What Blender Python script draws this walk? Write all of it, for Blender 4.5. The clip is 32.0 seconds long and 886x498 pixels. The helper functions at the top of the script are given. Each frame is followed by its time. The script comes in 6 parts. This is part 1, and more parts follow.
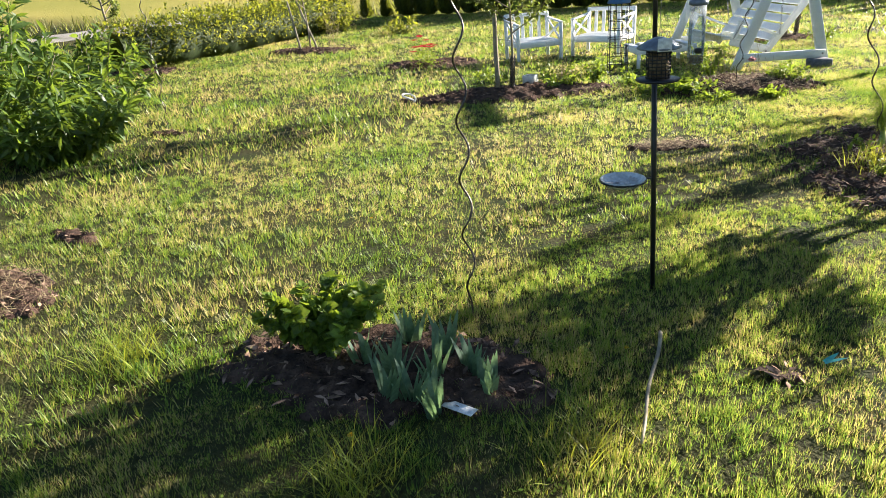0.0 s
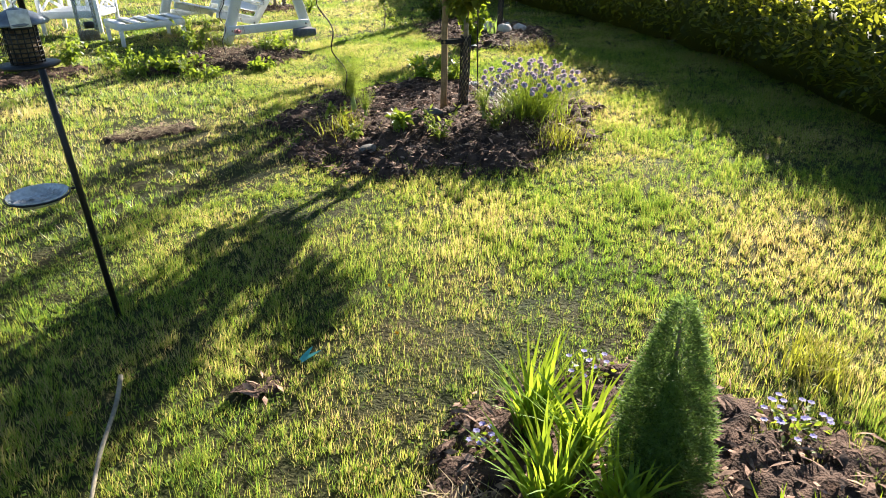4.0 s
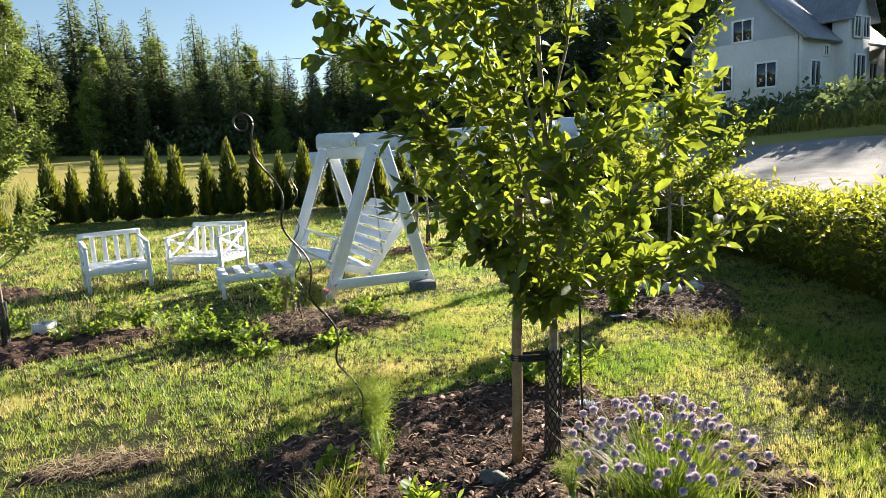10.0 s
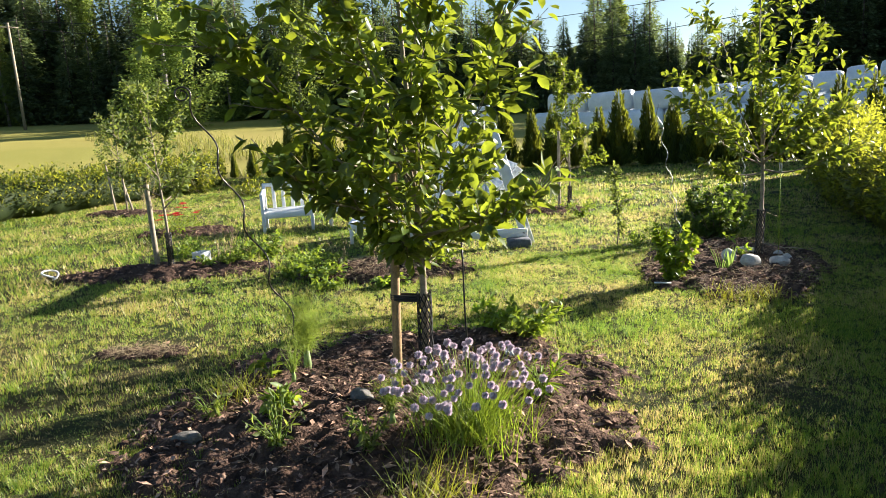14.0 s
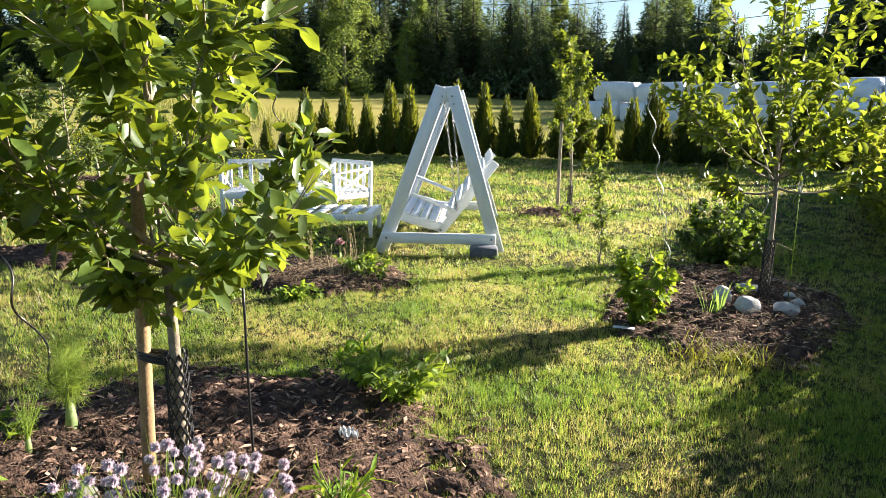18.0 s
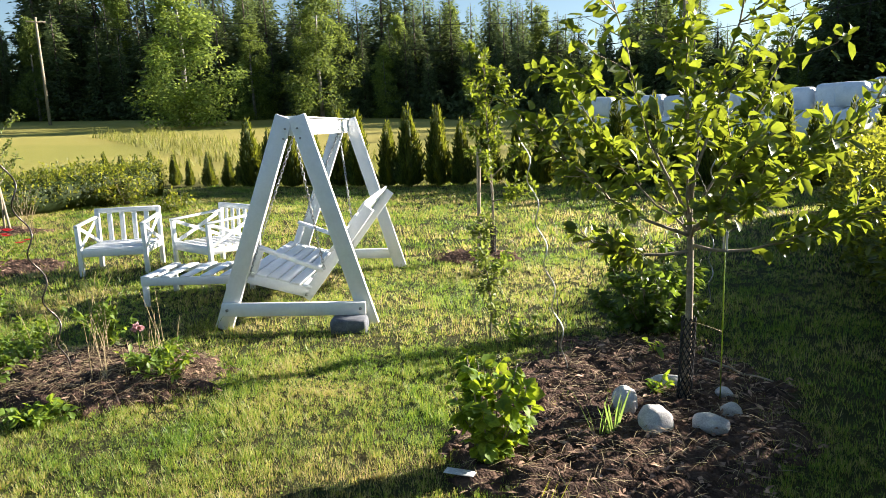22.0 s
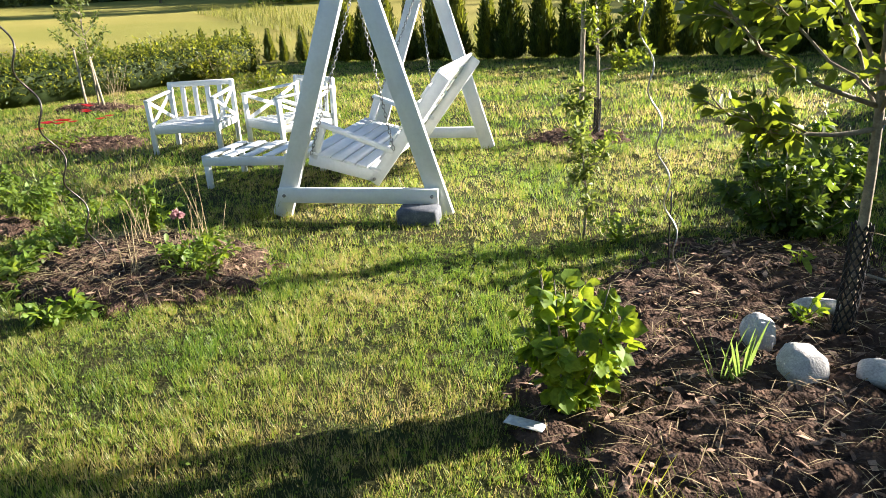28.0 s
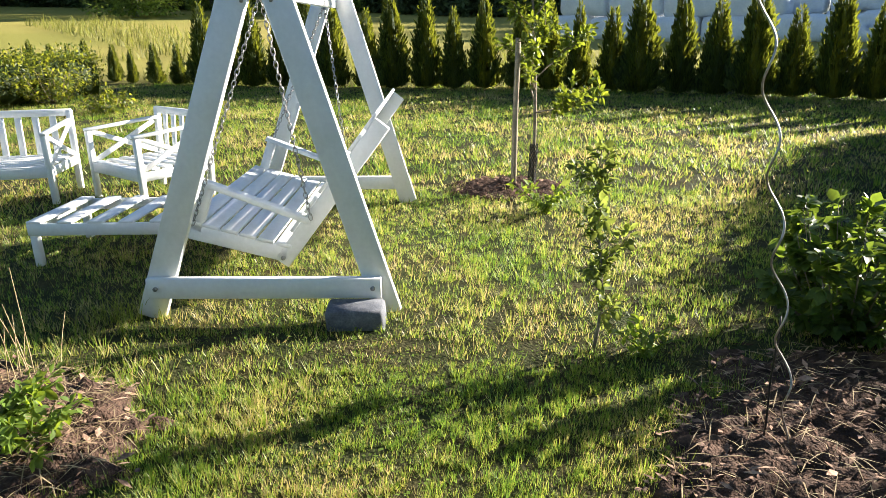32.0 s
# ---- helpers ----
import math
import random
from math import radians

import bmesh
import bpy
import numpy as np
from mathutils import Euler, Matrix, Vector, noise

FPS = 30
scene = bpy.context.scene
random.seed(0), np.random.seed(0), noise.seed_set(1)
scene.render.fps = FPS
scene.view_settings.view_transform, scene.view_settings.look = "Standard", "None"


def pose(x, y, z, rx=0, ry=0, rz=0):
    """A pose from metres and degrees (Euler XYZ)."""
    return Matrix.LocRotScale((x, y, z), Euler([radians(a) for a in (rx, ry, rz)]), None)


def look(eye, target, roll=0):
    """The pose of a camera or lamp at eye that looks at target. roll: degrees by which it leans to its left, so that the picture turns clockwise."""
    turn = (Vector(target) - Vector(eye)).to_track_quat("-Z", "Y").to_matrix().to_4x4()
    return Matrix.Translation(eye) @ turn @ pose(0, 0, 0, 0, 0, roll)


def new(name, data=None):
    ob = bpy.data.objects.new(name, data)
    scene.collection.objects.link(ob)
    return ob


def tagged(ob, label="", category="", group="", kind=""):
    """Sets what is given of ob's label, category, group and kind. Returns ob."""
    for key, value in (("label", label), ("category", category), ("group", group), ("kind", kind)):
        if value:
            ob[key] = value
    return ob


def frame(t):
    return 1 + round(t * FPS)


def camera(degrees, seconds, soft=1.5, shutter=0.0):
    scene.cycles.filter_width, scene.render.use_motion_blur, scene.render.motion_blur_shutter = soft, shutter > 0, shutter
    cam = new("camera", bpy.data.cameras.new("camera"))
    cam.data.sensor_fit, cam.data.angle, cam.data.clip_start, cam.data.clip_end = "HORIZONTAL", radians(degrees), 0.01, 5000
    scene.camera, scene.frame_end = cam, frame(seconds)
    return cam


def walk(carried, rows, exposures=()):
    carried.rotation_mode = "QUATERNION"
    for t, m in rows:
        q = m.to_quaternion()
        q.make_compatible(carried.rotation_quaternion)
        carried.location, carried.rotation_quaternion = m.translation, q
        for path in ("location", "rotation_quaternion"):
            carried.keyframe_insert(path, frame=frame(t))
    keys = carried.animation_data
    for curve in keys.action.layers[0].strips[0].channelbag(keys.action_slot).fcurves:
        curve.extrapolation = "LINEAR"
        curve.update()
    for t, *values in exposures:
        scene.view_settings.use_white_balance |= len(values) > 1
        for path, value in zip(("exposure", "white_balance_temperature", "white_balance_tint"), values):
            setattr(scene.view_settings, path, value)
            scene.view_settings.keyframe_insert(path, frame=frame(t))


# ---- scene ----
PATH = [
    (0, (0.943, -0.762, 1.768), (-0.41, 0.494, 0.998), -4.4),
    (0.5, (0.986, -0.724, 1.772), (-0.167, 0.688, 0.95), -4.2),
    (1, (1.002, -0.646, 1.749), (0.11, 0.928, 0.896), -4.2),
    (1.5, (1.026, -0.593, 1.713), (0.481, 1.101, 0.8), -4.1),
    (1.7, (1.072, -0.578, 1.698), (0.688, 1.135, 0.741), -4.4),
    (2, (1.103, -0.541, 1.689), (0.963, 1.185, 0.688), -2.7),
    (2.5, (1.171, -0.442, 1.664), (1.21, 1.27, 0.631), -2.6),
    (3, (1.275, -0.293, 1.652), (1.411, 1.457, 0.694), 0.7),
    (3.5, (1.266, -0.213, 1.669), (1.176, 1.579, 0.787), -1.1),
    (4, (1.139, -0.016, 1.661), (0.84, 1.751, 0.774), -1.2),
    (4.5, (0.998, 0.242, 1.69), (0.483, 2.008, 0.904), -6.0),
    (6.5, (0.881, 1.118, 1.774), (0.444, 3.01, 1.293), -2.8),
    (7, (0.835, 1.323, 1.78), (0.374, 3.22, 1.348), -3.1),
    (7.5, (0.809, 1.429, 1.821), (0.291, 3.33, 1.475), -1.8),
    (8, (0.851, 1.453, 1.813), (0.245, 3.34, 1.54), -1.3),
    (8.5, (0.851, 1.654, 1.724), (0.282, 3.541, 1.383), -2.7),
    (9, (0.912, 1.983, 1.749), (0.356, 3.88, 1.444), -4.3),
    (9.5, (1.162, 2.326, 1.745), (0.476, 4.183, 1.458), -4.4),
    (10, (1.382, 2.654, 1.738), (0.507, 4.429, 1.443), -3.3),
    (10.5, (1.559, 2.961, 1.719), (0.561, 4.672, 1.447), -1.1),
    (11, (1.837, 3.092, 1.711), (0.725, 4.734, 1.456), -4.1),
    (11.5, (2.142, 3.176, 1.641), (0.861, 4.674, 1.298), -0.5),
    (12, (2.398, 3.306, 1.621), (1.058, 4.764, 1.335), -3.1),
    (12.5, (2.568, 3.474, 1.687), (1.096, 4.806, 1.446), -0.4),
    (13, (2.812, 3.507, 1.679), (1.351, 4.852, 1.436), -3.6),
    (13.5, (3.13, 3.476, 1.633), (1.668, 4.804, 1.315), -2.3),
    (14, (3.283, 3.445, 1.638), (1.822, 4.761, 1.277), -3.6),
    (14.5, (3.364, 3.418, 1.618), (1.883, 4.711, 1.252), -2.6),
    (16.5, (3.129, 4.15, 1.545), (1.691, 5.468, 1.107), -2.9),
    (17, (3.019, 4.51, 1.583), (1.555, 5.807, 1.163), -1.1),
    (17.5, (3.103, 4.923, 1.596), (1.524, 6.081, 1.193), -1.9),
    (18, (2.939, 5.179, 1.611), (1.395, 6.383, 1.202), -0.1),
    (18.5, (2.781, 5.501, 1.61), (1.264, 6.741, 1.205), -3.8),
    (19, (2.747, 5.892, 1.658), (1.153, 7.049, 1.314), -1.2),
    (19.5, (2.713, 6.176, 1.666), (1.116, 7.324, 1.304), -2.7),
    (20, (2.499, 6.511, 1.668), (0.974, 7.773, 1.381), -1.1),
    (20.5, (2.407, 6.757, 1.66), (0.907, 8.046, 1.363), -3.2),
    (21, (2.419, 7.043, 1.721), (0.853, 8.268, 1.499), -0.0),
    (21.5, (2.414, 7.144, 1.694), (0.836, 8.345, 1.432), -2.4),
    (22, (2.386, 7.201, 1.665), (0.833, 8.412, 1.315), -2.5),
    (22.5, (2.381, 7.221, 1.657), (0.827, 8.416, 1.263), -1.8),
    (23, (2.382, 7.215, 1.645), (0.825, 8.402, 1.236), -1.4),
    (23.5, (2.365, 7.191, 1.648), (0.785, 8.351, 1.249), -0.6),
    (24, (2.356, 7.201, 1.64), (0.772, 8.356, 1.245), -0.9),
    (24.5, (2.361, 7.213, 1.621), (0.78, 8.364, 1.205), -1.8),
    (26.5, (1.88, 7.609, 1.526), (0.339, 8.764, 0.989), -4.3),
    (27, (1.768, 7.753, 1.493), (0.162, 8.757, 0.852), -3.8),
    (27.5, (1.752, 7.861, 1.472), (0.067, 8.752, 0.868), -3.2),
    (28, (1.758, 7.86, 1.479), (0.1, 8.759, 0.814), -3.8),
    (28.5, (1.639, 7.887, 1.442), (0.037, 8.821, 0.693), -3.7),
    (29, (1.41, 7.91, 1.436), (-0.083, 9.002, 0.676), -2.7),
    (29.5, (1.251, 7.901, 1.428), (-0.154, 9.148, 0.741), -3.1),
    (30, (1.202, 7.915, 1.423), (-0.203, 9.175, 0.76), -2.4),
    (30.5, (1.074, 7.916, 1.445), (-0.362, 9.143, 0.787), -2.5),
    (31, (0.846, 8.022, 1.504), (-0.646, 9.169, 0.829), -4.0),
    (31.5, (0.56, 8.121, 1.513), (-0.936, 9.308, 0.918), -2.5),
    (32, (0.284, 8.193, 1.494), (-1.159, 9.432, 0.876), -1.1),
]
cam = camera(65.4, 32.0, soft=0.5)
walk(cam, [(t, look(*p)) for t, *p in PATH], [(0.0, 2.02), (1.5, 2.14), (3.0, 2.17), (4.0, 2.00), (5.0, 2.08), (7.0, 2.22), (8.0, 2.03), (9.0, 1.96), (11.0, 1.95), (12.0, 2.03), (13.0, 1.90), (17.0, 2.10), (20.0, 2.02), (22.0, 1.96), (23.0, 2.08), (24.0, 2.12), (27.0, 2.05), (28.5, 2.03), (32.0, 1.99)])

# ---- light and sky ----
SUN_AZ = radians(74.5)          # direction of the sun in the plan, from +x
SUN_EL = radians(18.7)
world = bpy.data.worlds.new("world")
scene.world = world
world.use_nodes = True
wn = world.node_tree.nodes
wl = world.node_tree.links
sky = wn.new("ShaderNodeTexSky")
sky.sky_type = "NISHITA"
sky.sun_disc = False
sky.sun_elevation = SUN_EL
sky.sun_rotation = radians(90.0) - SUN_AZ
sky.air_density = 1.0
sky.dust_density = 0.25
sky.ozone_density = 2.0
wn["Background"].inputs["Strength"].default_value = 0.043
wl.new(sky.outputs["Color"], wn["Background"].inputs["Color"])

sun_data = bpy.data.lights.new("sun", "SUN")
sun_data.energy = 5.0
sun_data.angle = radians(0.53)
sun_data.color = (1.0, 0.905, 0.80)
sun = new("sun", sun_data)
sun_dir = Vector((math.cos(SUN_AZ) * math.cos(SUN_EL), math.sin(SUN_AZ) * math.cos(SUN_EL), math.sin(SUN_EL)))
sun.matrix_world = look(sun_dir * 50, (0, 0, 0))


# ---- materials ----
def material(name, base, rough=0.7, metal=0.0, second=None, scale=8.0, fine=60.0, bump=0.15, spec=0.4,
             through_light=None, island=0.0, thing_random=0.0, bump_dist=0.01, stops=(0.35, 0.65), grain=0.22):
    """A surface with variation at two scales; through_light: the colour that shines through thin leaves."""
    m = bpy.data.materials.new(name)
    m.use_nodes = True
    nt = m.node_tree
    n, l = nt.nodes, nt.links
    b = n["Principled BSDF"]
    b.inputs["Roughness"].default_value = rough
    b.inputs["Metallic"].default_value = metal
    b.inputs["Specular IOR Level"].default_value = spec
    geo = n.new("ShaderNodeNewGeometry")
    big = n.new("ShaderNodeTexNoise")
    big.inputs["Scale"].default_value = scale
    big.inputs["Detail"].default_value = 5.0
    small = n.new("ShaderNodeTexNoise")
    small.inputs["Scale"].default_value = fine
    small.inputs["Detail"].default_value = 3.0
    l.new(geo.outputs["Position"], big.inputs["Vector"])
    l.new(geo.outputs["Position"], small.inputs["Vector"])
    ramp = n.new("ShaderNodeValToRGB")
    ramp.color_ramp.elements[0].position, ramp.color_ramp.elements[1].position = stops
    second = second or tuple(c * 0.7 for c in base)
    ramp.color_ramp.elements[0].color = (*second, 1)
    ramp.color_ramp.elements[1].color = (*base, 1)
    l.new(big.outputs["Fac"], ramp.inputs["Fac"])
    hsv = n.new("ShaderNodeHueSaturation")
    l.new(ramp.outputs["Color"], hsv.inputs["Color"])
    value = n.new("ShaderNodeMapRange")
    value.inputs["To Min"].default_value, value.inputs["To Max"].default_value = 1 - grain, 1 + grain
    value.inputs["From Min"].default_value, value.inputs["From Max"].default_value = 0.3, 0.7
    l.new(small.outputs["Fac"], value.inputs["Value"])
    last = value.outputs["Result"]
    if island:
        rnd = n.new("ShaderNodeMapRange")
        rnd.inputs["To Min"].default_value, rnd.inputs["To Max"].default_value = 1 - island, 1 + island
        l.new(geo.outputs["Random Per Island"], rnd.inputs["Value"])
        mul = n.new("ShaderNodeMath")
        mul.operation = "MULTIPLY"
        l.new(last, mul.inputs[0])
        l.new(rnd.outputs["Result"], mul.inputs[1])
        last = mul.outputs[0]
    if thing_random:
        info = n.new("ShaderNodeObjectInfo")
        rnd = n.new("ShaderNodeMapRange")
        rnd.inputs["To Min"].default_value, rnd.inputs["To Max"].default_value = 1 - thing_random, 1 + thing_random
        l.new(info.outputs["Random"], rnd.inputs["Value"])
        mul = n.new("ShaderNodeMath")
        mul.operation = "MULTIPLY"
        l.new(last, mul.inputs[0])
        l.new(rnd.outputs["Result"], mul.inputs[1])
        last = mul.outputs[0]
    l.new(last, hsv.inputs["Value"])
    l.new(hsv.outputs["Color"], b.inputs["Base Color"])
    if bump:
        bp = n.new("ShaderNodeBump")
        bp.inputs["Strength"].default_value = bump
        bp.inputs["Distance"].default_value = bump_dist
        l.new(small.outputs["Fac"], bp.inputs["Height"])
        l.new(bp.outputs["Normal"], b.inputs["Normal"])
    if through_light:
        tr = n.new("ShaderNodeBsdfTranslucent")
        tint = n.new("ShaderNodeHueSaturation")
        tint.inputs["Color"].default_value = (*through_light, 1)
        l.new(last, tint.inputs["Value"])
        l.new(tint.outputs["Color"], tr.inputs["Color"])
        mix = n.new("ShaderNodeMixShader")
        mix.inputs["Fac"].default_value = 0.45
        l.new(b.outputs["BSDF"], mix.inputs[1])
        l.new(tr.outputs["BSDF"], mix.inputs[2])
        l.new(mix.outputs["Shader"], n["Material Output"].inputs["Surface"])
    return m


def glass(name, tint=(0.9, 0.95, 1.0), rough=0.05):
    m = bpy.data.materials.new(name)
    m.use_nodes = True
    n, l = m.node_tree.nodes, m.node_tree.links
    n.remove(n["Principled BSDF"])
    clear = n.new("ShaderNodeBsdfTransparent")
    clear.inputs["Color"].default_value = (*tint, 1)
    shine = n.new("ShaderNodeBsdfGlossy")
    shine.inputs["Roughness"].default_value = rough
    fres = n.new("ShaderNodeFresnel")
    mix = n.new("ShaderNodeMixShader")
    l.new(fres.outputs[0], mix.inputs["Fac"])
    l.new(clear.outputs[0], mix.inputs[1])
    l.new(shine.outputs[0], mix.inputs[2])
    l.new(mix.outputs[0], n["Material Output"].inputs["Surface"])
    return m


M_GRASS = material("lawn_blades", (0.16, 0.22, 0.03), 0.5, second=(0.33, 0.29, 0.09), scale=1.1, fine=9, bump=0, through_light=(0.46, 0.47, 0.04), island=0.5, stops=(0.36, 0.52))


def grass_material(name, colours, noise_scale=1.0, glow=1.7):
    """Blades that differ one by one, greener or drier from place to place."""
    m = bpy.data.materials.new(name)
    m.use_nodes = True
    n, l = m.node_tree.nodes, m.node_tree.links
    b = n["Principled BSDF"]
    b.inputs["Roughness"].default_value = 0.42
    b.inputs["Specular IOR Level"].default_value = 0.55
    geo = n.new("ShaderNodeNewGeometry")
    t = n.new("ShaderNodeTexNoise")
    t.inputs["Scale"].default_value, t.inputs["Detail"].default_value = noise_scale, 6.0
    l.new(geo.outputs["Position"], t.inputs["Vector"])
    add = n.new("ShaderNodeMath")
    add.operation = "MULTIPLY_ADD"
    add.inputs[1].default_value, add.inputs[2].default_value = 2.3, -1.22
    l.new(t.outputs["Fac"], add.inputs[0])
    both = n.new("ShaderNodeMath")
    both.operation = "ADD"
    l.new(add.outputs[0], both.inputs[0])
    l.new(geo.outputs["Random Per Island"], both.inputs[1])
    ramp = n.new("ShaderNodeValToRGB")
    e = ramp.color_ramp.elements
    while len(e) < len(colours):
        e.new(0.5)
    for i, (p, c) in enumerate(colours):
        e[i].position, e[i].color = p, (*c, 1)
    l.new(both.outputs[0], ramp.inputs["Fac"])
    l.new(ramp.outputs["Color"], b.inputs["Base Color"])
    tr = n.new("ShaderNodeBsdfTranslucent")
    gain = n.new("ShaderNodeMix")
    gain.data_type, gain.blend_type = "RGBA", "MULTIPLY"
    gain.inputs[0].default_value = 1.0
    gain.inputs[7].default_value = (glow * 1.03, glow * 0.95, glow * 0.92, 1)
    l.new(ramp.outputs["Color"], gain.inputs[6])
    l.new(gain.outputs[2], tr.inputs["Color"])
    mix = n.new("ShaderNodeMixShader")
    mix.inputs["Fac"].default_value = 0.45
    l.new(b.outputs["BSDF"], mix.inputs[1])
    l.new(tr.outputs["BSDF"], mix.inputs[2])
    l.new(mix.outputs["Shader"], n["Material Output"].inputs["Surface"])
    return m


M_LAWN = grass_material("lawn_grass", ((0.0, (0.36, 0.30, 0.13)), (0.16, (0.29, 0.29, 0.07)), (0.36, (0.22, 0.28, 0.036)), (0.66, (0.13, 0.22, 0.022)), (1.0, (0.065, 0.135, 0.017))), 1.0, 2.5)
M_CLOVER = material("clover_leaf", (0.13, 0.21, 0.04), 0.85, second=(0.17, 0.24, 0.05), scale=9, fine=50, bump=0, through_light=(0.26, 0.36, 0.04), island=0.3, spec=0.1)
M_CURRANT = material("currant_leaf", (0.13, 0.23, 0.03), 0.55, second=(0.18, 0.27, 0.035), scale=14, fine=70, bump=0.1, through_light=(0.42, 0.52, 0.03), island=0.3)
M_TALLGRASS = material("meadow_blades", (0.16, 0.19, 0.04), 0.6, second=(0.26, 0.25, 0.09), scale=0.5, fine=4, bump=0, through_light=(0.32, 0.33, 0.06), island=0.35)
M_DRY = material("dry_straw", (0.42, 0.33, 0.19), 0.8, second=(0.25, 0.18, 0.09), scale=12, fine=80, bump=0, island=0.3)
M_SOIL = material("bed_soil", (0.125, 0.078, 0.056), 0.95, second=(0.04, 0.026, 0.02), scale=13, fine=70, bump=0.9, bump_dist=0.02, spec=0.15)
M_MULCH = material("bark_mulch", (0.40, 0.26, 0.185), 0.9, second=(0.06, 0.036, 0.027), scale=16, fine=90, bump=0.4, island=0.55, spec=0.15)
M_WHITE = material("white_painted_wood", (0.86, 0.87, 0.87), 0.45, second=(0.78, 0.79, 0.78), scale=5, fine=45, bump=0.12, bump_dist=0.003, thing_random=0.04, stops=(0.25, 0.5), grain=0.03)
M_POST = material("grey_weathered_wood", (0.34, 0.29, 0.21), 0.85, second=(0.22, 0.19, 0.14), scale=14, fine=90, bump=0.4, bump_dist=0.004)
M_STAKE = material("brown_wood", (0.36, 0.24, 0.12), 0.8, second=(0.25, 0.165, 0.085), scale=14, fine=90, bump=0.35, bump_dist=0.004)
M_BARK = material("fruit_tree_bark", (0.31, 0.26, 0.185), 0.7, second=(0.18, 0.145, 0.10), scale=25, fine=120, bump=0.5, bump_dist=0.004)
M_GUARD = material("black_plastic_guard", (0.022, 0.022, 0.024), 0.55, bump=0.1)
M_BLACK = material("black_metal", (0.018, 0.018, 0.02), 0.4, bump=0.1, fine=150)
M_STEEL = material("galvanised_steel", (0.45, 0.45, 0.44), 0.4, metal=0.9, second=(0.3, 0.29, 0.28), scale=30, bump=0.1)
M_SPIRAL = material("dark_steel_rod", (0.12, 0.11, 0.10), 0.35, metal=0.8, second=(0.06, 0.05, 0.045), scale=30, bump=0.1)
M_APPLE = material("apple_leaf", (0.06, 0.11, 0.02), 0.42, second=(0.10, 0.15, 0.03), scale=7, fine=40, bump=0.1, through_light=(0.29, 0.35, 0.025), island=0.3, spec=0.5)
M_APPLE2 = material("greyish_apple_leaf", (0.10, 0.14, 0.04), 0.5, second=(0.14, 0.18, 0.06), scale=7, fine=40, bump=0.1, through_light=(0.30, 0.36, 0.06), island=0.3)
M_HEDGE = material("hedge_leaf", (0.036, 0.068, 0.014), 0.42, second=(0.055, 0.09, 0.02), scale=5, fine=30, bump=0, through_light=(0.46, 0.48, 0.035), island=0.4, spec=0.5)
M_HERB = material("herb_leaf", (0.10, 0.17, 0.03), 0.5, second=(0.14, 0.21, 0.035), scale=9, fine=50, bump=0, through_light=(0.33, 0.43, 0.035), island=0.3)
# leaf colour darkened for the shade the leaves throw on each other
M_SHADEDSHRUB = material("shaded_shrub_leaf", (0.055, 0.105, 0.025), 0.42, second=(0.085, 0.14, 0.035), scale=9, fine=50, bump=0, through_light=(0.22, 0.31, 0.03), island=0.35, spec=0.5)
M_LILY = material("daylily_leaf", (0.12, 0.24, 0.02), 0.45, second=(0.16, 0.27, 0.03), scale=9, fine=50, bump=0, through_light=(0.36, 0.47, 0.03), island=0.25)
M_IRIS = material("iris_leaf", (0.17, 0.26, 0.19), 0.5, second=(0.11, 0.19, 0.13), scale=9, fine=50, bump=0, through_light=(0.2, 0.32, 0.13), island=0.2)
M_IRISGREEN = material("narrow_iris_leaf", (0.11, 0.20, 0.06), 0.5, second=(0.15, 0.24, 0.07), scale=9, fine=50, bump=0, through_light=(0.28, 0.40, 0.08), island=0.2)
M_FENNELSTALK = material("fennel_stalk", (0.34, 0.42, 0.20), 0.5, second=(0.26, 0.36, 0.13), scale=25, bump=0.1, through_light=(0.3, 0.4, 0.12))
M_FENNEL = material("fennel_frond", (0.20, 0.29, 0.05), 0.6, scale=9, bump=0, through_light=(0.42, 0.52, 0.07), island=0.2)
M_THUJA = material("thuja_foliage", (0.032, 0.062, 0.014), 0.7, second=(0.05, 0.085, 0.02), scale=6, fine=40, bump=0, through_light=(0.22, 0.24, 0.021), island=0.5)
M_CONIFER = material("dwarf_spruce_needle", (0.06, 0.12, 0.04), 0.6, second=(0.09, 0.16, 0.05), scale=14, fine=60, bump=0, through_light=(0.18, 0.28, 0.06), island=0.4)
M_SPRUCE = material("spruce_foliage", (0.062, 0.092, 0.045), 0.8, second=(0.095, 0.13, 0.06), scale=0.4, fine=2, bump=0, through_light=(0.20, 0.26, 0.08), island=0.45, thing_random=0.25)
M_BIRCH = material("birch_foliage", (0.11, 0.17, 0.035), 0.75, second=(0.165, 0.22, 0.055), scale=0.4, fine=2, bump=0, through_light=(0.28, 0.35, 0.06), island=0.45, thing_random=0.25)
M_TRUNK = material("forest_bark", (0.13, 0.10, 0.08), 0.9, second=(0.07, 0.055, 0.045), scale=3, fine=20, bump=0.4)
M_BIRCHBARK = material("birch_bark", (0.34, 0.32, 0.29), 0.8, second=(0.12, 0.11, 0.1), scale=2.5, fine=14, bump=0.2)
M_BALE = material("white_bale_wrap", (0.78, 0.81, 0.84), 0.32, grain=0.05, second=(0.66, 0.70, 0.74), scale=2.2, fine=14, bump=0.35, bump_dist=0.03, thing_random=0.05)
M_HOUSE = material("pale_house_boards", (0.72, 0.72, 0.70), 0.7, grain=0.06, second=(0.62, 0.62, 0.60), scale=0.8, fine=9, bump=0.2)
M_ROOF = material("metal_roof", (0.30, 0.31, 0.33), 0.35, metal=0.3, second=(0.22, 0.22, 0.24), scale=1.2, fine=12, bump=0.2)
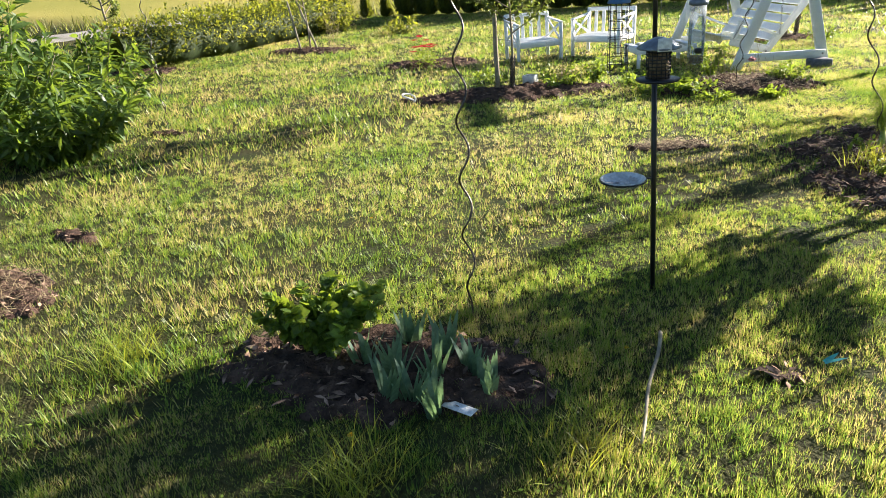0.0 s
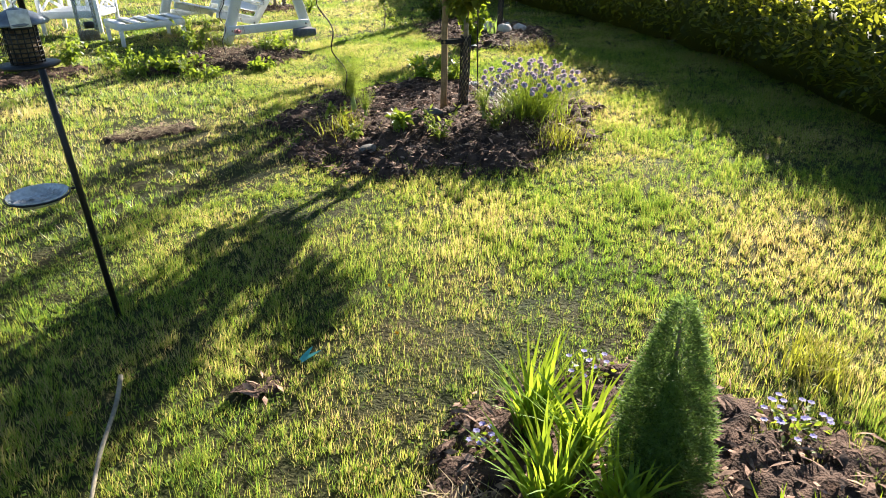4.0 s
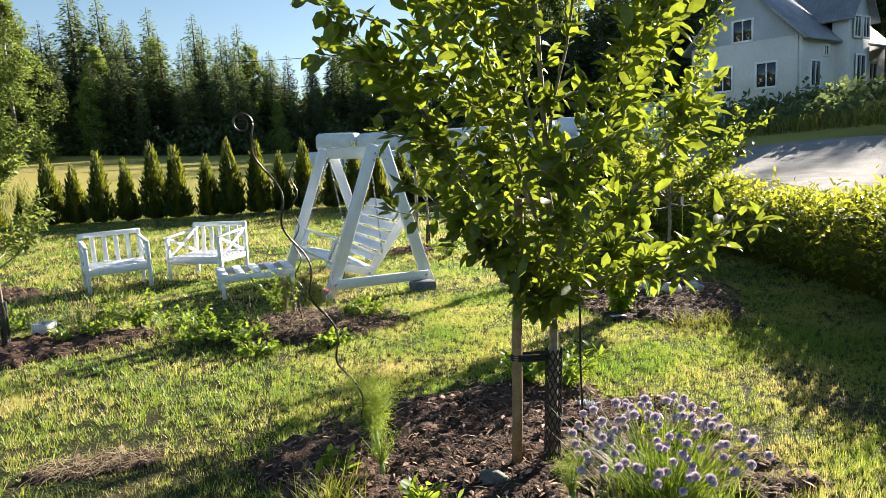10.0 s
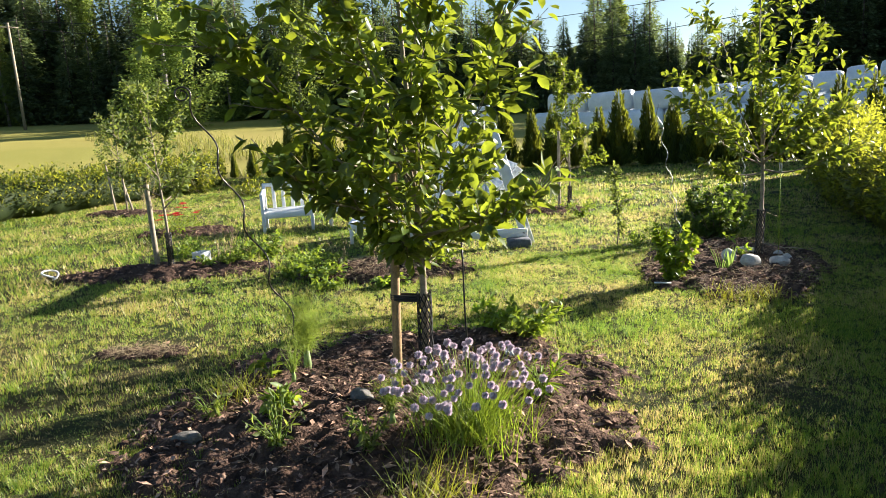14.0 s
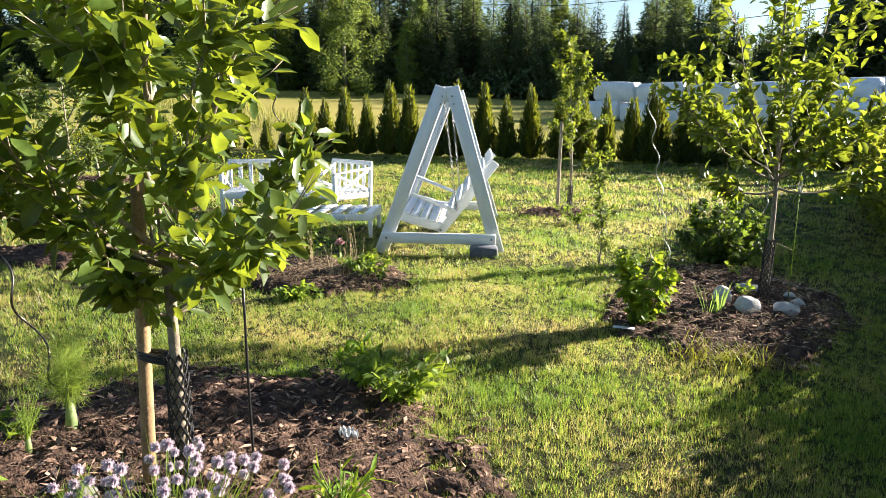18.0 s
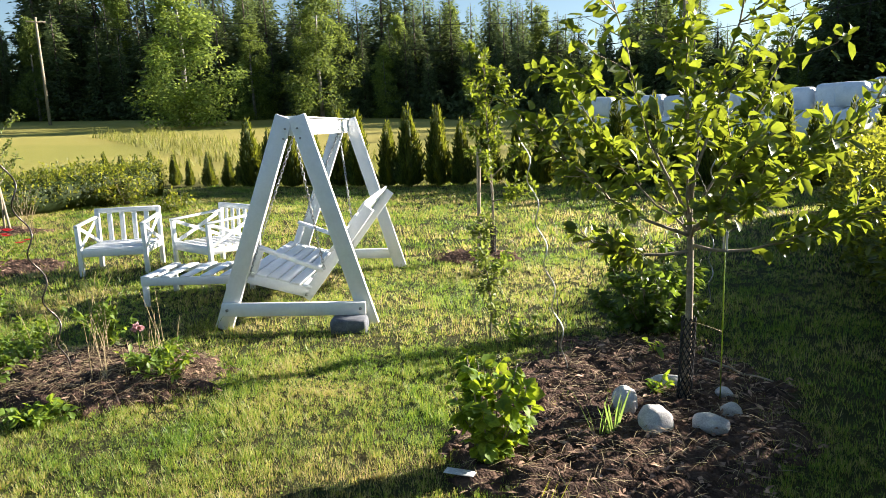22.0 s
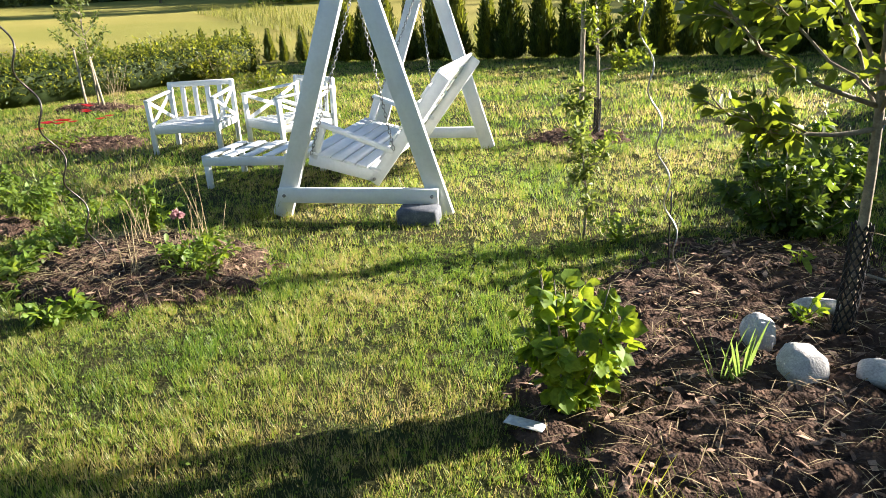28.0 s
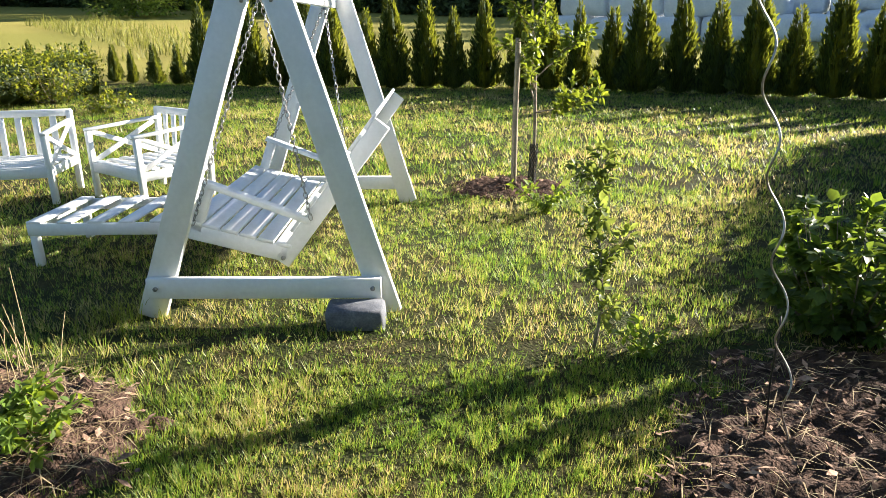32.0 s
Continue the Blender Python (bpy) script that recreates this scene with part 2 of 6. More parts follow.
M_DARKWIN = material("dark_window_glass", (0.03, 0.035, 0.04), 0.08, spec=0.8, bump=0)
M_STONE = material("pale_granite", (0.58, 0.56, 0.54), 0.85, second=(0.40, 0.39, 0.38), scale=14, fine=130, bump=0.5, bump_dist=0.006)
M_CONCRETE = material("dark_concrete", (0.16, 0.17, 0.19), 0.9, second=(0.09, 0.10, 0.12), scale=18, fine=110, bump=0.5, bump_dist=0.006)
M_GRAVEL = material("gravel_road", (0.33, 0.31, 0.28), 0.95, second=(0.23, 0.215, 0.19), scale=1.3, fine=26, bump=0.8, bump_dist=0.03, spec=0.2)
M_CHIVE = material("chive_flower", (0.84, 0.78, 0.83), 0.7, second=(0.74, 0.65, 0.74), scale=40, fine=200, bump=0.5, through_light=(0.65, 0.52, 0.6), island=0.25)
M_PURPLE = material("viola_petal", (0.28, 0.26, 0.58), 0.6, second=(0.45, 0.43, 0.68), scale=30, bump=0, through_light=(0.3, 0.25, 0.6), island=0.3)
M_RED = material("red_petal", (0.55, 0.02, 0.03), 0.5, bump=0, through_light=(0.6, 0.03, 0.03), island=0.2)
M_PINK = material("pink_petal", (0.62, 0.36, 0.38), 0.6, bump=0, through_light=(0.6, 0.35, 0.35), island=0.2)
M_YELLOW = material("yellow_petal", (0.75, 0.50, 0.02), 0.5, bump=0, island=0.2)
M_FROST = material("frosted_plastic", (0.66, 0.68, 0.68), 0.35, bump=0.1, second=(0.52, 0.53, 0.52), scale=20)
M_PLASTIC = material("white_plastic", (0.76, 0.77, 0.76), 0.4, bump=0.1)
M_TURQ = material("turquoise_plastic", (0.10, 0.55, 0.48), 0.4, bump=0.1)
M_BLUE = material("blue_plastic", (0.06, 0.17, 0.36), 0.35, bump=0.1)
M_GREYROOF = material("grey_feeder_roof", (0.20, 0.23, 0.27), 0.35, metal=0.4, bump=0.1)
M_SEED = material("bird_seed", (0.30, 0.22, 0.12), 0.9, second=(0.12, 0.08, 0.05), scale=60, fine=220, bump=0.6)


def cloudy(name, colour, veil):
    """Clear plastic with a milky veil."""
    m = glass(name)
    n, l = m.node_tree.nodes, m.node_tree.links
    out = n["Material Output"].inputs["Surface"]
    clear = out.links[0].from_socket
    white = n.new("ShaderNodeBsdfDiffuse")
    white.inputs["Color"].default_value = (*colour, 1)
    thru = n.new("ShaderNodeBsdfTranslucent")
    thru.inputs["Color"].default_value = (*colour, 1)
    milk = n.new("ShaderNodeMixShader")
    l.new(white.outputs[0], milk.inputs[1])
    l.new(thru.outputs[0], milk.inputs[2])
    mix = n.new("ShaderNodeMixShader")
    mix.inputs["Fac"].default_value = veil
    l.new(clear, mix.inputs[1])
    l.new(milk.outputs[0], mix.inputs[2])
    l.new(mix.outputs[0], out)
    return m


M_TUBE = cloudy("milky_plastic", (0.70, 0.74, 0.72), 0.24)


# ---- building blocks ----
def mesh_from(name, verts, tris, mat, smooth=False):
    verts = np.ascontiguousarray(verts, dtype=np.float32)
    tris = np.ascontiguousarray(tris, dtype=np.int32)
    me = bpy.data.meshes.new(name)
    me.vertices.add(len(verts))
    me.vertices.foreach_set("co", verts.ravel())
    me.loops.add(tris.size)
    me.loops.foreach_set("vertex_index", tris.ravel())
    me.polygons.add(len(tris))
    me.polygons.foreach_set("loop_start", np.arange(0, tris.size, 3, dtype=np.int32))
    if smooth:
        me.polygons.foreach_set("use_smooth", np.ones(len(tris), dtype=bool))
    me.update(calc_edges=True)
    me.materials.append(mat)
    return me


class Geo:
    """Collects triangles for one mesh."""

    def __init__(self):
        self.v, self.t, self.n = [], [], 0

    def add(self, verts, tris):
        verts = np.asarray(verts, dtype=float).reshape(-1, 3)
        self.v.append(verts)
        self.t.append(np.asarray(tris, dtype=int).reshape(-1, 3) + self.n)
        self.n += len(verts)
        return self

    def mesh(self, name, mat, smooth=False):
        return mesh_from(name, np.concatenate(self.v), np.concatenate(self.t), mat, smooth)


def part(name, g, mat, parent, label="", smooth=False):
    ob = new(name, g.mesh(name, mat, smooth) if isinstance(g, Geo) else g)
    ob.parent = parent
    if label:
        ob["label"] = label
    return ob


def thing(name, place, label, category, group="", kind="", g=None, mat=None, smooth=False, turn=0.0):
    ob = new(name, g.mesh(name, mat, smooth) if g is not None else None)
    ob.matrix_world = place if isinstance(place, Matrix) else pose(*place, 0, 0, turn)
    return tagged(ob, label, category, group, kind)


def unit(a):
    a = np.asarray(a, dtype=float)
    return a / np.maximum(np.linalg.norm(a, axis=-1, keepdims=True), 1e-9)


def box(g, centre, size, axes=None, b=0.004):
    """A box with bevelled edges; axes: three unit rows."""
    h = np.asarray(size, float) / 2
    b = min(b, h.min() * 0.45)
    corners, verts = {}, []
    for sx in (-1, 1):
        for sy in (-1, 1):
            for sz in (-1, 1):
                s = np.array((sx, sy, sz))
                for a in range(3):
                    p = s * (h - b)
                    p[a] = s[a] * h[a]
                    corners[(sx, sy, sz, a)] = len(verts)
                    verts.append(p)
    verts = np.array(verts)
    faces = []
    for a in range(3):
        o1, o2 = [i for i in range(3) if i != a]
        for s in (-1, 1):
            loop = []
            for q in ((-1, -1), (1, -1), (1, 1), (-1, 1)):
                k = [0, 0, 0]
                k[a], k[o1], k[o2] = s, *q
                loop.append(corners[(*k, a)])
            faces.append(loop)
    for a in range(3):
        o1, o2 = [i for i in range(3) if i != a]
        for q in ((-1, -1), (1, -1), (1, 1), (-1, 1)):
            loop = []
            for s, f in ((-1, o1), (1, o1), (1, o2), (-1, o2)):
                k = [0, 0, 0]
                k[a], k[o1], k[o2] = s, *q
                loop.append(corners[(*k, f)])
            faces.append(loop)
    for sx in (-1, 1):
        for sy in (-1, 1):
            for sz in (-1, 1):
                faces.append([corners[(sx, sy, sz, a)] for a in range(3)])
    tris = []
    for f in faces:
        p = verts[f]
        nrm = np.cross(p[1] - p[0], p[2] - p[0])
        if np.dot(nrm, p.mean(0)) < 0:
            f = f[::-1]
        for i in range(1, len(f) - 1):
            tris.append((f[0], f[i], f[i + 1]))
    if axes is not None:
        verts = verts @ np.asarray(axes, float)
    return g.add(verts + np.asarray(centre, float), tris)


def beam(g, a, b, width, depth, side=(0, 0, 1), bev=0.005):
    """A board from a to b; side: the way its width runs."""
    a, b = np.asarray(a, float), np.asarray(b, float)
    z = unit(b - a)
    x = np.asarray(side, float)
    x = unit(x - z * np.dot(x, z))
    y = np.cross(z, x)
    return box(g, (a + b) / 2, (width, depth, np.linalg.norm(b - a)), (x, y, z), bev)


def tube(g, points, radii, n=6, cap=True):
    p = np.asarray(points, float)
    r = np.broadcast_to(np.asarray(radii, float), (len(p),))
    tan = unit(np.gradient(p, axis=0))
    x = unit(np.cross(tan[0], (0.31, 0.87, 0.38)))
    verts = []
    ang = np.linspace(0, 2 * np.pi, n, endpoint=False)
    for i in range(len(p)):
        x = unit(x - tan[i] * np.dot(x, tan[i]))
        y = np.cross(tan[i], x)
        verts.append(p[i] + r[i] * (np.cos(ang)[:, None] * x + np.sin(ang)[:, None] * y))
    tris = []
    for i in range(len(p) - 1):
        for j in range(n):
            a, b = i * n + j, i * n + (j + 1) % n
            tris += [(a, b, b + n), (a, b + n, a + n)]
    verts = np.concatenate(verts)
    if cap:
        k = len(verts)
        verts = np.concatenate([verts, p[:1], p[-1:]])
        for j in range(n):
            tris.append((k, (j + 1) % n, j))
            tris.append((k + 1, (len(p) - 1) * n + j, (len(p) - 1) * n + (j + 1) % n))
    return g.add(verts, tris)


def lathe(g, profile, n=16, centre=(0, 0, 0)):
    """A turned shape from (radius, height) pairs."""
    ang = np.linspace(0, 2 * np.pi, n, endpoint=False)
    verts = [np.stack([r * np.cos(ang), r * np.sin(ang), np.full(n, z)], 1) for r, z in profile]
    tris = []
    for i in range(len(profile) - 1):
        for j in range(n):
            a, b = i * n + j, i * n + (j + 1) % n
            tris += [(a, b, b + n), (a, b + n, a + n)]
    return g.add(np.concatenate(verts) + np.asarray(centre, float), tris)


def leaves(g, base, along, normal, length, width, droop=0.25, fold=0.2):
    """Many pointed leaves with a folded midrib and a drooping tip."""
    n = len(base)
    along = unit(along)
    side = unit(np.cross(along, normal))
    up = np.cross(side, along)
    L = np.broadcast_to(np.asarray(length, float), (n,))[:, None]
    W = np.broadcast_to(np.asarray(width, float), (n,))[:, None] / 2
    def at(s, w, h):
        return base + along * L * s + side * W * w + up * (h * W - droop * L * s * s)
    rows = [at(0, 0, 0), at(0.30, -0.84, fold), at(0.34, 0, -fold), at(0.30, 0.84, fold),
            at(0.68, -0.90, fold * 0.8), at(0.72, 0, -fold * 0.6), at(0.68, 0.90, fold * 0.8), at(1.0, 0, 0)]
    verts = np.stack(rows, 1).reshape(-1, 3)
    local = np.array([(0, 2, 1), (0, 3, 2), (1, 2, 5), (1, 5, 4), (2, 3, 6), (2, 6, 5), (4, 5, 7), (5, 6, 7)])
    tris = (local[None] + (np.arange(n) * 8)[:, None, None]).reshape(-1, 3)
    return g.add(verts, tris)


def lobed(g, base, along, normal, length, width, droop=0.25, fold=0.15):
    """Leaves of three pointed lobes, as on a currant."""
    along = unit(along)
    side = unit(np.cross(along, normal))
    length = np.asarray(length, float)
    for turn, k in ((0.0, 1.0), (0.85, 0.78), (-0.85, 0.78)):
        leaves(g, base, along * math.cos(turn) + side * math.sin(turn), normal, length * k, width * k, droop, fold)
    return g


def flakes(g, base, along, normal, length, width, droop=0.0):
    """Many plain two-triangle leaves or sprays."""
    n = len(base)
    along = unit(along)
    side = unit(np.cross(along, normal))
    up = np.cross(side, along)
    L = np.broadcast_to(np.asarray(length, float), (n,))[:, None]
    W = np.broadcast_to(np.asarray(width, float), (n,))[:, None] / 2
    rows = [base, base + along * L * 0.5 - side * W, base + along * L * 0.5 + side * W, base + along * L - up * droop * L]
    verts = np.stack(rows, 1).reshape(-1, 3)
    local = np.array([(0, 2, 1), (1, 2, 3)])
    tris = (local[None] + (np.arange(n) * 4)[:, None, None]).reshape(-1, 3)
    return g.add(verts, tris)


def blades(g, base, heading, lean, height, width, curl=0.35, steps=3):
    """Long strap leaves that rise and bend over."""
    n = len(base)
    heading = np.asarray(heading, float)
    out = np.stack([np.cos(heading), np.sin(heading), np.zeros(n)], 1)
    side = np.stack([-np.sin(heading), np.cos(heading), np.zeros(n)], 1)
    H = np.broadcast_to(np.asarray(height, float), (n,))[:, None]
    W = np.broadcast_to(np.asarray(width, float), (n,))[:, None] / 2
    lean = np.broadcast_to(np.asarray(lean, float), (n,))[:, None]
    rows = []
    for i in range(steps + 1):
        s = i / steps
        p = base + out * H * (lean * s + curl * s * s) + np.array((0, 0, 1)) * H * (s - 0.45 * curl * s * s)
        w = W * (1 - s ** 2.2)
        rows += [p - side * w, p + side * w] if i < steps else [p]
    k = 2 * steps + 1
    verts = np.stack(rows, 1).reshape(-1, 3)
    local = []
    for i in range(steps - 1):
        a = 2 * i
        local += [(a, a + 1, a + 3), (a, a + 3, a + 2)]
    local.append((2 * steps - 2, 2 * steps - 1, 2 * steps))
    tris = (np.array(local)[None] + (np.arange(n) * k)[:, None, None]).reshape(-1, 3)
    return g.add(verts, tris)


RNG = np.random.default_rng(7)


def rnd(a, b, n=None):
    return RNG.uniform(a, b, n)


def ball_dirs(n, low=-1.0):
    z = rnd(low, 1, n)
    a = rnd(0, 2 * np.pi, n)
    r = np.sqrt(1 - z * z)
    return np.stack([r * np.cos(a), r * np.sin(a), z], 1)


def gz(x, y):
    """Height of the ground: flat garden, rising slowly towards the fields and the house."""
    r = np.hypot(x + 1.0, y - 8.0)
    bearing = np.degrees(np.arctan2(-(x + 1.0), y - 8.0))
    k = np.interp(bearing, (-180, -40, 16, 30, 44, 55, 180), (0.03, 0.02, 0.024, 0.036, 0.05, 0.062, 0.062))
    z = 2 * k * np.log1p(np.exp(np.minimum((r - 17.0) / 2.0, 300.0)))
    return z + 2.9 * np.exp(-((x - 6.5) ** 2 + (y - 47.0) ** 2) / 160.0)


def wobble(x, y, f=1.0, seed=0.0):
    """Smooth cheap noise in -1..1 for arrays."""
    return (np.sin(x * 1.7 * f + 1.3 * seed + 1.1 * np.sin(y * 1.3 * f + seed)) + np.sin(y * 2.1 * f + seed * 2.1 + 1.4 * np.sin(x * 1.1 * f - seed))
            + 0.6 * np.sin((x + y) * 3.7 * f + seed) + 0.6 * np.sin((x - y) * 4.3 * f + 2 * seed)) / 3.2

# ---- plan of the garden ----
# beds: centre, half length, half width, turn in degrees, height of the mound
BEDS = {
    "iris": (-1.33, 0.90, 0.78, 0.36, 25, 0.04),
    "young_tree": (0.13, 5.80, 1.28, 1.32, 0, 0.10),
    "conifer": (1.53, 1.51, 0.76, 0.72, 0, 0.05),
    "stake_tree": (-5.30, 6.50, 1.30, 0.46, 48, 0.07),
    "rose": (-8.64, 8.17, 0.85, 0.50, 40, 0.06),
    "peony": (-2.85, 8.10, 0.92, 0.55, 38, 0.10),
    "apple": (0.05, 10.32, 1.35, 0.85, 118, 0.06),
    "back_tree": (-4.10, 12.82, 0.55, 0.42, 20, 0.04),
    "far_tree": (-13.25, 8.63, 1.05, 0.45, 30, 0.06),
    "corner": (-14.20, 5.04, 0.8, 0.5, 30, 0.05),
    "bare": (-4.67, 0.58, 0.30, 0.10, 10, 0.01),
    "straw": (-3.96, -0.11, 0.45, 0.28, 10, 0.03),
    "stake": (-7.66, 2.69, 0.26, 0.10, 20, 0.01),
    "worn": (-2.20, 5.14, 0.36, 0.14, 35, 0.0),
    "small": (0.07, 1.98, 0.12, 0.07, 30, 0.01),
}
# worn, dry spots of the lawn: centre, radius
DRY = ((-2.21, 5.20, 0.50), (-1.10, 4.14, 0.60), (-1.79, 4.11, 0.45), (-0.10, 3.67, 0.4))
THUJA_ROW = ((-22.5, 12.4), (-17.7, 15.2), (-13.3, 18.4), (-11.4, 20.0), (-7.2, 21.6), (-1.8, 23.0))


def bed_field(x, y, key):
    """Below 1 inside a bed, with an uneven edge."""
    cx, cy, a, b, turn, h = BEDS[key]
    c, s = math.cos(radians(turn)), math.sin(radians(turn))
    u, v = ((x - cx) * c + (y - cy) * s) / a, (-(x - cx) * s + (y - cy) * c) / b
    return np.hypot(u, v) + 0.17 * wobble(x * 2.2, y * 2.2, 1.6, len(key)) + 0.11 * wobble(x * 9, y * 9, 1.0, 2.0)


def beds_depth(x, y):
    d = np.full(np.shape(x), 9.0)
    for key in BEDS:
        d = np.minimum(d, bed_field(x, y, key))
    return d


def line_side(x, y, row=THUJA_ROW):
    """Metres beyond the thuja row, seen from the garden."""
    px = np.array([p[0] for p in row])
    py = np.array([p[1] for p in row])
    return y - np.interp(x, px, py)


def mound(x, y):
    z = np.zeros(np.shape(x))
    for key in BEDS:
        f = bed_field(x, y, key)
        z = np.maximum(z, BEDS[key][5] * np.clip(1.25 - f * f, 0, 1))
    return z


def surface(x, y):
    return gz(x, y) + mound(x, y)


# ---- ground: one sheet to the horizon ----
def spread(lo, hi, step, far, n):
    core = np.arange(lo, hi + step / 2, step)
    grow = np.geomspace(step, far, n)
    return np.concatenate([lo - np.cumsum(grow)[::-1], core, hi + np.cumsum(grow)])


gx = spread(-9.0, 4.0, 0.09, 95.0, 42)
gy = spread(-1.5, 13.5, 0.09, 95.0, 42)
GX, GY = np.meshgrid(gx, gy)
flatness = np.clip(1.2 - np.hypot(GX + 1, GY - 8) / 30.0, 0, 1)
GZ = np.where(np.hypot(GX, GY) > 140, gz(np.clip(GX, -140, 140), np.clip(GY, -140, 140)), gz(GX, GY))
GZ = GZ + 0.012 * wobble(GX, GY, 1.1, 1.0) * flatness + 0.008 * wobble(GX * 5, GY * 5, 1.0, 3.0) * flatness
GZ = GZ - 0.03 * np.clip(1.1 - beds_depth(GX, GY), 0, 1)
nx_, ny_ = len(gx), len(gy)
idx = np.arange(nx_ * ny_).reshape(ny_, nx_)
quads_a = np.stack([idx[:-1, :-1], idx[:-1, 1:], idx[1:, 1:]], -1).reshape(-1, 3)
quads_b = np.stack([idx[:-1, :-1], idx[1:, 1:], idx[1:, :-1]], -1).reshape(-1, 3)


def ground_material():
    m = bpy.data.materials.new("turf_and_field")
    m.use_nodes = True
    n, l = m.node_tree.nodes, m.node_tree.links
    b = n["Principled BSDF"]
    b.inputs["Roughness"].default_value = 0.95
    b.inputs["Specular IOR Level"].default_value = 0.15
    geo = n.new("ShaderNodeNewGeometry")

    def noise_at(scale, detail=5.0):
        t = n.new("ShaderNodeTexNoise")
        t.inputs["Scale"].default_value, t.inputs["Detail"].default_value = scale, detail
        l.new(geo.outputs["Position"], t.inputs["Vector"])
        return t.outputs["Fac"]

    def ramp(fac, a, c, p=0.35, q=0.65):
        r = n.new("ShaderNodeValToRGB")
        r.color_ramp.elements[0].position, r.color_ramp.elements[1].position = p, q
        r.color_ramp.elements[0].color, r.color_ramp.elements[1].color = (*a, 1), (*c, 1)
        l.new(fac, r.inputs["Fac"])
        return r.outputs["Color"]

    # turf tones darkened so the gaps between the grass blades read as shade
    lawn = ramp(noise_at(2.6), (0.060, 0.054, 0.022), (0.032, 0.046, 0.013))
    grain = ramp(noise_at(42.0), (0.5, 0.5, 0.5), (1.35, 1.3, 1.2), 0.3, 0.7)
    mixed = n.new("ShaderNodeMix")
    mixed.data_type, mixed.blend_type = "RGBA", "MULTIPLY"
    mixed.inputs[0].default_value = 1.0
    l.new(lawn, mixed.inputs[6])
    l.new(grain, mixed.inputs[7])
    field = ramp(noise_at(0.07), (0.27, 0.26, 0.06), (0.36, 0.31, 0.085), 0.4, 0.6)
    # the field begins some metres behind the hedge row
    sep = n.new("ShaderNodeSeparateXYZ")
    l.new(geo.outputs["Position"], sep.inputs[0])
    slope = n.new("ShaderNodeMath")
    slope.operation = "MULTIPLY_ADD"
    slope.inputs[1].default_value, slope.inputs[2].default_value = -0.75, -28.2
    l.new(sep.outputs["X"], slope.inputs[0])
    line = n.new("ShaderNodeMath")
    line.operation = "ADD"
    l.new(sep.outputs["Y"], line.inputs[0])
    l.new(slope.outputs[0], line.inputs[1])
    edge = n.new("ShaderNodeMapRange")
    edge.inputs["From Min"].default_value, edge.inputs["From Max"].default_value = -1.0, 4.0
    l.new(line.outputs[0], edge.inputs["Value"])
    out = n.new("ShaderNodeMix")
    out.data_type = "RGBA"
    l.new(edge.outputs["Result"], out.inputs[0])
    l.new(mixed.outputs[2], out.inputs[6])
    l.new(field, out.inputs[7])
    l.new(out.outputs[2], b.inputs["Base Color"])
    bp = n.new("ShaderNodeBump")
    bp.inputs["Strength"].default_value, bp.inputs["Distance"].default_value = 0.7, 0.03
    l.new(noise_at(55.0, 3.0), bp.inputs["Height"])
    l.new(bp.outputs["Normal"], b.inputs["Normal"])
    return m


ground = new("ground", mesh_from("ground", np.stack([GX, GY, GZ], -1).reshape(-1, 3), np.concatenate([quads_a, quads_b]), ground_material(), True))
tagged(ground, "uneven green lawn turf running out into a pale field", "ground", kind="structure")


# ---- gravel road and yard ----
def ribbon(name, left, right, mat, label, lift=0.03, n=60):
    left, right = np.array(left, float), np.array(right, float)
    s = np.linspace(0, 1, n)
    def along(p):
        k = np.linspace(0, 1, len(p))
        return np.stack([np.interp(s, k, p[:, 0]), np.interp(s, k, p[:, 1])], 1)
    a, b = along(left), along(right)
    cols = []
    for w in np.linspace(0, 1, 9):
        p = a * (1 - w) + b * w
        edge = min(w, 1 - w)
        z = gz(p[:, 0], p[:, 1]) + lift * min(1, edge * 8) + 0.012 * wobble(p[:, 0] * 2, p[:, 1] * 2, 1.0, 4) - (0.05 if edge == 0 else 0)
        cols.append(np.stack([p[:, 0], p[:, 1], z], 1))
    v = np.stack(cols, 1)
    k = np.arange(n * 9).reshape(n, 9)
    t = np.concatenate([np.stack([k[:-1, :-1], k[:-1, 1:], k[1:, 1:]], -1).reshape(-1, 3), np.stack([k[:-1, :-1], k[1:, 1:], k[1:, :-1]], -1).reshape(-1, 3)])
    return tagged(new(name, mesh_from(name, v.reshape(-1, 3), t, mat, True)), label, "road", kind="structure")


ribbon("road", ((5.8, -14), (5.6, 4), (5.1, 9), (4.3, 13), (3.1, 18), (0.6, 25), (-9, 31.5)),
       ((15, -14), (16, 4), (17, 15), (16.0, 28), (11.5, 34.0), (4.5, 35.0), (-9, 34.0)), M_GRAVEL, "pale grey gravel road beside the garden hedge")
ribbon("road", ((-22.6, -12), (-22.4, 2), (-22.6, 8), (-23.2, 13)), ((-24.6, -12), (-24.6, 2), (-24.9, 8), (-25.8, 13)),
       M_GRAVEL, "narrow pale gravel lane beyond the low hedge")


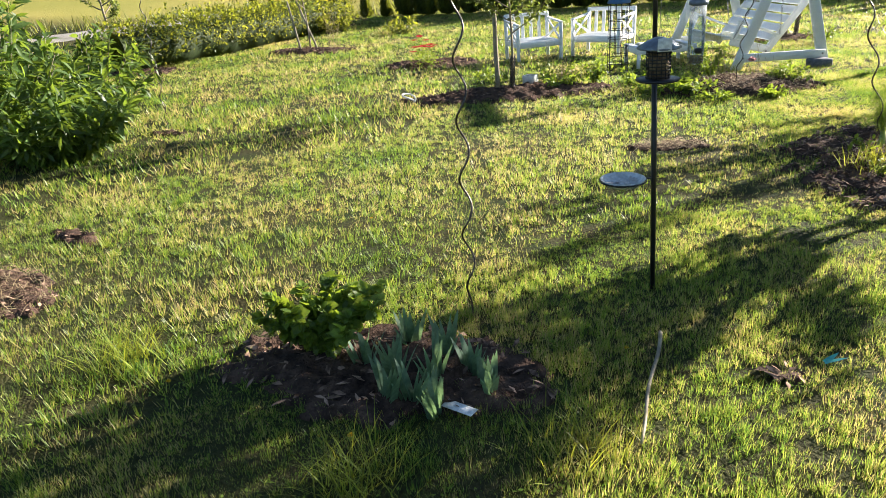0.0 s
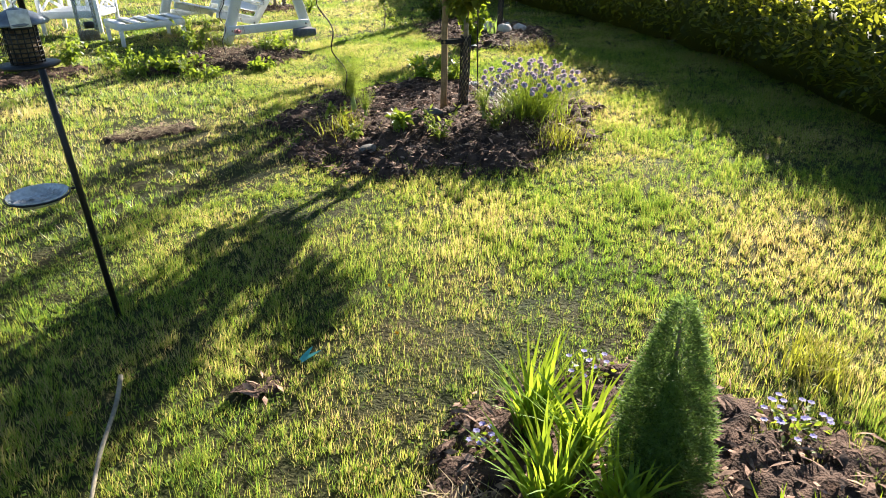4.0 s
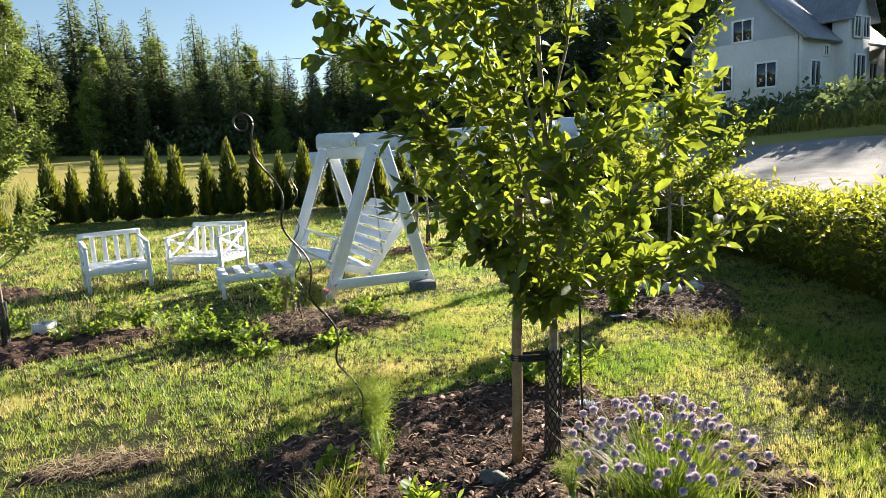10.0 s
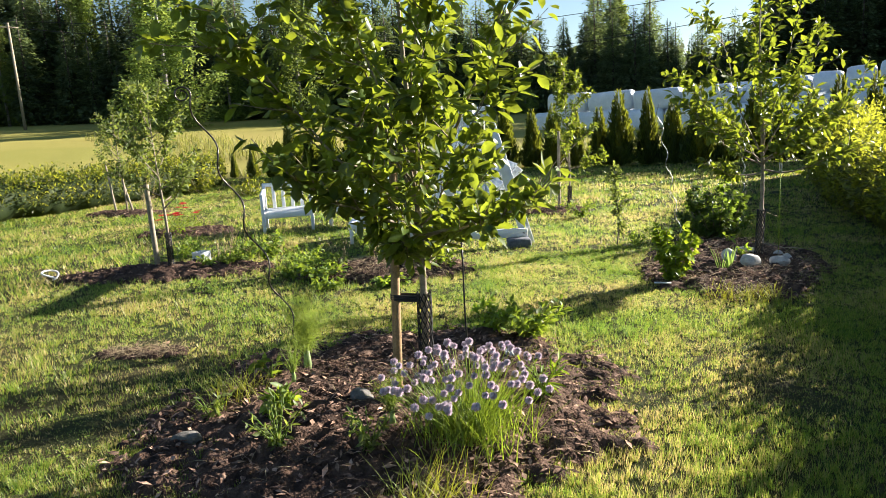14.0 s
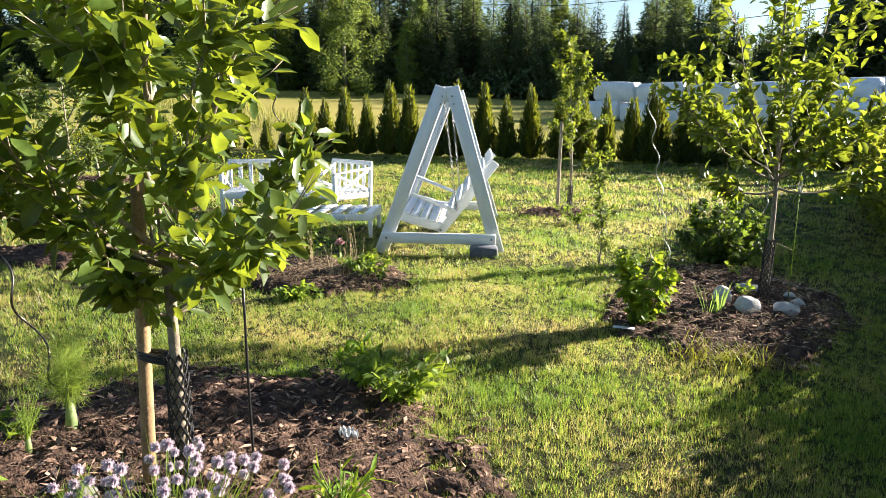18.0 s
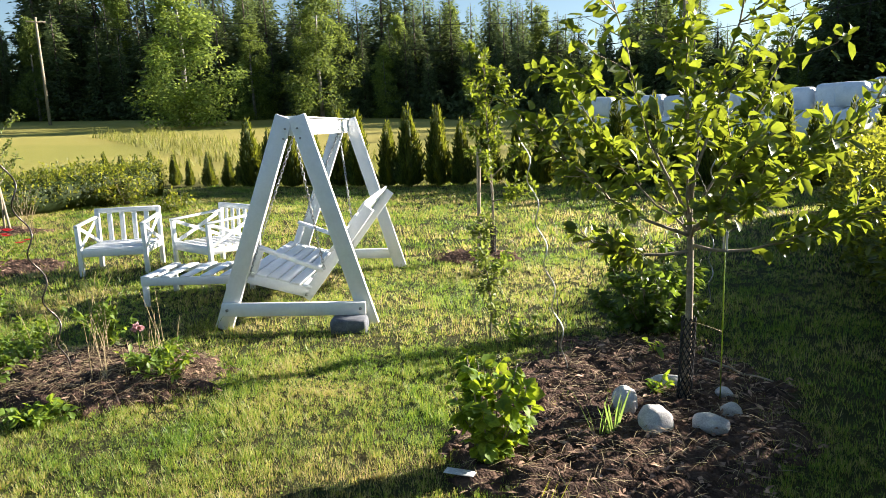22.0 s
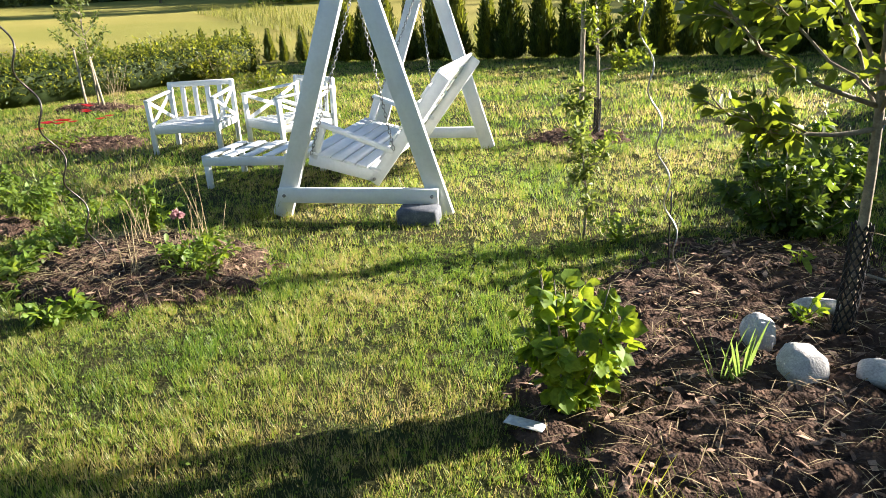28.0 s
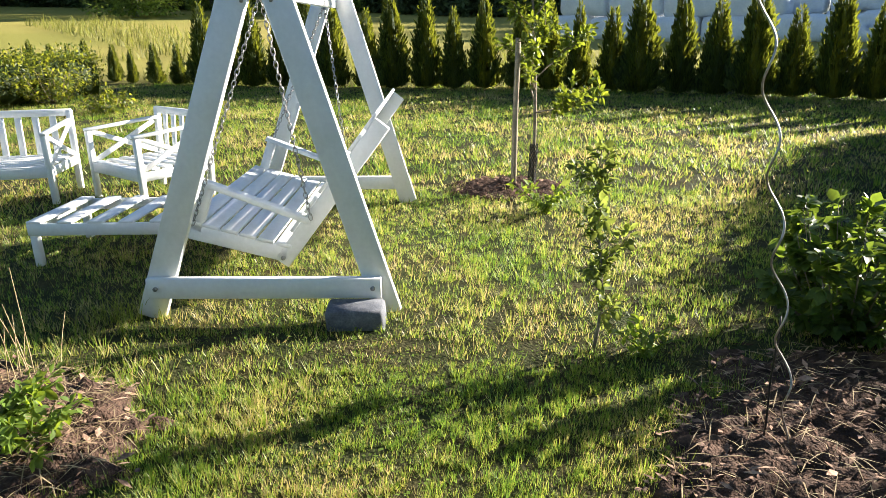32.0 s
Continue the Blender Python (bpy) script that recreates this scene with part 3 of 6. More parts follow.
# ---- beds: mounds of soil with bark and clods ----
BED_LABEL = {
    "iris": "dark brown soil bed with bark and blue-green irises",
    "young_tree": "round mound of dark soil and bark under a young tree",
    "conifer": "soil bed with bark and dry grass round a dwarf spruce",
    "stake_tree": "long soil bed under a staked young tree",
    "rose": "small soil bed with red roses",
    "peony": "mounded soil bed with dry stalks and peonies",
    "apple": "reddish brown bark bed with stones under an apple tree",
    "back_tree": "small bare soil ring under a slender tree",
    "far_tree": "narrow soil bed under a leaning young tree",
    "corner": "soil bed at the hedge corner",
    "bare": "bare soil spot in the lawn",
    "straw": "patch of bare soil covered with pale straw",
    "stake": "bare soil spot under a spiral stake",
    "worn": "worn patch of dry brown soil and dead grass in the lawn",
    "small": "small bare soil spot in the lawn",
}
for key, (cx, cy, a, b, turn, h) in BEDS.items():
    R = max(a, b) * 1.35
    k = max(10, int(R * 2 / 0.035))
    xs = np.linspace(-R, R, k)
    X, Y = np.meshgrid(xs + cx, xs + cy)
    f = bed_field(X, Y, key)
    clod = 0.026 * wobble(X * 14, Y * 14, 1.0, 1) + 0.020 * wobble(X * 31, Y * 31, 1.0, 2) + RNG.normal(0, 0.011, X.shape)
    Z = gz(X, Y) + h * np.clip(1.25 - f * f, 0, 1) + 0.012 + clod - 0.09 * np.clip((f - 1.0) * 4, 0, 1)
    keep = f < 1.22
    I = np.arange(k * k).reshape(k, k)
    ok = keep[:-1, :-1] & keep[1:, 1:] & keep[1:, :-1] & keep[:-1, 1:]
    ta = np.stack([I[:-1, :-1], I[:-1, 1:], I[1:, 1:]], -1)[ok]
    tb = np.stack([I[:-1, :-1], I[1:, 1:], I[1:, :-1]], -1)[ok]
    t = np.concatenate([ta, tb])
    used, inv = np.unique(t, return_inverse=True)
    v = np.stack([X, Y, Z], -1).reshape(-1, 3)[used]
    bed = tagged(new("flower_bed", mesh_from("flower_bed", v, inv.reshape(-1, 3), M_SOIL, False)), BED_LABEL[key], "flower bed")
    # loose bark chips on the mound
    n = int(a * b * 2400)
    px, py = rnd(cx - R, cx + R, n * 2), rnd(cy - R, cy + R, n * 2)
    inside = bed_field(px, py, key) < 1.08
    px, py = px[inside], py[inside]
    n = len(px)
    base = np.stack([px, py, surface(px, py) + rnd(0.012, 0.035, n)], 1)
    g = Geo()
    tilt = rnd(-0.45, 0.45, n)
    ang = rnd(0, 6.28, n)
    flakes(g, base, np.stack([np.cos(ang), np.sin(ang), tilt], 1), np.stack([rnd(-.6, .6, n), rnd(-.6, .6, n), np.ones(n)], 1), rnd(0.02, 0.09, n), rnd(0.008, 0.03, n), 0.1)
    tagged(part("bark_mulch", g, M_MULCH, bed), kind="stuff")
    if key in ("conifer", "straw", "apple", "peony", "young_tree", "worn"):
        n = {"conifer": 1500, "straw": 380, "apple": 900, "peony": 1700, "young_tree": 120, "worn": 420}[key]
        q = rnd(0, 1, n) ** 0.5
        aa = rnd(0, 6.28, n)
        c, s = math.cos(radians(turn)), math.sin(radians(turn))
        u, w = q * a * np.cos(aa), q * b * np.sin(aa)
        if key == "conifer":
            w = -np.abs(w)
        px, py = cx + u * c - w * s, cy + u * s + w * c
        base = np.stack([px, py, surface(px, py) + rnd(0.02, 0.05, n)], 1)
        ang = rnd(0, 6.28, n)
        g = Geo()
        flakes(g, base, np.stack([np.cos(ang), np.sin(ang), rnd(-.1, .25, n)], 1), np.tile((0, 0, 1.0), (n, 1)), rnd(0.06, 0.20, n), rnd(0.0025, 0.0055, n), 0.12)
        tagged(part("dry_straw", g, M_DRY, bed), kind="stuff")


# ---- lawn: blades of grass, densest where one walks ----
WALK_LINE = np.array(((0.9, -0.8), (1.2, -0.3), (0.85, 1.2), (1.4, 2.6), (2.8, 3.5), (3.3, 3.5), (3.0, 4.8), (2.4, 7.1), (1.7, 7.8), (0.2, 8.2)))


def to_line(x, y, line=WALK_LINE):
    best = np.full(np.shape(x), 1e9)
    for (ax, ay), (bx, by) in zip(line[:-1], line[1:]):
        dx, dy = bx - ax, by - ay
        s = np.clip(((x - ax) * dx + (y - ay) * dy) / (dx * dx + dy * dy), 0, 1)
        best = np.minimum(best, np.hypot(x - ax - s * dx, y - ay - s * dy))
    return best


def lawn(name, count, per, lo, hi, inner, outer, height, width, label):
    """Tufts of blades; count: tufts, per: blades in each."""
    x, y = rnd(lo[0], hi[0], count), rnd(lo[1], hi[1], count)
    d = to_line(x, y)
    ok = (d >= inner) & (d < outer) & (line_side(x, y) < 0.6) & (x < 5.1)
    f = beds_depth(x, y)
    ok &= (f > 0.80 + 0.38 * rnd(0, 1, count)) | (rnd(0, 1, count) < 0.03)
    thin = np.zeros(count)
    for cx, cy, r in DRY:
        thin = np.maximum(thin, np.clip(1.15 - np.hypot(x - cx, y - cy) / r + 0.35 * wobble(x * 4, y * 4, 1, 5), 0, 1))
    ok &= rnd(0, 1, count) > thin * 0.4
    x, y, thin = x[ok], y[ok], thin[ok]
    tall = (1 + 0.40 * wobble(x * 1.3, y * 1.3, 1.0, 11) + 0.25 * wobble(x * 6, y * 6, 1.0, 12)) * (1 - 0.5 * thin) * rnd(0.65, 1.45, len(x))
    spread = width[1] * 4.2
    a = rnd(0, 6.28, len(x) * per)
    q = np.abs(RNG.normal(0, spread, len(a)))
    x, y, tall = np.repeat(x, per) + np.cos(a) * q, np.repeat(y, per) + np.sin(a) * q, np.repeat(tall, per)
    n = len(x)
    z = gz(x, y) + 0.6 * mound(x, y) - 0.006
    g = Geo()
    blades(g, np.stack([x, y, z], 1), a + rnd(-0.9, 0.9, n), rnd(0.0, 0.25, n) + 8.0 * q, rnd(height[0], height[1], n) * tall, rnd(width[0], width[1], n), rnd(0.0, 0.35, n)[:, None], 1)
    return tagged(new(name, g.mesh(name, M_LAWN)), label, "grass", kind="stuff")


lawn("grass", 130000, 16, (-3.8, -2.8), (4.9, 12.0), 0.0, 2.8, (0.022, 0.050), (0.0020, 0.0036), "sunlit green and straw-coloured lawn grass in small tufts")
lawn("grass", 80000, 12, (-8.0, -2.8), (5.0, 14.5), 2.8, 6.5, (0.028, 0.058), (0.0034, 0.0056), "yellow-green lawn grass between the beds")
lawn("grass", 66000, 8, (-22.0, -3.0), (5.0, 23.0), 6.5, 20.0, (0.04, 0.085), (0.009, 0.015), "lawn grass towards the hedge rows")
# clover and other small flat leaves in the turf
n = 42000
x, y = rnd(-4.0, 4.5, n), rnd(-1.2, 12.0, n)
ok = (to_line(x, y) < 3.4) & (beds_depth(x, y) > 1.0) & (wobble(x * 2.3, y * 2.3, 1.0, 21) > -0.15)
x, y = x[ok], y[ok]
n = len(x)
g = Geo()
a = rnd(0, 6.28, n)
flakes(g, np.stack([x, y, gz(x, y) + rnd(0.012, 0.045, n)], 1), np.stack([np.cos(a), np.sin(a), rnd(-0.2, 0.4, n)], 1), np.stack([rnd(-.5, .5, n), rnd(-.5, .5, n), np.ones(n)], 1), rnd(0.010, 0.024, n), rnd(0.008, 0.016, n))
tagged(new("clover", g.mesh("clover", M_CLOVER)), "small clover leaves in the lawn", "grass", kind="stuff")

# ---- garden swing ----
SW = np.array((-3.90, 10.60, 0.0))
SU = np.array((-0.757, 0.653, 0.0))      # from the near frame to the far frame
SV = np.array((0.653, 0.757, 0.0))       # towards the back of the seat


def sw(u, v, z):
    return SW + SU * u + SV * v + np.array((0, 0, z))


swing = thing("garden_swing", (*SW,), "white painted wooden A-frame garden swing on the lawn", "garden swing")
swing_inv = np.array((*SW,))


def swing_part(name, g, mat, label="", parent=None, smooth=False):
    g.v = [v - swing_inv for v in g.v]
    return part(name, g, mat, parent or swing, label, smooth)


for u in (-1.24, 1.24):
    s = 1 if u > 0 else -1
    for v0, v1, off in ((-0.70, -0.015, 0.0), (0.60, 0.09, 0.003)):
        g = Geo()
        beam(g, sw(u + off * s, v0, 0.0), sw(u + off * s, v1, 1.80), 0.145, 0.05, SV)
        swing_part("leg", g, M_WHITE)
    g = Geo()
    beam(g, sw(u + s * 0.050, -0.68, 0.185), sw(u + s * 0.050, 0.57, 0.165), 0.115, 0.045, (0, 0, 1))
    rail = swing_part("cross_rail", g, M_WHITE)
    for v, z in ((-0.63, 0.185), (0.525, 0.167)):
        g = Geo()
        tube(g, [sw(u + s * 0.070, v, z), sw(u + s * 0.083, v, z)], 0.013, 8)
        swing_part("bolt", g, M_STEEL, "steel bolt head", rail)
    for v, z in ((-0.01, 1.70), (0.09, 1.70), (-0.03, 1.62), (0.11, 1.62)):
        g = Geo()
        tube(g, [sw(u + s * 0.024, v, z), sw(u + s * 0.034, v, z)], 0.010, 6)
        swing_part("bolt", g, M_STEEL, "steel bolt head")
g = Geo()
beam(g, sw(-1.25, 0.04, 1.715), sw(1.25, 0.04, 1.715), 0.15, 0.05, (0, 0, 1))
swing_part("top_beam", g, M_WHITE)
g = Geo()
beam(g, sw(-1.22, 0.04, 1.797), sw(1.22, 0.04, 1.797), 0.10, 0.012, SV)
swing_part("beam_cap", g, M_WHITE)
# seat: side frames, slats along the bench, reclined back
P_REAR, P_FRONT, P_TOP = (-0.03, 0.20), (-0.60, 0.36), (0.575, 0.97)
HALF = 0.80
for u in (-HALF, HALF):
    g = Geo()
    beam(g, sw(u, *P_REAR), sw(u, *P_FRONT), 0.095, 0.04, (0, 0, 1))
    swing_part("seat_rail", g, M_WHITE)
    g = Geo()
    beam(g, sw(u, -0.07, 0.15), sw(u, *P_TOP), 0.10, 0.04, SV)
    swing_part("back_stile", g, M_WHITE)
    g = Geo()
    beam(g, sw(u, -0.50, 0.655), sw(u, 0.12, 0.405), 0.035, 0.075, (0, 0, 1))
    swing_part("armrest", g, M_WHITE)
    g = Geo()
    beam(g, sw(u, -0.56, 0.36), sw(u, -0.45, 0.645), 0.07, 0.04, SV)
    swing_part("arm_post", g, M_WHITE)
    g = Geo()
    tube(g, [sw(u * 1.022, -0.055, 0.185), sw(u * 1.045, -0.055, 0.185)], 0.014, 8)
    swing_part("bolt", g, M_STEEL, "steel bolt head")
sd = np.array(P_REAR) - np.array(P_FRONT)
sn = np.array((-sd[1], sd[0])) / np.linalg.norm(sd)
for i in range(6):
    c = np.array(P_FRONT) + sd * (0.02 + 0.185 * i) + sn * 0.058
    g = Geo()
    box(g, sw(0, *c), (HALF * 2 + 0.05, 0.098, 0.022), (SU, (SV * sd[0] + np.array((0, 0, sd[1]))) / np.linalg.norm(sd), SV * sn[0] + np.array((0, 0, sn[1]))), 0.004)
    swing_part("seat_slat", g, M_WHITE)
bd = np.array(P_TOP) - np.array((-0.07, 0.15))
bl = np.linalg.norm(bd)
bn = np.array((-bd[1], bd[0])) / bl
for i in range(6):
    c = np.array((-0.07, 0.15)) + bd * (0.24 + 0.145 * i) + bn * 0.062
    g = Geo()
    wide = HALF * 2 + 0.05 - 0.02 * abs(i - 2)
    box(g, sw(0, *c), (wide, 0.120, 0.022), (SU, (SV * bd[0] + np.array((0, 0, bd[1]))) / bl, SV * bn[0] + np.array((0, 0, bn[1]))), 0.004)
    swing_part("back_slat", g, M_WHITE)


def chain(a, b, parent, sag=0.0):
    a, b = np.asarray(a, float), np.asarray(b, float)
    n = int(np.linalg.norm(b - a) / 0.034)
    g = Geo()
    d = unit(b - a)
    x = unit(np.cross(d, (0.2, 0.9, 0.1)))
    y = np.cross(d, x)
    ang = np.linspace(0, 2 * np.pi, 9)
    for i in range(n):
        c = a + (b - a) * (i + 0.5) / n
        side = x if i % 2 else y
        tube(g, c + np.outer(np.cos(ang) * 0.024, d) + np.outer(np.sin(ang) * 0.011, side), 0.0032, 4, False)
    return swing_part("chain", g, M_STEEL, "galvanised steel chain", parent)


for u in (-1.02, 1.02):
    e = HALF + 0.03 if u > 0 else -HALF - 0.03
    chain(sw(u, 0.0, 1.66), sw(e, -0.57, 0.40), swing)
    chain(sw(u, 0.0, 1.66), sw(e, 0.13, 0.42), swing)

blk = Geo()
box(blk, (0, 0, 0.062), (0.30, 0.19, 0.125), None, 0.016)
blk.v[0] = blk.v[0] + 0.004 * np.sin(blk.v[0][:, ::-1] * 40)
thing("concrete_block", (-2.55, 10.02, -0.01), "dark grey broken concrete block under a swing leg", "concrete block", g=blk, mat=M_CONCRETE, turn=50)


# ---- white garden chairs and table ----
def garden_chair(name, place, turn, W, D, label, slats):
    """Faces along its own -y; origin on the ground at its middle."""
    ob = thing(name, (*place, 0), label, "chair", "white chairs on the lawn", turn=turn)
    hw, hd = W / 2 - 0.025, D / 2 - 0.025
    seat_z, arm_z, back_z = 0.33, 0.62, 0.77
    def p(nm, a, b, w, d, side, lab="", parent=ob):
        g = Geo()
        beam(g, a, b, w, d, side)
        return part(nm, g, M_WHITE, parent, lab)
    for sx in (-1, 1):
        p("leg", (sx * hw, -hd, 0), (sx * hw, -hd, arm_z), 0.055, 0.05, (1, 0, 0))
        p("leg", (sx * hw, hd - 0.01, 0), (sx * hw, hd + 0.035, back_z), 0.055, 0.05, (1, 0, 0))
        p("armrest", (sx * hw, -hd - 0.03, arm_z + 0.015), (sx * hw, hd + 0.02, arm_z + 0.06), 0.028, 0.06, (0, 0, 1))
        p("side_rail", (sx * hw, -hd, seat_z - 0.04), (sx * hw, hd, seat_z - 0.04), 0.08, 0.03, (0, 0, 1))
        p("cross_brace", (sx * hw, -hd + 0.03, seat_z + 0.015), (sx * hw, hd - 0.02, arm_z + 0.03), 0.045, 0.022, (0, 0, 1))
        p("cross_brace", (sx * hw - sx * 0.004, -hd + 0.03, arm_z - 0.005), (sx * hw - sx * 0.004, hd - 0.02, seat_z + 0.02), 0.045, 0.022, (0, 0, 1))
    p("front_rail", (-hw, -hd, seat_z - 0.04), (hw, -hd, seat_z - 0.04), 0.09, 0.03, (0, 0, 1))
    p("back_rail", (-hw, hd, seat_z - 0.02), (hw, hd, seat_z - 0.02), 0.08, 0.03, (0, 0, 1))
    back = p("top_rail", (-W / 2, hd + 0.03, back_z - 0.02), (W / 2, hd + 0.03, back_z - 0.02), 0.065, 0.035, (0, 0, 1))
    for i in range(slats):
        x = -hw + 2 * hw * (i + 1) / (slats + 1)
        p("back_slat", (x, hd, seat_z), (x, hd + 0.03, back_z - 0.04), 0.06, 0.02, (1, 0, 0))
    for i in range(6):
        y = -hd + 0.03 + (2 * hd - 0.06) * i / 5
        p("seat_slat", (-hw + 0.02, y, seat_z + 0.008), (hw - 0.02, y, seat_z + 0.008), 0.075, 0.02, (0, 1, 0))
    return ob


garden_chair("garden_chair", (-7.17, 9.37), 58, 0.84, 0.72, "white painted wooden garden armchair with slatted back on the lawn", 4)
garden_chair("garden_chair", (-6.32, 10.30), 10, 0.92, 0.72, "wide white wooden garden armchair with crossed arm braces on the lawn", 5)


def low_table(place, turn, W, D):
    ob = thing("garden_table", (*place, 0), "low white slatted wooden table on the lawn", "table", turn=turn)
    hz = 0.29
    for sx in (-1, 1):
        for sy in (-1, 1):
            g = Geo()
            beam(g, (sx * (W / 2 - 0.03), sy * (D / 2 - 0.03), 0), (sx * (W / 2 - 0.03), sy * (D / 2 - 0.03), hz), 0.05, 0.05, (1, 0, 0))
            part("leg", g, M_WHITE, ob)
        g = Geo()
        beam(g, (sx * (W / 2 - 0.012), -D / 2, hz - 0.035), (sx * (W / 2 - 0.012), D / 2, hz - 0.035), 0.08, 0.028, (0, 0, 1))
        part("side_rail", g, M_WHITE, ob)
        g = Geo()
        beam(g, (-W / 2, sx * (D / 2 - 0.012), hz - 0.033), (W / 2, sx * (D / 2 - 0.012), hz - 0.033), 0.082, 0.026, (0, 0, 1))
        part("end_rail", g, M_WHITE, ob)
    for i in range(5):
        x = -W / 2 + 0.05 + (W - 0.10) * i / 4
        g = Geo()
        beam(g, (x, -D / 2, hz + 0.014), (x, D / 2, hz + 0.014), 0.10, 0.02, (1, 0, 0))
        part("top_slat", g, M_WHITE, ob)
    return ob


low_table((-4.78, 9.55), 48, 0.92, 0.72)


# ---- fruit trees ----
def bough(start, way, length, bend=0.25, n=7):
    p = [np.asarray(start, float)]
    d = unit(np.asarray(way, float))
    for i in range(n):
        d = unit(d + RNG.normal(0, 0.10, 3) + np.array((0, 0, bend / n)))
        p.append(p[-1] + d * length / n)
    return np.array(p)


def fruit_tree(place, height, first, spread, n_boughs, n_leaves, leaf, label, mat, trunk_r=0.022, lean=(0, 0), guard=0.0, rise=0.75, low_droop=0.0, twigs=5, bare=0.25, fork=0.0, limbs=None):
    """limbs: azimuth in degrees, height of the fork, reach and height of the tip of each main limb."""
    ob = thing("fruit_tree", (place[0], place[1], float(surface(place[0], place[1])) - 0.02), label, "tree")
    s = np.linspace(0, 1, 12)
    tr = np.stack([lean[0] * s + 0.03 * np.sin(s * 5), lean[1] * s + 0.03 * np.cos(s * 4) - 0.03, s * height * 0.96], 1)
    g = Geo()
    tube(g, tr, trunk_r * (1.15 - 0.95 * s), 8)
    part("trunk", g, M_BARK, ob, smooth=True)
    pts, dirs = [], []
    for i in range(len(limbs) if limbs else n_boughs):
        k = i / max(1, n_boughs - 1)
        z = first + (height * 0.86 - first) * k
        base = np.array([np.interp(z, tr[:, 2], tr[:, j]) for j in range(3)])
        a = 2.4 * i + rnd(-0.4, 0.4)
        up = rise * (0.35 + 0.9 * k) - (low_droop if i < 4 else 0)
        L = spread * (1.0 - 0.45 * k) * rnd(0.68, 1.12)
        if fork and i >= n_boughs - 5:
            base = np.array([np.interp(fork, tr[:, 2], tr[:, j]) for j in range(3)])
            up, L = 2.0, height - fork - rnd(0.1, 0.5)
        b = bough(base, (math.cos(a), math.sin(a), up), L, 0.5)
        if limbs:
            a, z, reach, tip = radians(limbs[i][0]), *limbs[i][1:]
            base = np.array([np.interp(z, tr[:, 2], tr[:, j]) for j in range(3)])
            q = np.linspace(0, 1, 9)
            b = base + np.outer(q, np.array((math.cos(a) * reach, math.sin(a) * reach, tip - z)))
            b[:, 2] -= 0.10 * reach * np.sin(q * np.pi)
            b[1:] += np.cumsum(RNG.normal(0, 0.016, (8, 3)), 0)
            L, k = np.linalg.norm(b[-1] - b[0]), i / len(limbs)
        r0 = trunk_r * 0.55 * (1 - 0.45 * k)
        g = Geo()
        tube(g, b, np.linspace(r0, 0.0025, len(b)), 5)
        for j in range(twigs):
            q = rnd(0.3, 1.0)
            st = b[min(len(b) - 1, int(q * len(b)))]
            tw = bough(st, (math.cos(a + rnd(-1.2, 1.2)), math.sin(a + rnd(-1.2, 1.2)), rnd(0.1, 1.0)), L * (rnd(0.16, 0.36) if limbs else rnd(0.25, 0.5)), 0.3, 4)
            tube(g, tw, np.linspace(r0 * 0.45, 0.0015, len(tw)), 4)
            pts.append(tw)
            dirs.append(np.gradient(tw, axis=0))
        part("branch", g, M_BARK, ob, smooth=True)
        w = b[int(len(b) * bare):]
        pts.append(w)
        dirs.append(np.gradient(w, axis=0))
    top = tr[int(len(tr) * (first / height + 0.15)):]
    pts.append(top)
    dirs.append(np.gradient(top, axis=0))
    segs = [(p[i], p[i + 1]) for p in pts for i in range(len(p) - 1)]
    A = np.array([q[0] for q in segs])
    B = np.array([q[1] for q in segs])
    wgt = np.linalg.norm(B - A, axis=1)
    pick = RNG.choice(len(segs), n_leaves, p=wgt / wgt.sum())
    u = rnd(0, 1, n_leaves)[:, None]
    base = A[pick] * (1 - u) + B[pick] * u + RNG.normal(0, 0.008, (n_leaves, 3))
    grow = unit(B[pick] - A[pick])
    out = unit(RNG.normal(0, 1, (n_leaves, 3)) + grow * 0.7 + np.array((0, 0, 0.15)))
    nrm = unit(RNG.normal(0, 0.55, (n_leaves, 3)) + np.array((0, 0, 1.0)))
    base = base + out * rnd(0.01, 0.03, n_leaves)[:, None]
    g = Geo()
    leaves(g, base, out, nrm, rnd(leaf * 0.65, leaf * 1.25, n_leaves), rnd(leaf * 0.44, leaf * 0.66, n_leaves), 0.28, 0.25)
    part("foliage", g, mat, ob)
    if guard:
        g = Geo()
        gs = np.linspace(0, 1, 30)
        mid = np.stack([np.interp(gs * guard, tr[:, 2], tr[:, j]) for j in range(3)], 1)
        r = trunk_r * 1.15 + 0.014
        for k in range(9):
            a0 = k * 2 * math.pi / 9
            for w in (7, -7):
                tube(g, mid + np.stack([r * np.cos(a0 + gs * w), r * np.sin(a0 + gs * w), 0 * gs], 1), 0.0042, 3, False)
        part("trunk_guard", g, M_GUARD, ob, "black plastic mesh trunk guard")
    return ob


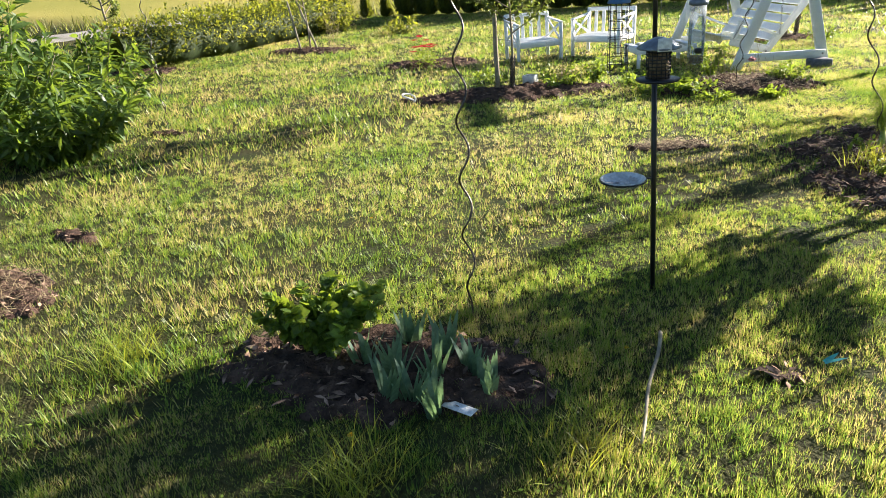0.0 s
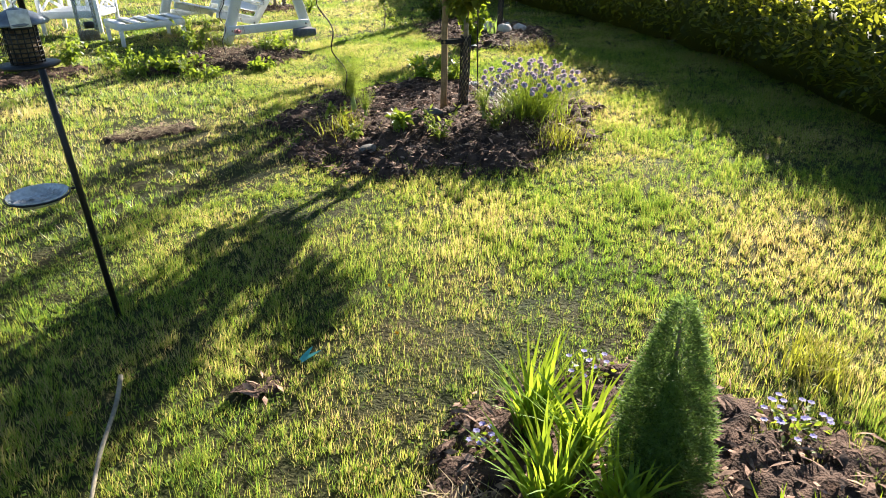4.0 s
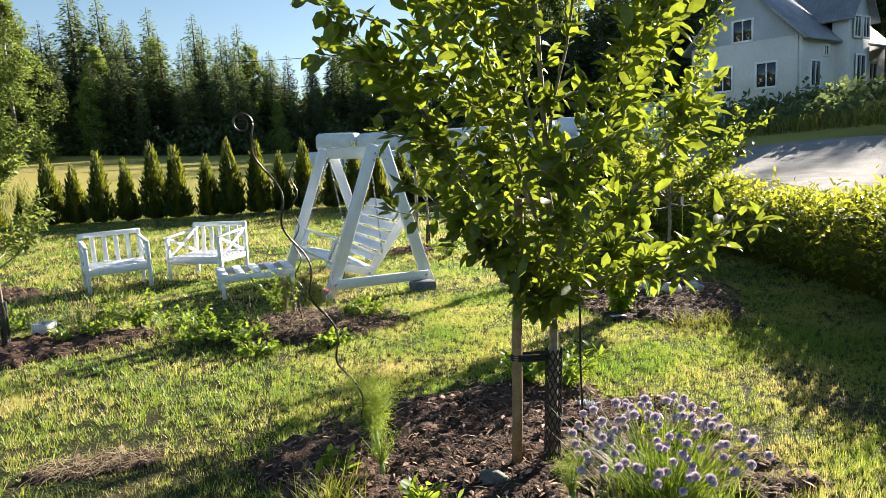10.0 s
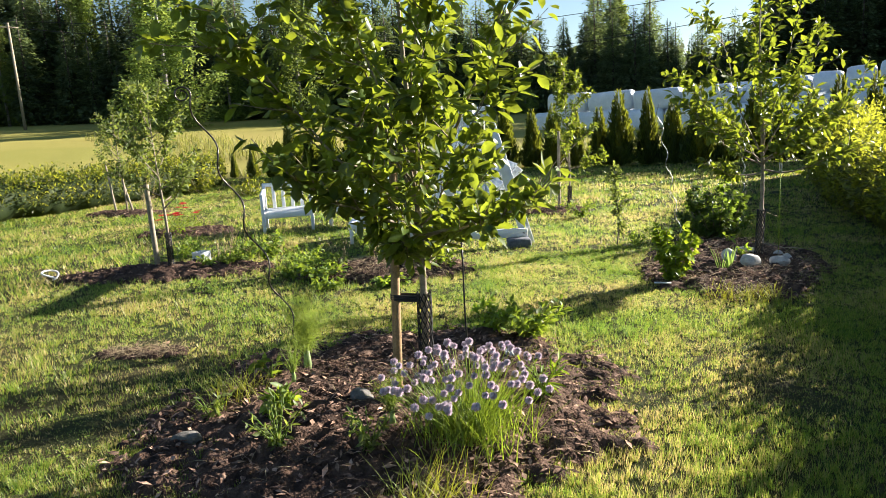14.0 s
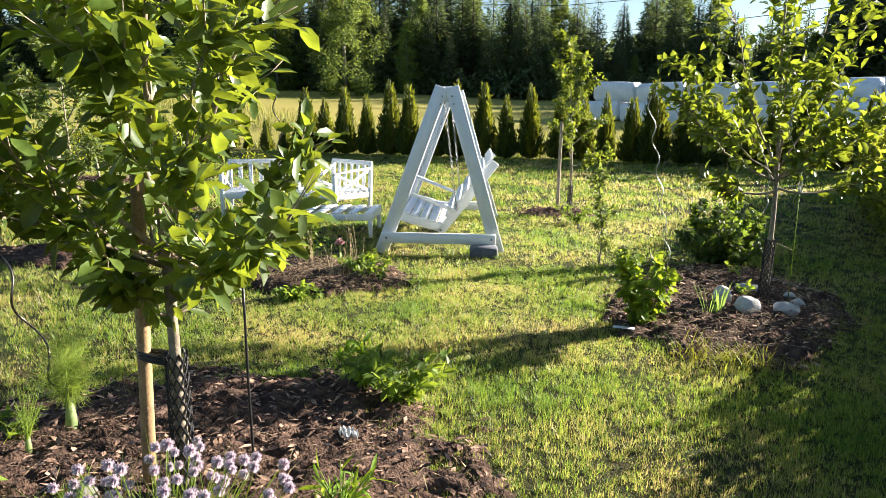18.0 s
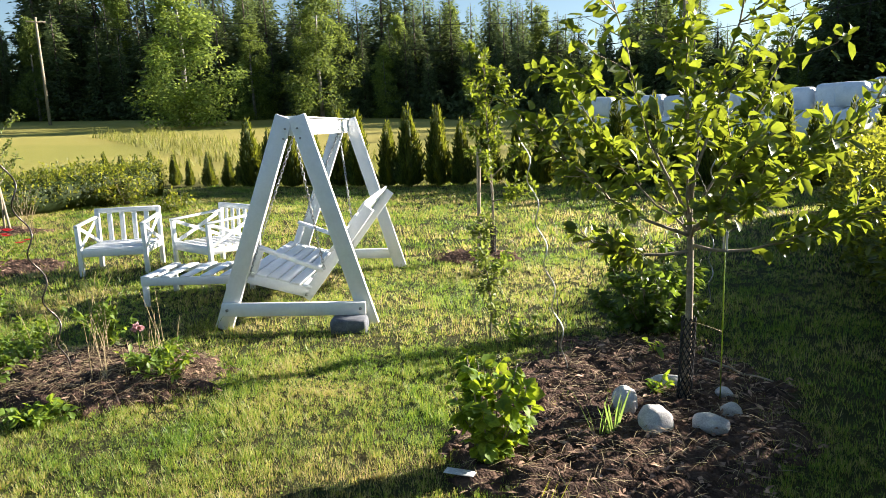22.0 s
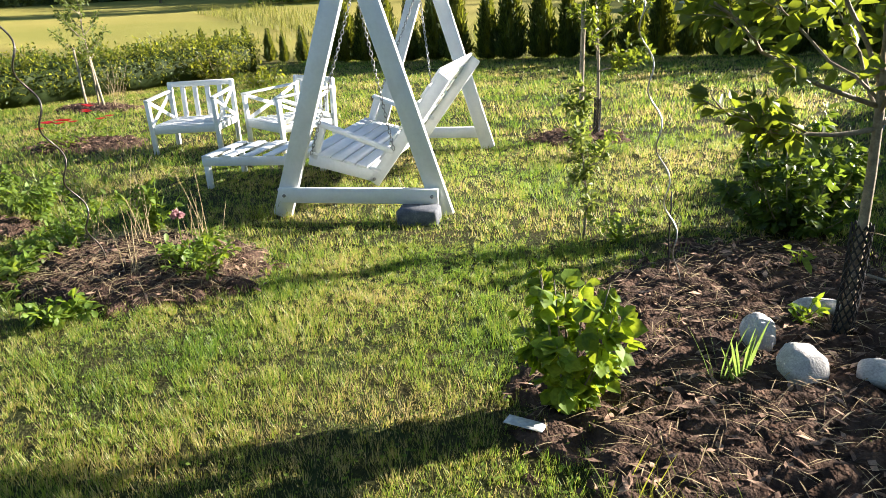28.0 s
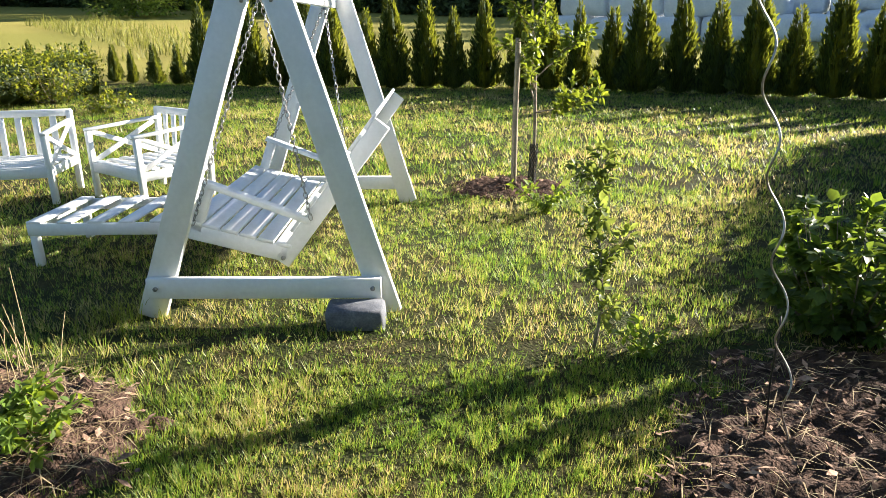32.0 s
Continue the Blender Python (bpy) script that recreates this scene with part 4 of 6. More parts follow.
fruit_tree((0.34, 5.90), 3.25, 0.70, 0.92, 26, 4500, 0.092, "young fruit tree with dense glossy green leaves in a soil bed", M_APPLE, 0.023, (0.03, 0.05), 0.62, twigs=15, bare=0.12,
           limbs=((12, 0.92, 0.84, 1.25), (262, 0.95, 0.72, 1.38), (240, 1.0, 0.82, 2.1), (212, 1.1, 0.50, 2.85), (46, 1.1, 0.62, 2.55), (20, 1.4, 0.30, 3.15), (300, 0.95, 0.62, 1.55),
                  (130, 1.0, 0.62, 2.0), (332, 1.1, 0.58, 2.2), (92, 0.95, 0.62, 1.5), (268, 1.2, 0.50, 2.6), (172, 0.9, 0.60, 1.6), (190, 1.2, 0.50, 2.4), (255, 0.76, 0.34, 1.06), (60, 0.76, 0.34, 1.06), (5, 1.0, 0.55, 1.75), (130, 0.76, 0.34, 1.05), (300, 0.78, 0.34, 1.2)))
fruit_tree((0.26, 10.56), 2.75, 0.84, 1.22, 16, 2400, 0.084, "young apple tree with open crown in a bark bed with stones", M_APPLE, 0.021, (0.02, 0.02), 0.52, twigs=10, bare=0.35,
           limbs=((50, 0.93, 0.85, 1.02), (232, 0.90, 0.70, 1.10), (240, 0.98, 0.85, 1.62), (45, 1.0, 0.90, 1.75), (222, 1.05, 0.50, 2.35), (25, 1.1, 0.30, 2.75), (62, 1.05, 0.70, 2.30),
                  (320, 0.95, 0.70, 1.55), (140, 0.95, 0.70, 1.65), (300, 1.1, 0.45, 2.1), (112, 1.1, 0.50, 2.25), (195, 1.0, 0.72, 1.9), (0, 1.0, 0.75, 1.45)))
fruit_tree((-5.36, 6.62), 2.25, 0.75, 0.85, 16, 2600, 0.062, "slender young fruit tree tied to a wooden stake", M_APPLE2, 0.018, (0.0, 0.05), 0.45, 0.9, 0.0, 4)
fruit_tree((-3.98, 12.96), 2.6, 0.70, 0.66, 16, 2200, 0.065, "narrow young fruit tree beside a stake before the thuja row", M_APPLE, 0.018, (0.05, 0.0), 0.42, 1.1, 0.0, 4)
fruit_tree((-13.27, 8.70), 2.3, 0.75, 0.80, 14, 1500, 0.060, "leaning young fruit tree with crossed stakes", M_APPLE2, 0.020, (-0.2, 0.1), 0.0, 0.9, 0.0, 4)
fruit_tree((-15.55, 5.07), 2.6, 1.1, 0.95, 14, 1700, 0.070, "young fruit tree with pale trunk at the hedge corner", M_APPLE2, 0.034, (-0.1, 0.05), 0.0, 0.8, 0.0, 4)
fruit_tree((-1.52, 10.67), 1.05, 0.22, 0.20, 9, 400, 0.055, "thin young sapling with small leaves in the lawn", M_APPLE2, 0.009, (0.04, 0.03), 0.0, 1.4, 0.0, 2, 0.1)


def stake(place, top, height, r, label, mat=M_POST):
    g = Geo()
    s = np.linspace(0, 1, 7)
    tube(g, np.stack([top[0] * s + 0.003 * np.sin(9 * s), top[1] * s, height * s], 1), r * (1 - 0.12 * s), 9)
    return thing("tree_stake", (place[0], place[1], float(surface(*place)) - 0.02), label, "stake", g=g, mat=mat, smooth=False)


def tie(place, z, ends, label):
    g = Geo()
    a, b = np.array(ends[0], float), np.array(ends[1], float)
    ang = np.linspace(0, 2 * np.pi, 17)
    d = unit(b - a)
    n = np.array((-d[1], d[0], 0))
    w = np.linalg.norm(b - a) / 2 + 0.03
    for k in (-0.012, 0.0, 0.012):
        tube(g, (a + b) / 2 + np.outer(np.cos(ang) * w, d) + np.outer(np.sin(ang) * 0.03, n) + np.array((0, 0, k)), 0.007, 4, False)
    return thing("tree_tie", (place[0], place[1], z), label, "tree tie", g=g, mat=M_GUARD)


stake((0.18, 5.81), (0.05, 0.05), 1.38, 0.028, "brown round wooden stake beside the young tree", M_STAKE)
tie((0, 0), 0.0, ((0.20, 5.83, 0.66), (0.34, 5.90, 0.66)), "black rubber strap tying the young tree to its stake")
stake((-5.52, 6.51), (-0.02, 0.0), 1.06, 0.034, "grey weathered wooden stake beside the slender tree")
stake((-4.11, 12.85), (0.02, 0.02), 1.35, 0.028, "grey wooden stake beside the back tree")
stake((-13.36, 8.49), (-0.30, 0.0), 1.1, 0.025, "grey wooden stake leaning against the far tree")
stake((-13.08, 8.77), (-0.55, -0.05), 1.1, 0.025, "grey wooden stake leaning against the far tree")
stake((-0.60, 10.45), (0, 0), 0.0001 + 0.5, 0.004, "thin dark garden cane in the apple bed", M_BLACK)
stake((0.44, 6.15), (0.0, 0.0), 0.88, 0.006, "thin dark metal rod behind the young tree", M_BLACK)


# ---- spiral plant stakes ----
def spiral_stake(place, top, height, amp=0.028, turns=6, scroll=False, mat=M_SPIRAL, label="twisted dark metal spiral plant stake in the lawn", r=0.0056):
    s = np.linspace(0, 1, 110)
    w = np.clip(s * 6, 0, 1)
    env = amp * w
    a = s * turns * 2 * np.pi
    p = np.stack([top[0] * s + env * np.cos(a), top[1] * s + env * np.sin(a), height * s], 1)
    if scroll:
        d = unit(np.array((top[0], top[1], 0.001)))
        ang = np.linspace(0, 1, 40)
        rr = 0.05 * (1 - 0.55 * ang)
        th = -ang * 2.6 * np.pi
        cen = p[-1] + np.array((d[0] * 0.05, d[1] * 0.05, 0))
        curl = cen + np.outer(-np.cos(th) * rr, d) + np.outer(-np.sin(th) * rr, (0, 0, 1.0))
        p = np.concatenate([p, curl])
    g = Geo()
    tube(g, p, r, 5)
    return thing("spiral_stake", (place[0], place[1], float(surface(*place)) - 0.02), label, "plant stake", "spiral stakes", g=g, mat=mat, smooth=True)


spiral_stake((-1.37, 1.56), (-0.08, 0.10), 1.75)
spiral_stake((-7.83, 2.77), (-0.10, 0.05), 1.6, 0.022)
spiral_stake((-0.57, 5.70), (-0.28, -0.50), 1.83, 0.03, 5, True, label="leaning dark metal spiral stake with a scrolled top")
spiral_stake((-0.51, 10.45), (-0.20, -0.20), 1.65, 0.022, 6, False, M_STEEL, "thin grey metal spiral plant stake in the apple bed", 0.0038)
spiral_stake((-2.83, 7.96), (0.26, -0.26), 1.60, 0.03, 5, False, label="leaning dark metal spiral stake in the peony bed")
spiral_stake((-0.92, 12.82), (0.0, 0.0), 1.3, 0.02, 5, False, M_STEEL, "metal spiral plant stake in the grass")


# ---- bird feeding pole ----
POLE = np.array((-0.80, 2.43, 0.0))
pole = thing("feeder_pole", (*POLE,), "black metal pole for bird feeders in the lawn", "bird feeder pole")
g = Geo()
tube(g, [(0, 0, -0.02), (-0.023, -0.009, 0.68), (-0.043, -0.017, 1.25)], 0.014, 8)
tube(g, [(-0.043, -0.017, 1.24), (-0.066, -0.025, 2.05)], 0.0115, 8)
part("shaft", g, M_BLACK, pole, smooth=True)
g = Geo()
tube(g, [(-0.041, -0.016, 1.2), (-0.044, -0.018, 1.28)], 0.019, 8)
part("joint", g, M_BLACK, pole)
for ang, reach in ((2.5, 0.16), (5.4, 0.20), (1.6, 0.22)):
    s = np.linspace(0, 1, 18)
    d = np.array((math.cos(ang), math.sin(ang), 0))
    c = np.array((-0.057, -0.022, 1.77)) + np.outer(1.14 * reach * np.sin(s * np.pi * 0.75) / 0.9, d) + np.outer(0.22 * np.sin(s * np.pi) + 0.02, (0, 0, 1))
    g = Geo()
    tube(g, c, 0.0045, 6)
    part("hook", g, M_BLACK, pole, smooth=True)

RIGHT0 = np.array((0.717, 0.697, 0))     # across the view from the start of the walk
AWAY0 = np.array((-0.697, 0.717, 0))


def hung(r, a, z):
    """A place beside the pole: across, away, height."""
    return Matrix.Translation((POLE[0] + r * 1.14, POLE[1] + a * 1.14, z * 1.14)) @ Matrix.Scale(1.14, 4)


def wire_to(g, top, z0, z1):
    tube(g, [(0, 0, z0), (0, 0, z1)], 0.0015, 4)
    ang = np.linspace(0, 2 * np.pi, 9)
    tube(g, np.stack([0.012 * np.cos(ang), np.zeros(9), z1 + 0.012 + 0.012 * np.sin(ang)], 1), 0.0015, 4, False)


# black mesh feeder with a roof
lan = thing("bird_feeder", hung(0.092, -0.214, 1.04), "black mesh lantern bird feeder with grey roof hanging from a pole", "bird feeder")
g = Geo()
lathe(g, [(0.0, 0.0), (0.085, 0.002), (0.088, 0.010), (0.05, 0.014), (0.0, 0.015)], 20)
part("tray", g, M_BLACK, lan, smooth=True)
g = Geo()
for i in range(16):
    a = i * 2 * np.pi / 16
    tube(g, [(0.047 * math.cos(a), 0.047 * math.sin(a), 0.012), (0.047 * math.cos(a), 0.047 * math.sin(a), 0.135)], 0.0022, 4)
ang = np.linspace(0, 2 * np.pi, 25)
for z in np.linspace(0.02, 0.13, 9):
    tube(g, np.stack([0.047 * np.cos(ang), 0.047 * np.sin(ang), np.full(25, z)], 1), 0.0022, 4, False)
part("cage", g, M_BLACK, lan)
g = Geo()
lathe(g, [(0.0, 0.013), (0.040, 0.014), (0.041, 0.115), (0.0, 0.118)], 14)
part("seed", g, M_SEED, lan, "dark bird seed")
g = Geo()
lathe(g, [(0.085, 0.128), (0.088, 0.134), (0.05, 0.158), (0.015, 0.172), (0.0, 0.174)], 18)
part("roof", g, M_GREYROOF, lan, "grey metal roof", True)
g = Geo()
box(g, (0.0, -0.075, 0.150), (0.055, 0.003, 0.05), ((RIGHT0[0], RIGHT0[1], 0), AWAY0, (0, 0, 1)), 0.001)
g.v[0] = g.v[0] - np.array((0, -0.075, 0)) - AWAY0 * 0.082
part("price_tag", g, M_PLASTIC, lan, "small white paper tag")
g = Geo()
wire_to(g, None, 0.17, 0.44)
part("hanger", g, M_STEEL, lan)

# wire cage feeder with a blue lid
cage = thing("bird_feeder", hung(-0.255, 0.04, 1.02), "tall black wire cage bird feeder with a blue lid", "bird feeder")
g = Geo()
for i in range(10):
    a = i * 2 * np.pi / 10
    tube(g, [(0.045 * math.cos(a), 0.045 * math.sin(a), 0.0), (0.045 * math.cos(a), 0.045 * math.sin(a), 0.30)], 0.0016, 4)
for z in np.linspace(0.0, 0.30, 9):
    tube(g, np.stack([0.045 * np.cos(ang), 0.045 * np.sin(ang), np.full(25, z)], 1), 0.0016, 4, False)
part("cage", g, M_BLACK, cage)
g = Geo()
lathe(g, [(0.05, 0.30), (0.052, 0.306), (0.04, 0.322), (0.0, 0.33)], 18)
part("lid", g, M_BLUE, cage, "blue plastic lid", True)
g = Geo()
wire_to(g, None, 0.33, 0.44)
part("hanger", g, M_STEEL, cage)

# clear seed tube
tubef = thing("bird_feeder", hung(0.074, 0.131, 1.06), "clear plastic seed tube bird feeder hanging from a pole", "bird feeder")
g = Geo()
lathe(g, [(0.032, 0.0), (0.034, 0.004), (0.034, 0.24), (0.031, 0.241)], 18)
part("tube", g, M_TUBE, tubef, "clear plastic tube", True)
g = Geo()
lathe(g, [(0.0, 0.002), (0.03, 0.003), (0.03, 0.03), (0.0, 0.036)], 14)
part("seed", g, M_SEED, tubef, "remaining bird seed")
g = Geo()
lathe(g, [(0.034, 0.24), (0.04, 0.243), (0.038, 0.26), (0.0, 0.266)], 18)
part("lid", g, M_GREYROOF, tubef, "grey lid", True)
g = Geo()
lathe(g, [(0.0, 0.045), (0.016, 0.047), (0.017, 0.066), (0.0, 0.068)], 12, tuple(-AWAY0 * 0.036))
part("feeding_port", g, M_BLACK, tubef, "black feeding port")
g = Geo()
wire_to(g, None, 0.26, 0.42)
part("hanger", g, M_STEEL, tubef)

# water dish on a ring
dish = thing("water_dish", hung(-0.135, -0.08, 0.545), "clear shallow water dish in a black ring on the pole", "water dish")
g = Geo()
lathe(g, [(0.0, -0.022), (0.075, -0.020), (0.098, 0.0), (0.104, 0.012), (0.100, 0.012), (0.094, 0.001), (0.072, -0.016), (0.0, -0.018)], 26)
part("bowl", g, M_FROST, dish, "frosted white plastic bowl", True)
g = Geo()
ang2 = np.linspace(0, 2 * np.pi, 33)
tube(g, np.stack([0.107 * np.cos(ang2), 0.107 * np.sin(ang2), np.full(33, 0.004)], 1), 0.004, 5, False)
tube(g, [tuple(RIGHT0 * 0.107 + np.array((0, 0, 0.004))), tuple(RIGHT0 * 0.145 + np.array((0, 0, 0.004)))], 0.005, 5)
part("ring", g, M_BLACK, dish, "black metal ring", True)
g = Geo()
q = ball_dirs(26)
base = np.stack([rnd(-0.06, 0.06, 26), rnd(-0.06, 0.06, 26), rnd(-0.014, 0.0, 26)], 1)
flakes(g, base, q * np.array((1, 1, 0.15)), np.tile((0, 0, 1.0), (26, 1)), 0.04, 0.02)
part("debris", g, M_STONE, dish, "wet leaf debris")

# ---- plants in the beds ----
def iris_fan(ob, place, n, height, width, mat):
    ang = rnd(0, 6.28)
    k = np.arange(n) - (n - 1) / 2
    base = np.tile(np.array(place), (n, 1)) + np.outer(k * 0.012, (math.cos(ang), math.sin(ang), 0))
    head = np.where(k >= 0, ang, ang + np.pi) + rnd(-0.4, 0.4, n)
    for i in range(n):
        g = Geo()
        blades(g, base[i:i + 1], head[i:i + 1], abs(k[i]) * 0.12 + 0.04, height * rnd(0.75, 1.1), width * rnd(0.8, 1.1), 0.10, 5)
        part("leaf", g, mat, ob)


for x, y in ((-1.38, 0.84), (-1.36, 1.12), (-1.15, 1.18), (-0.95, 1.13), (-0.80, 1.08), (-1.20, 0.88), (-1.00, 0.80), (-0.88, 0.82), (-1.10, 0.74), (-1.05, 0.97)):
    ob = thing("iris_plant", (x, y, float(surface(x, y))), "blue-green iris leaf fan in a dark soil bed", "plant", "irises in the bed")
    for j in range(2):
        iris_fan(ob, (rnd(-0.02, 0.02), rnd(-0.02, 0.02), -0.01), 6, rnd(0.17, 0.25), 0.042, M_IRIS)


def leafy_plant(name, place, height, spread, n, leaf, label, mat, stems=9, category="plant", width=0.6, droop=0.3, low=0.15, stem_mat=None, group="", flare=1.4, shape=leaves):
    ob = thing(name, (place[0], place[1], float(surface(*place)) - 0.01), label, category, group)
    pts = []
    for i in range(stems):
        g = Geo()
        a = rnd(0, 6.28)
        q = rnd(0.0, 1.0) ** 0.6
        r = spread * (0.2 + 0.8 * q)
        s = np.linspace(0, 1, 6)
        h = height * rnd(0.7, 1.0) * (1.0 if flare > 1 else math.sqrt(1 - 0.75 * q * q))
        p = np.stack([math.cos(a) * r * s ** flare, math.sin(a) * r * s ** flare, h * s], 1)
        tube(g, p, np.linspace(0.005, 0.0015, 6) * (1 + height * 0.4), 4)
        pts.append(p)
        part("stem", g, stem_mat or M_HERB, ob)
    k = RNG.integers(0, stems, n)
    u = rnd(low, 1.0, n)
    P = np.array(pts)
    i0 = np.minimum((u * 5).astype(int), 4)
    f = (u * 5 - i0)[:, None]
    base = P[k, i0] * (1 - f) + P[k, i0 + 1] * f
    out = unit(RNG.normal(0, 1, (n, 3)) + np.array((0, 0, 0.25)) + unit(base * np.array((1, 1, 0)) + 1e-6) * 0.6)
    nrm = unit(RNG.normal(0, 0.5, (n, 3)) + np.array((0, 0, 1.0)))
    base = base + out * rnd(0.005, 0.05, n)[:, None] * spread
    g = Geo()
    L = rnd(leaf * 0.6, leaf * 1.2, n)
    shape(g, base, out, nrm, L, L * rnd(width * 0.8, width * 1.2, n), droop, 0.2)
    part("foliage", g, mat, ob)
    return ob


leafy_plant("lovage_plant", (-1.64, 0.80), 0.31, 0.34, 1150, 0.062, "bushy bright green lovage in the iris bed", M_HERB, 20, width=0.75, shape=lobed)
leafy_plant("currant_bush", (0.00, 9.30), 0.70, 0.22, 280, 0.078, "small currant bush with lobed green leaves in the bark bed", M_CURRANT, 12, "bush", 0.8, stem_mat=M_BARK, flare=0.8, low=0.05, shape=lobed)
# this currant's shade is put into a darker leaf colour than M_CURRANT
leafy_plant("currant_bush", (-0.78, 11.74), 0.80, 0.44, 800, 0.082, "rounded dark green currant bush in the shade", M_SHADEDSHRUB, 30, "bush", 0.62, stem_mat=M_BARK, flare=0.5, low=0.05, shape=lobed)
leafy_plant("green_bush", (-7.57, 1.42), 1.10, 0.92, 3000, 0.16, "large bushy peony with long green leaves beside the lawn", M_SHADEDSHRUB, 46, "bush", 0.30, flare=0.5, low=0.05)
leafy_plant("green_bush", (-8.63, 0.81), 2.05, 1.3, 3800, 0.19, "large green shrub with long leaves beside the lawn", M_SHADEDSHRUB, 48, "bush", 0.32, stem_mat=M_BARK, flare=0.5, low=0.05)
leafy_plant("green_bush", (-9.82, 2.39), 1.55, 1.15, 2400, 0.16, "green shrub behind the peony", M_SHADEDSHRUB, 32, "bush", 0.35, stem_mat=M_BARK, flare=0.5, low=0.05)
leafy_plant("peony_plant", (-4.14, -0.35), 0.55, 0.30, 260, 0.16, "leafy peony in a strawed spot", M_HERB, 12, "plant", 0.28)
leafy_plant("peony_plant", (-2.51, 8.40), 0.17, 0.22, 220, 0.055, "low leafy plant in the peony bed", M_HERB, 12, "plant", 0.6)
leafy_plant("peony_plant", (-3.35, 8.33), 0.45, 0.32, 330, 0.06, "leafy green perennial behind the peony bed", M_HERB, 14, "plant", 0.5)
leafy_plant("strawberry_plant", (-2.26, 7.68), 0.12, 0.25, 200, 0.06, "low strawberry leaves at the bed edge", M_HERB, 14, "plant", 0.75)
leafy_plant("strawberry_plant", (-3.15, 7.45), 0.14, 0.38, 360, 0.06, "low strawberry leaves at the bed edge", M_HERB, 18, "plant", 0.75)
leafy_plant("weed_plant", (-0.08, 5.19), 0.16, 0.14, 70, 0.09, "broad-leaved weed at the foot of the young tree", M_HERB, 7, "plant", 0.45)
leafy_plant("weed_plant", (-0.37, 4.90), 0.16, 0.14, 80, 0.045, "fine weed at the edge of the tree bed", M_APPLE2, 12, "plant", 0.4)
leafy_plant("weed_plant", (0.30, 4.95), 0.26, 0.18, 150, 0.045, "fine weed at the edge of the tree bed", M_APPLE2, 12, "plant", 0.4)
leafy_plant("weed_plant", (0.68, 5.23), 0.26, 0.18, 130, 0.045, "fine weed beside the chives", M_APPLE2, 10, "plant", 0.4)
leafy_plant("weed_plant", (0.07, 7.12), 0.30, 0.30, 260, 0.07, "leafy green plant behind the tree bed", M_HERB, 12, "plant", 0.55)
leafy_plant("weed_plant", (-4.67, 7.61), 0.40, 0.35, 260, 0.07, "leafy green plant beside the long bed", M_HERB, 12, "plant", 0.5)
leafy_plant("weed_plant", (-3.33, 12.39), 0.30, 0.35, 220, 0.06, "leafy green plant in the lawn", M_HERB, 12, "plant", 0.5)
leafy_plant("weed_plant", (-1.33, 10.80), 0.18, 0.2, 100, 0.05, "low weed at the foot of the sapling", M_HERB, 8, "plant", 0.5)
leafy_plant("weed_plant", (0.11, 10.52), 0.12, 0.10, 34, 0.06, "small green weed between the stones", M_LILY, 6, "plant", 0.4)
leafy_plant("weed_plant", (-0.29, 11.08), 0.16, 0.07, 9, 0.10, "broad-leaved weed in the shaded bed", M_HERB, 4, "plant", 0.45)


for x, y, h, sp, n, lf in ((-3.72, 7.39, 0.20, 0.35, 300, 0.055), (-2.74, 7.34, 0.15, 0.28, 240, 0.06), (-4.17, 7.83, 0.28, 0.35, 300, 0.055), (-5.33, 7.54, 0.24, 0.4, 300, 0.06),
                         (-3.46, 7.74, 0.16, 0.25, 200, 0.05), (-2.34, 8.45, 0.20, 0.24, 220, 0.05), (-4.89, 7.05, 0.2, 0.35, 240, 0.055), (-6.24, 7.30, 0.25, 0.4, 260, 0.06)):
    leafy_plant("weed_plant", (x, y), h, sp, n, lf, "low leafy herb at the edge of the peony bed", M_HERB, 14, "plant", 0.55, flare=0.7)


leafy_plant("weed_plant", (-0.20, 7.08), 0.26, 0.22, 130, 0.08, "yellow-green leafy weed at the edge of the tree bed", M_LILY, 10, "plant", 0.4)
leafy_plant("squash_plant", (-0.61, 5.41), 0.15, 0.13, 22, 0.075, "young plant with broad pale green leaves in the tree bed", M_HERB, 6, "plant", 0.6)
leafy_plant("weed_plant", (0.86, 6.31), 0.22, 0.14, 90, 0.10, "yellowing narrow-leaved plant beside the chives", M_LILY, 10, "plant", 0.16)


# daylilies
for x, y, h, n in ((1.12, 1.86, 0.34, 90), (1.27, 1.73, 0.34, 80), (1.18, 1.48, 0.34, 80), (1.39, 1.47, 0.30, 60), (1.43, 1.21, 0.27, 60), (1.73, 1.26, 0.30, 80), (1.90, 1.33, 0.28, 70)):
    ob = thing("daylily_plant", (x, y, float(surface(x, y))), "bright green daylily clump in the soil bed", "plant", "daylilies")
    for j in range(n * 4 // 5):
        g = Geo()
        blades(g, np.array([(rnd(-0.05, 0.05), rnd(-0.05, 0.05), -0.01)]), np.array([rnd(0, 6.28)]), rnd(0.03, 0.30), 1.08 * h * rnd(0.6, 1.08), rnd(0.016, 0.025), rnd(0.1, 0.5), 6)
        part("leaf", g, M_LILY, ob)

for x, y in ((0.20, 9.88), (0.26, 9.92)):
    ob = thing("iris_plant", (x, y, float(surface(x, y))), "narrow green iris fan between bark and stones", "plant", "irises in the bark bed")
    iris_fan(ob, (0, 0, -0.01), 6, 0.25, 0.018, M_IRISGREEN)

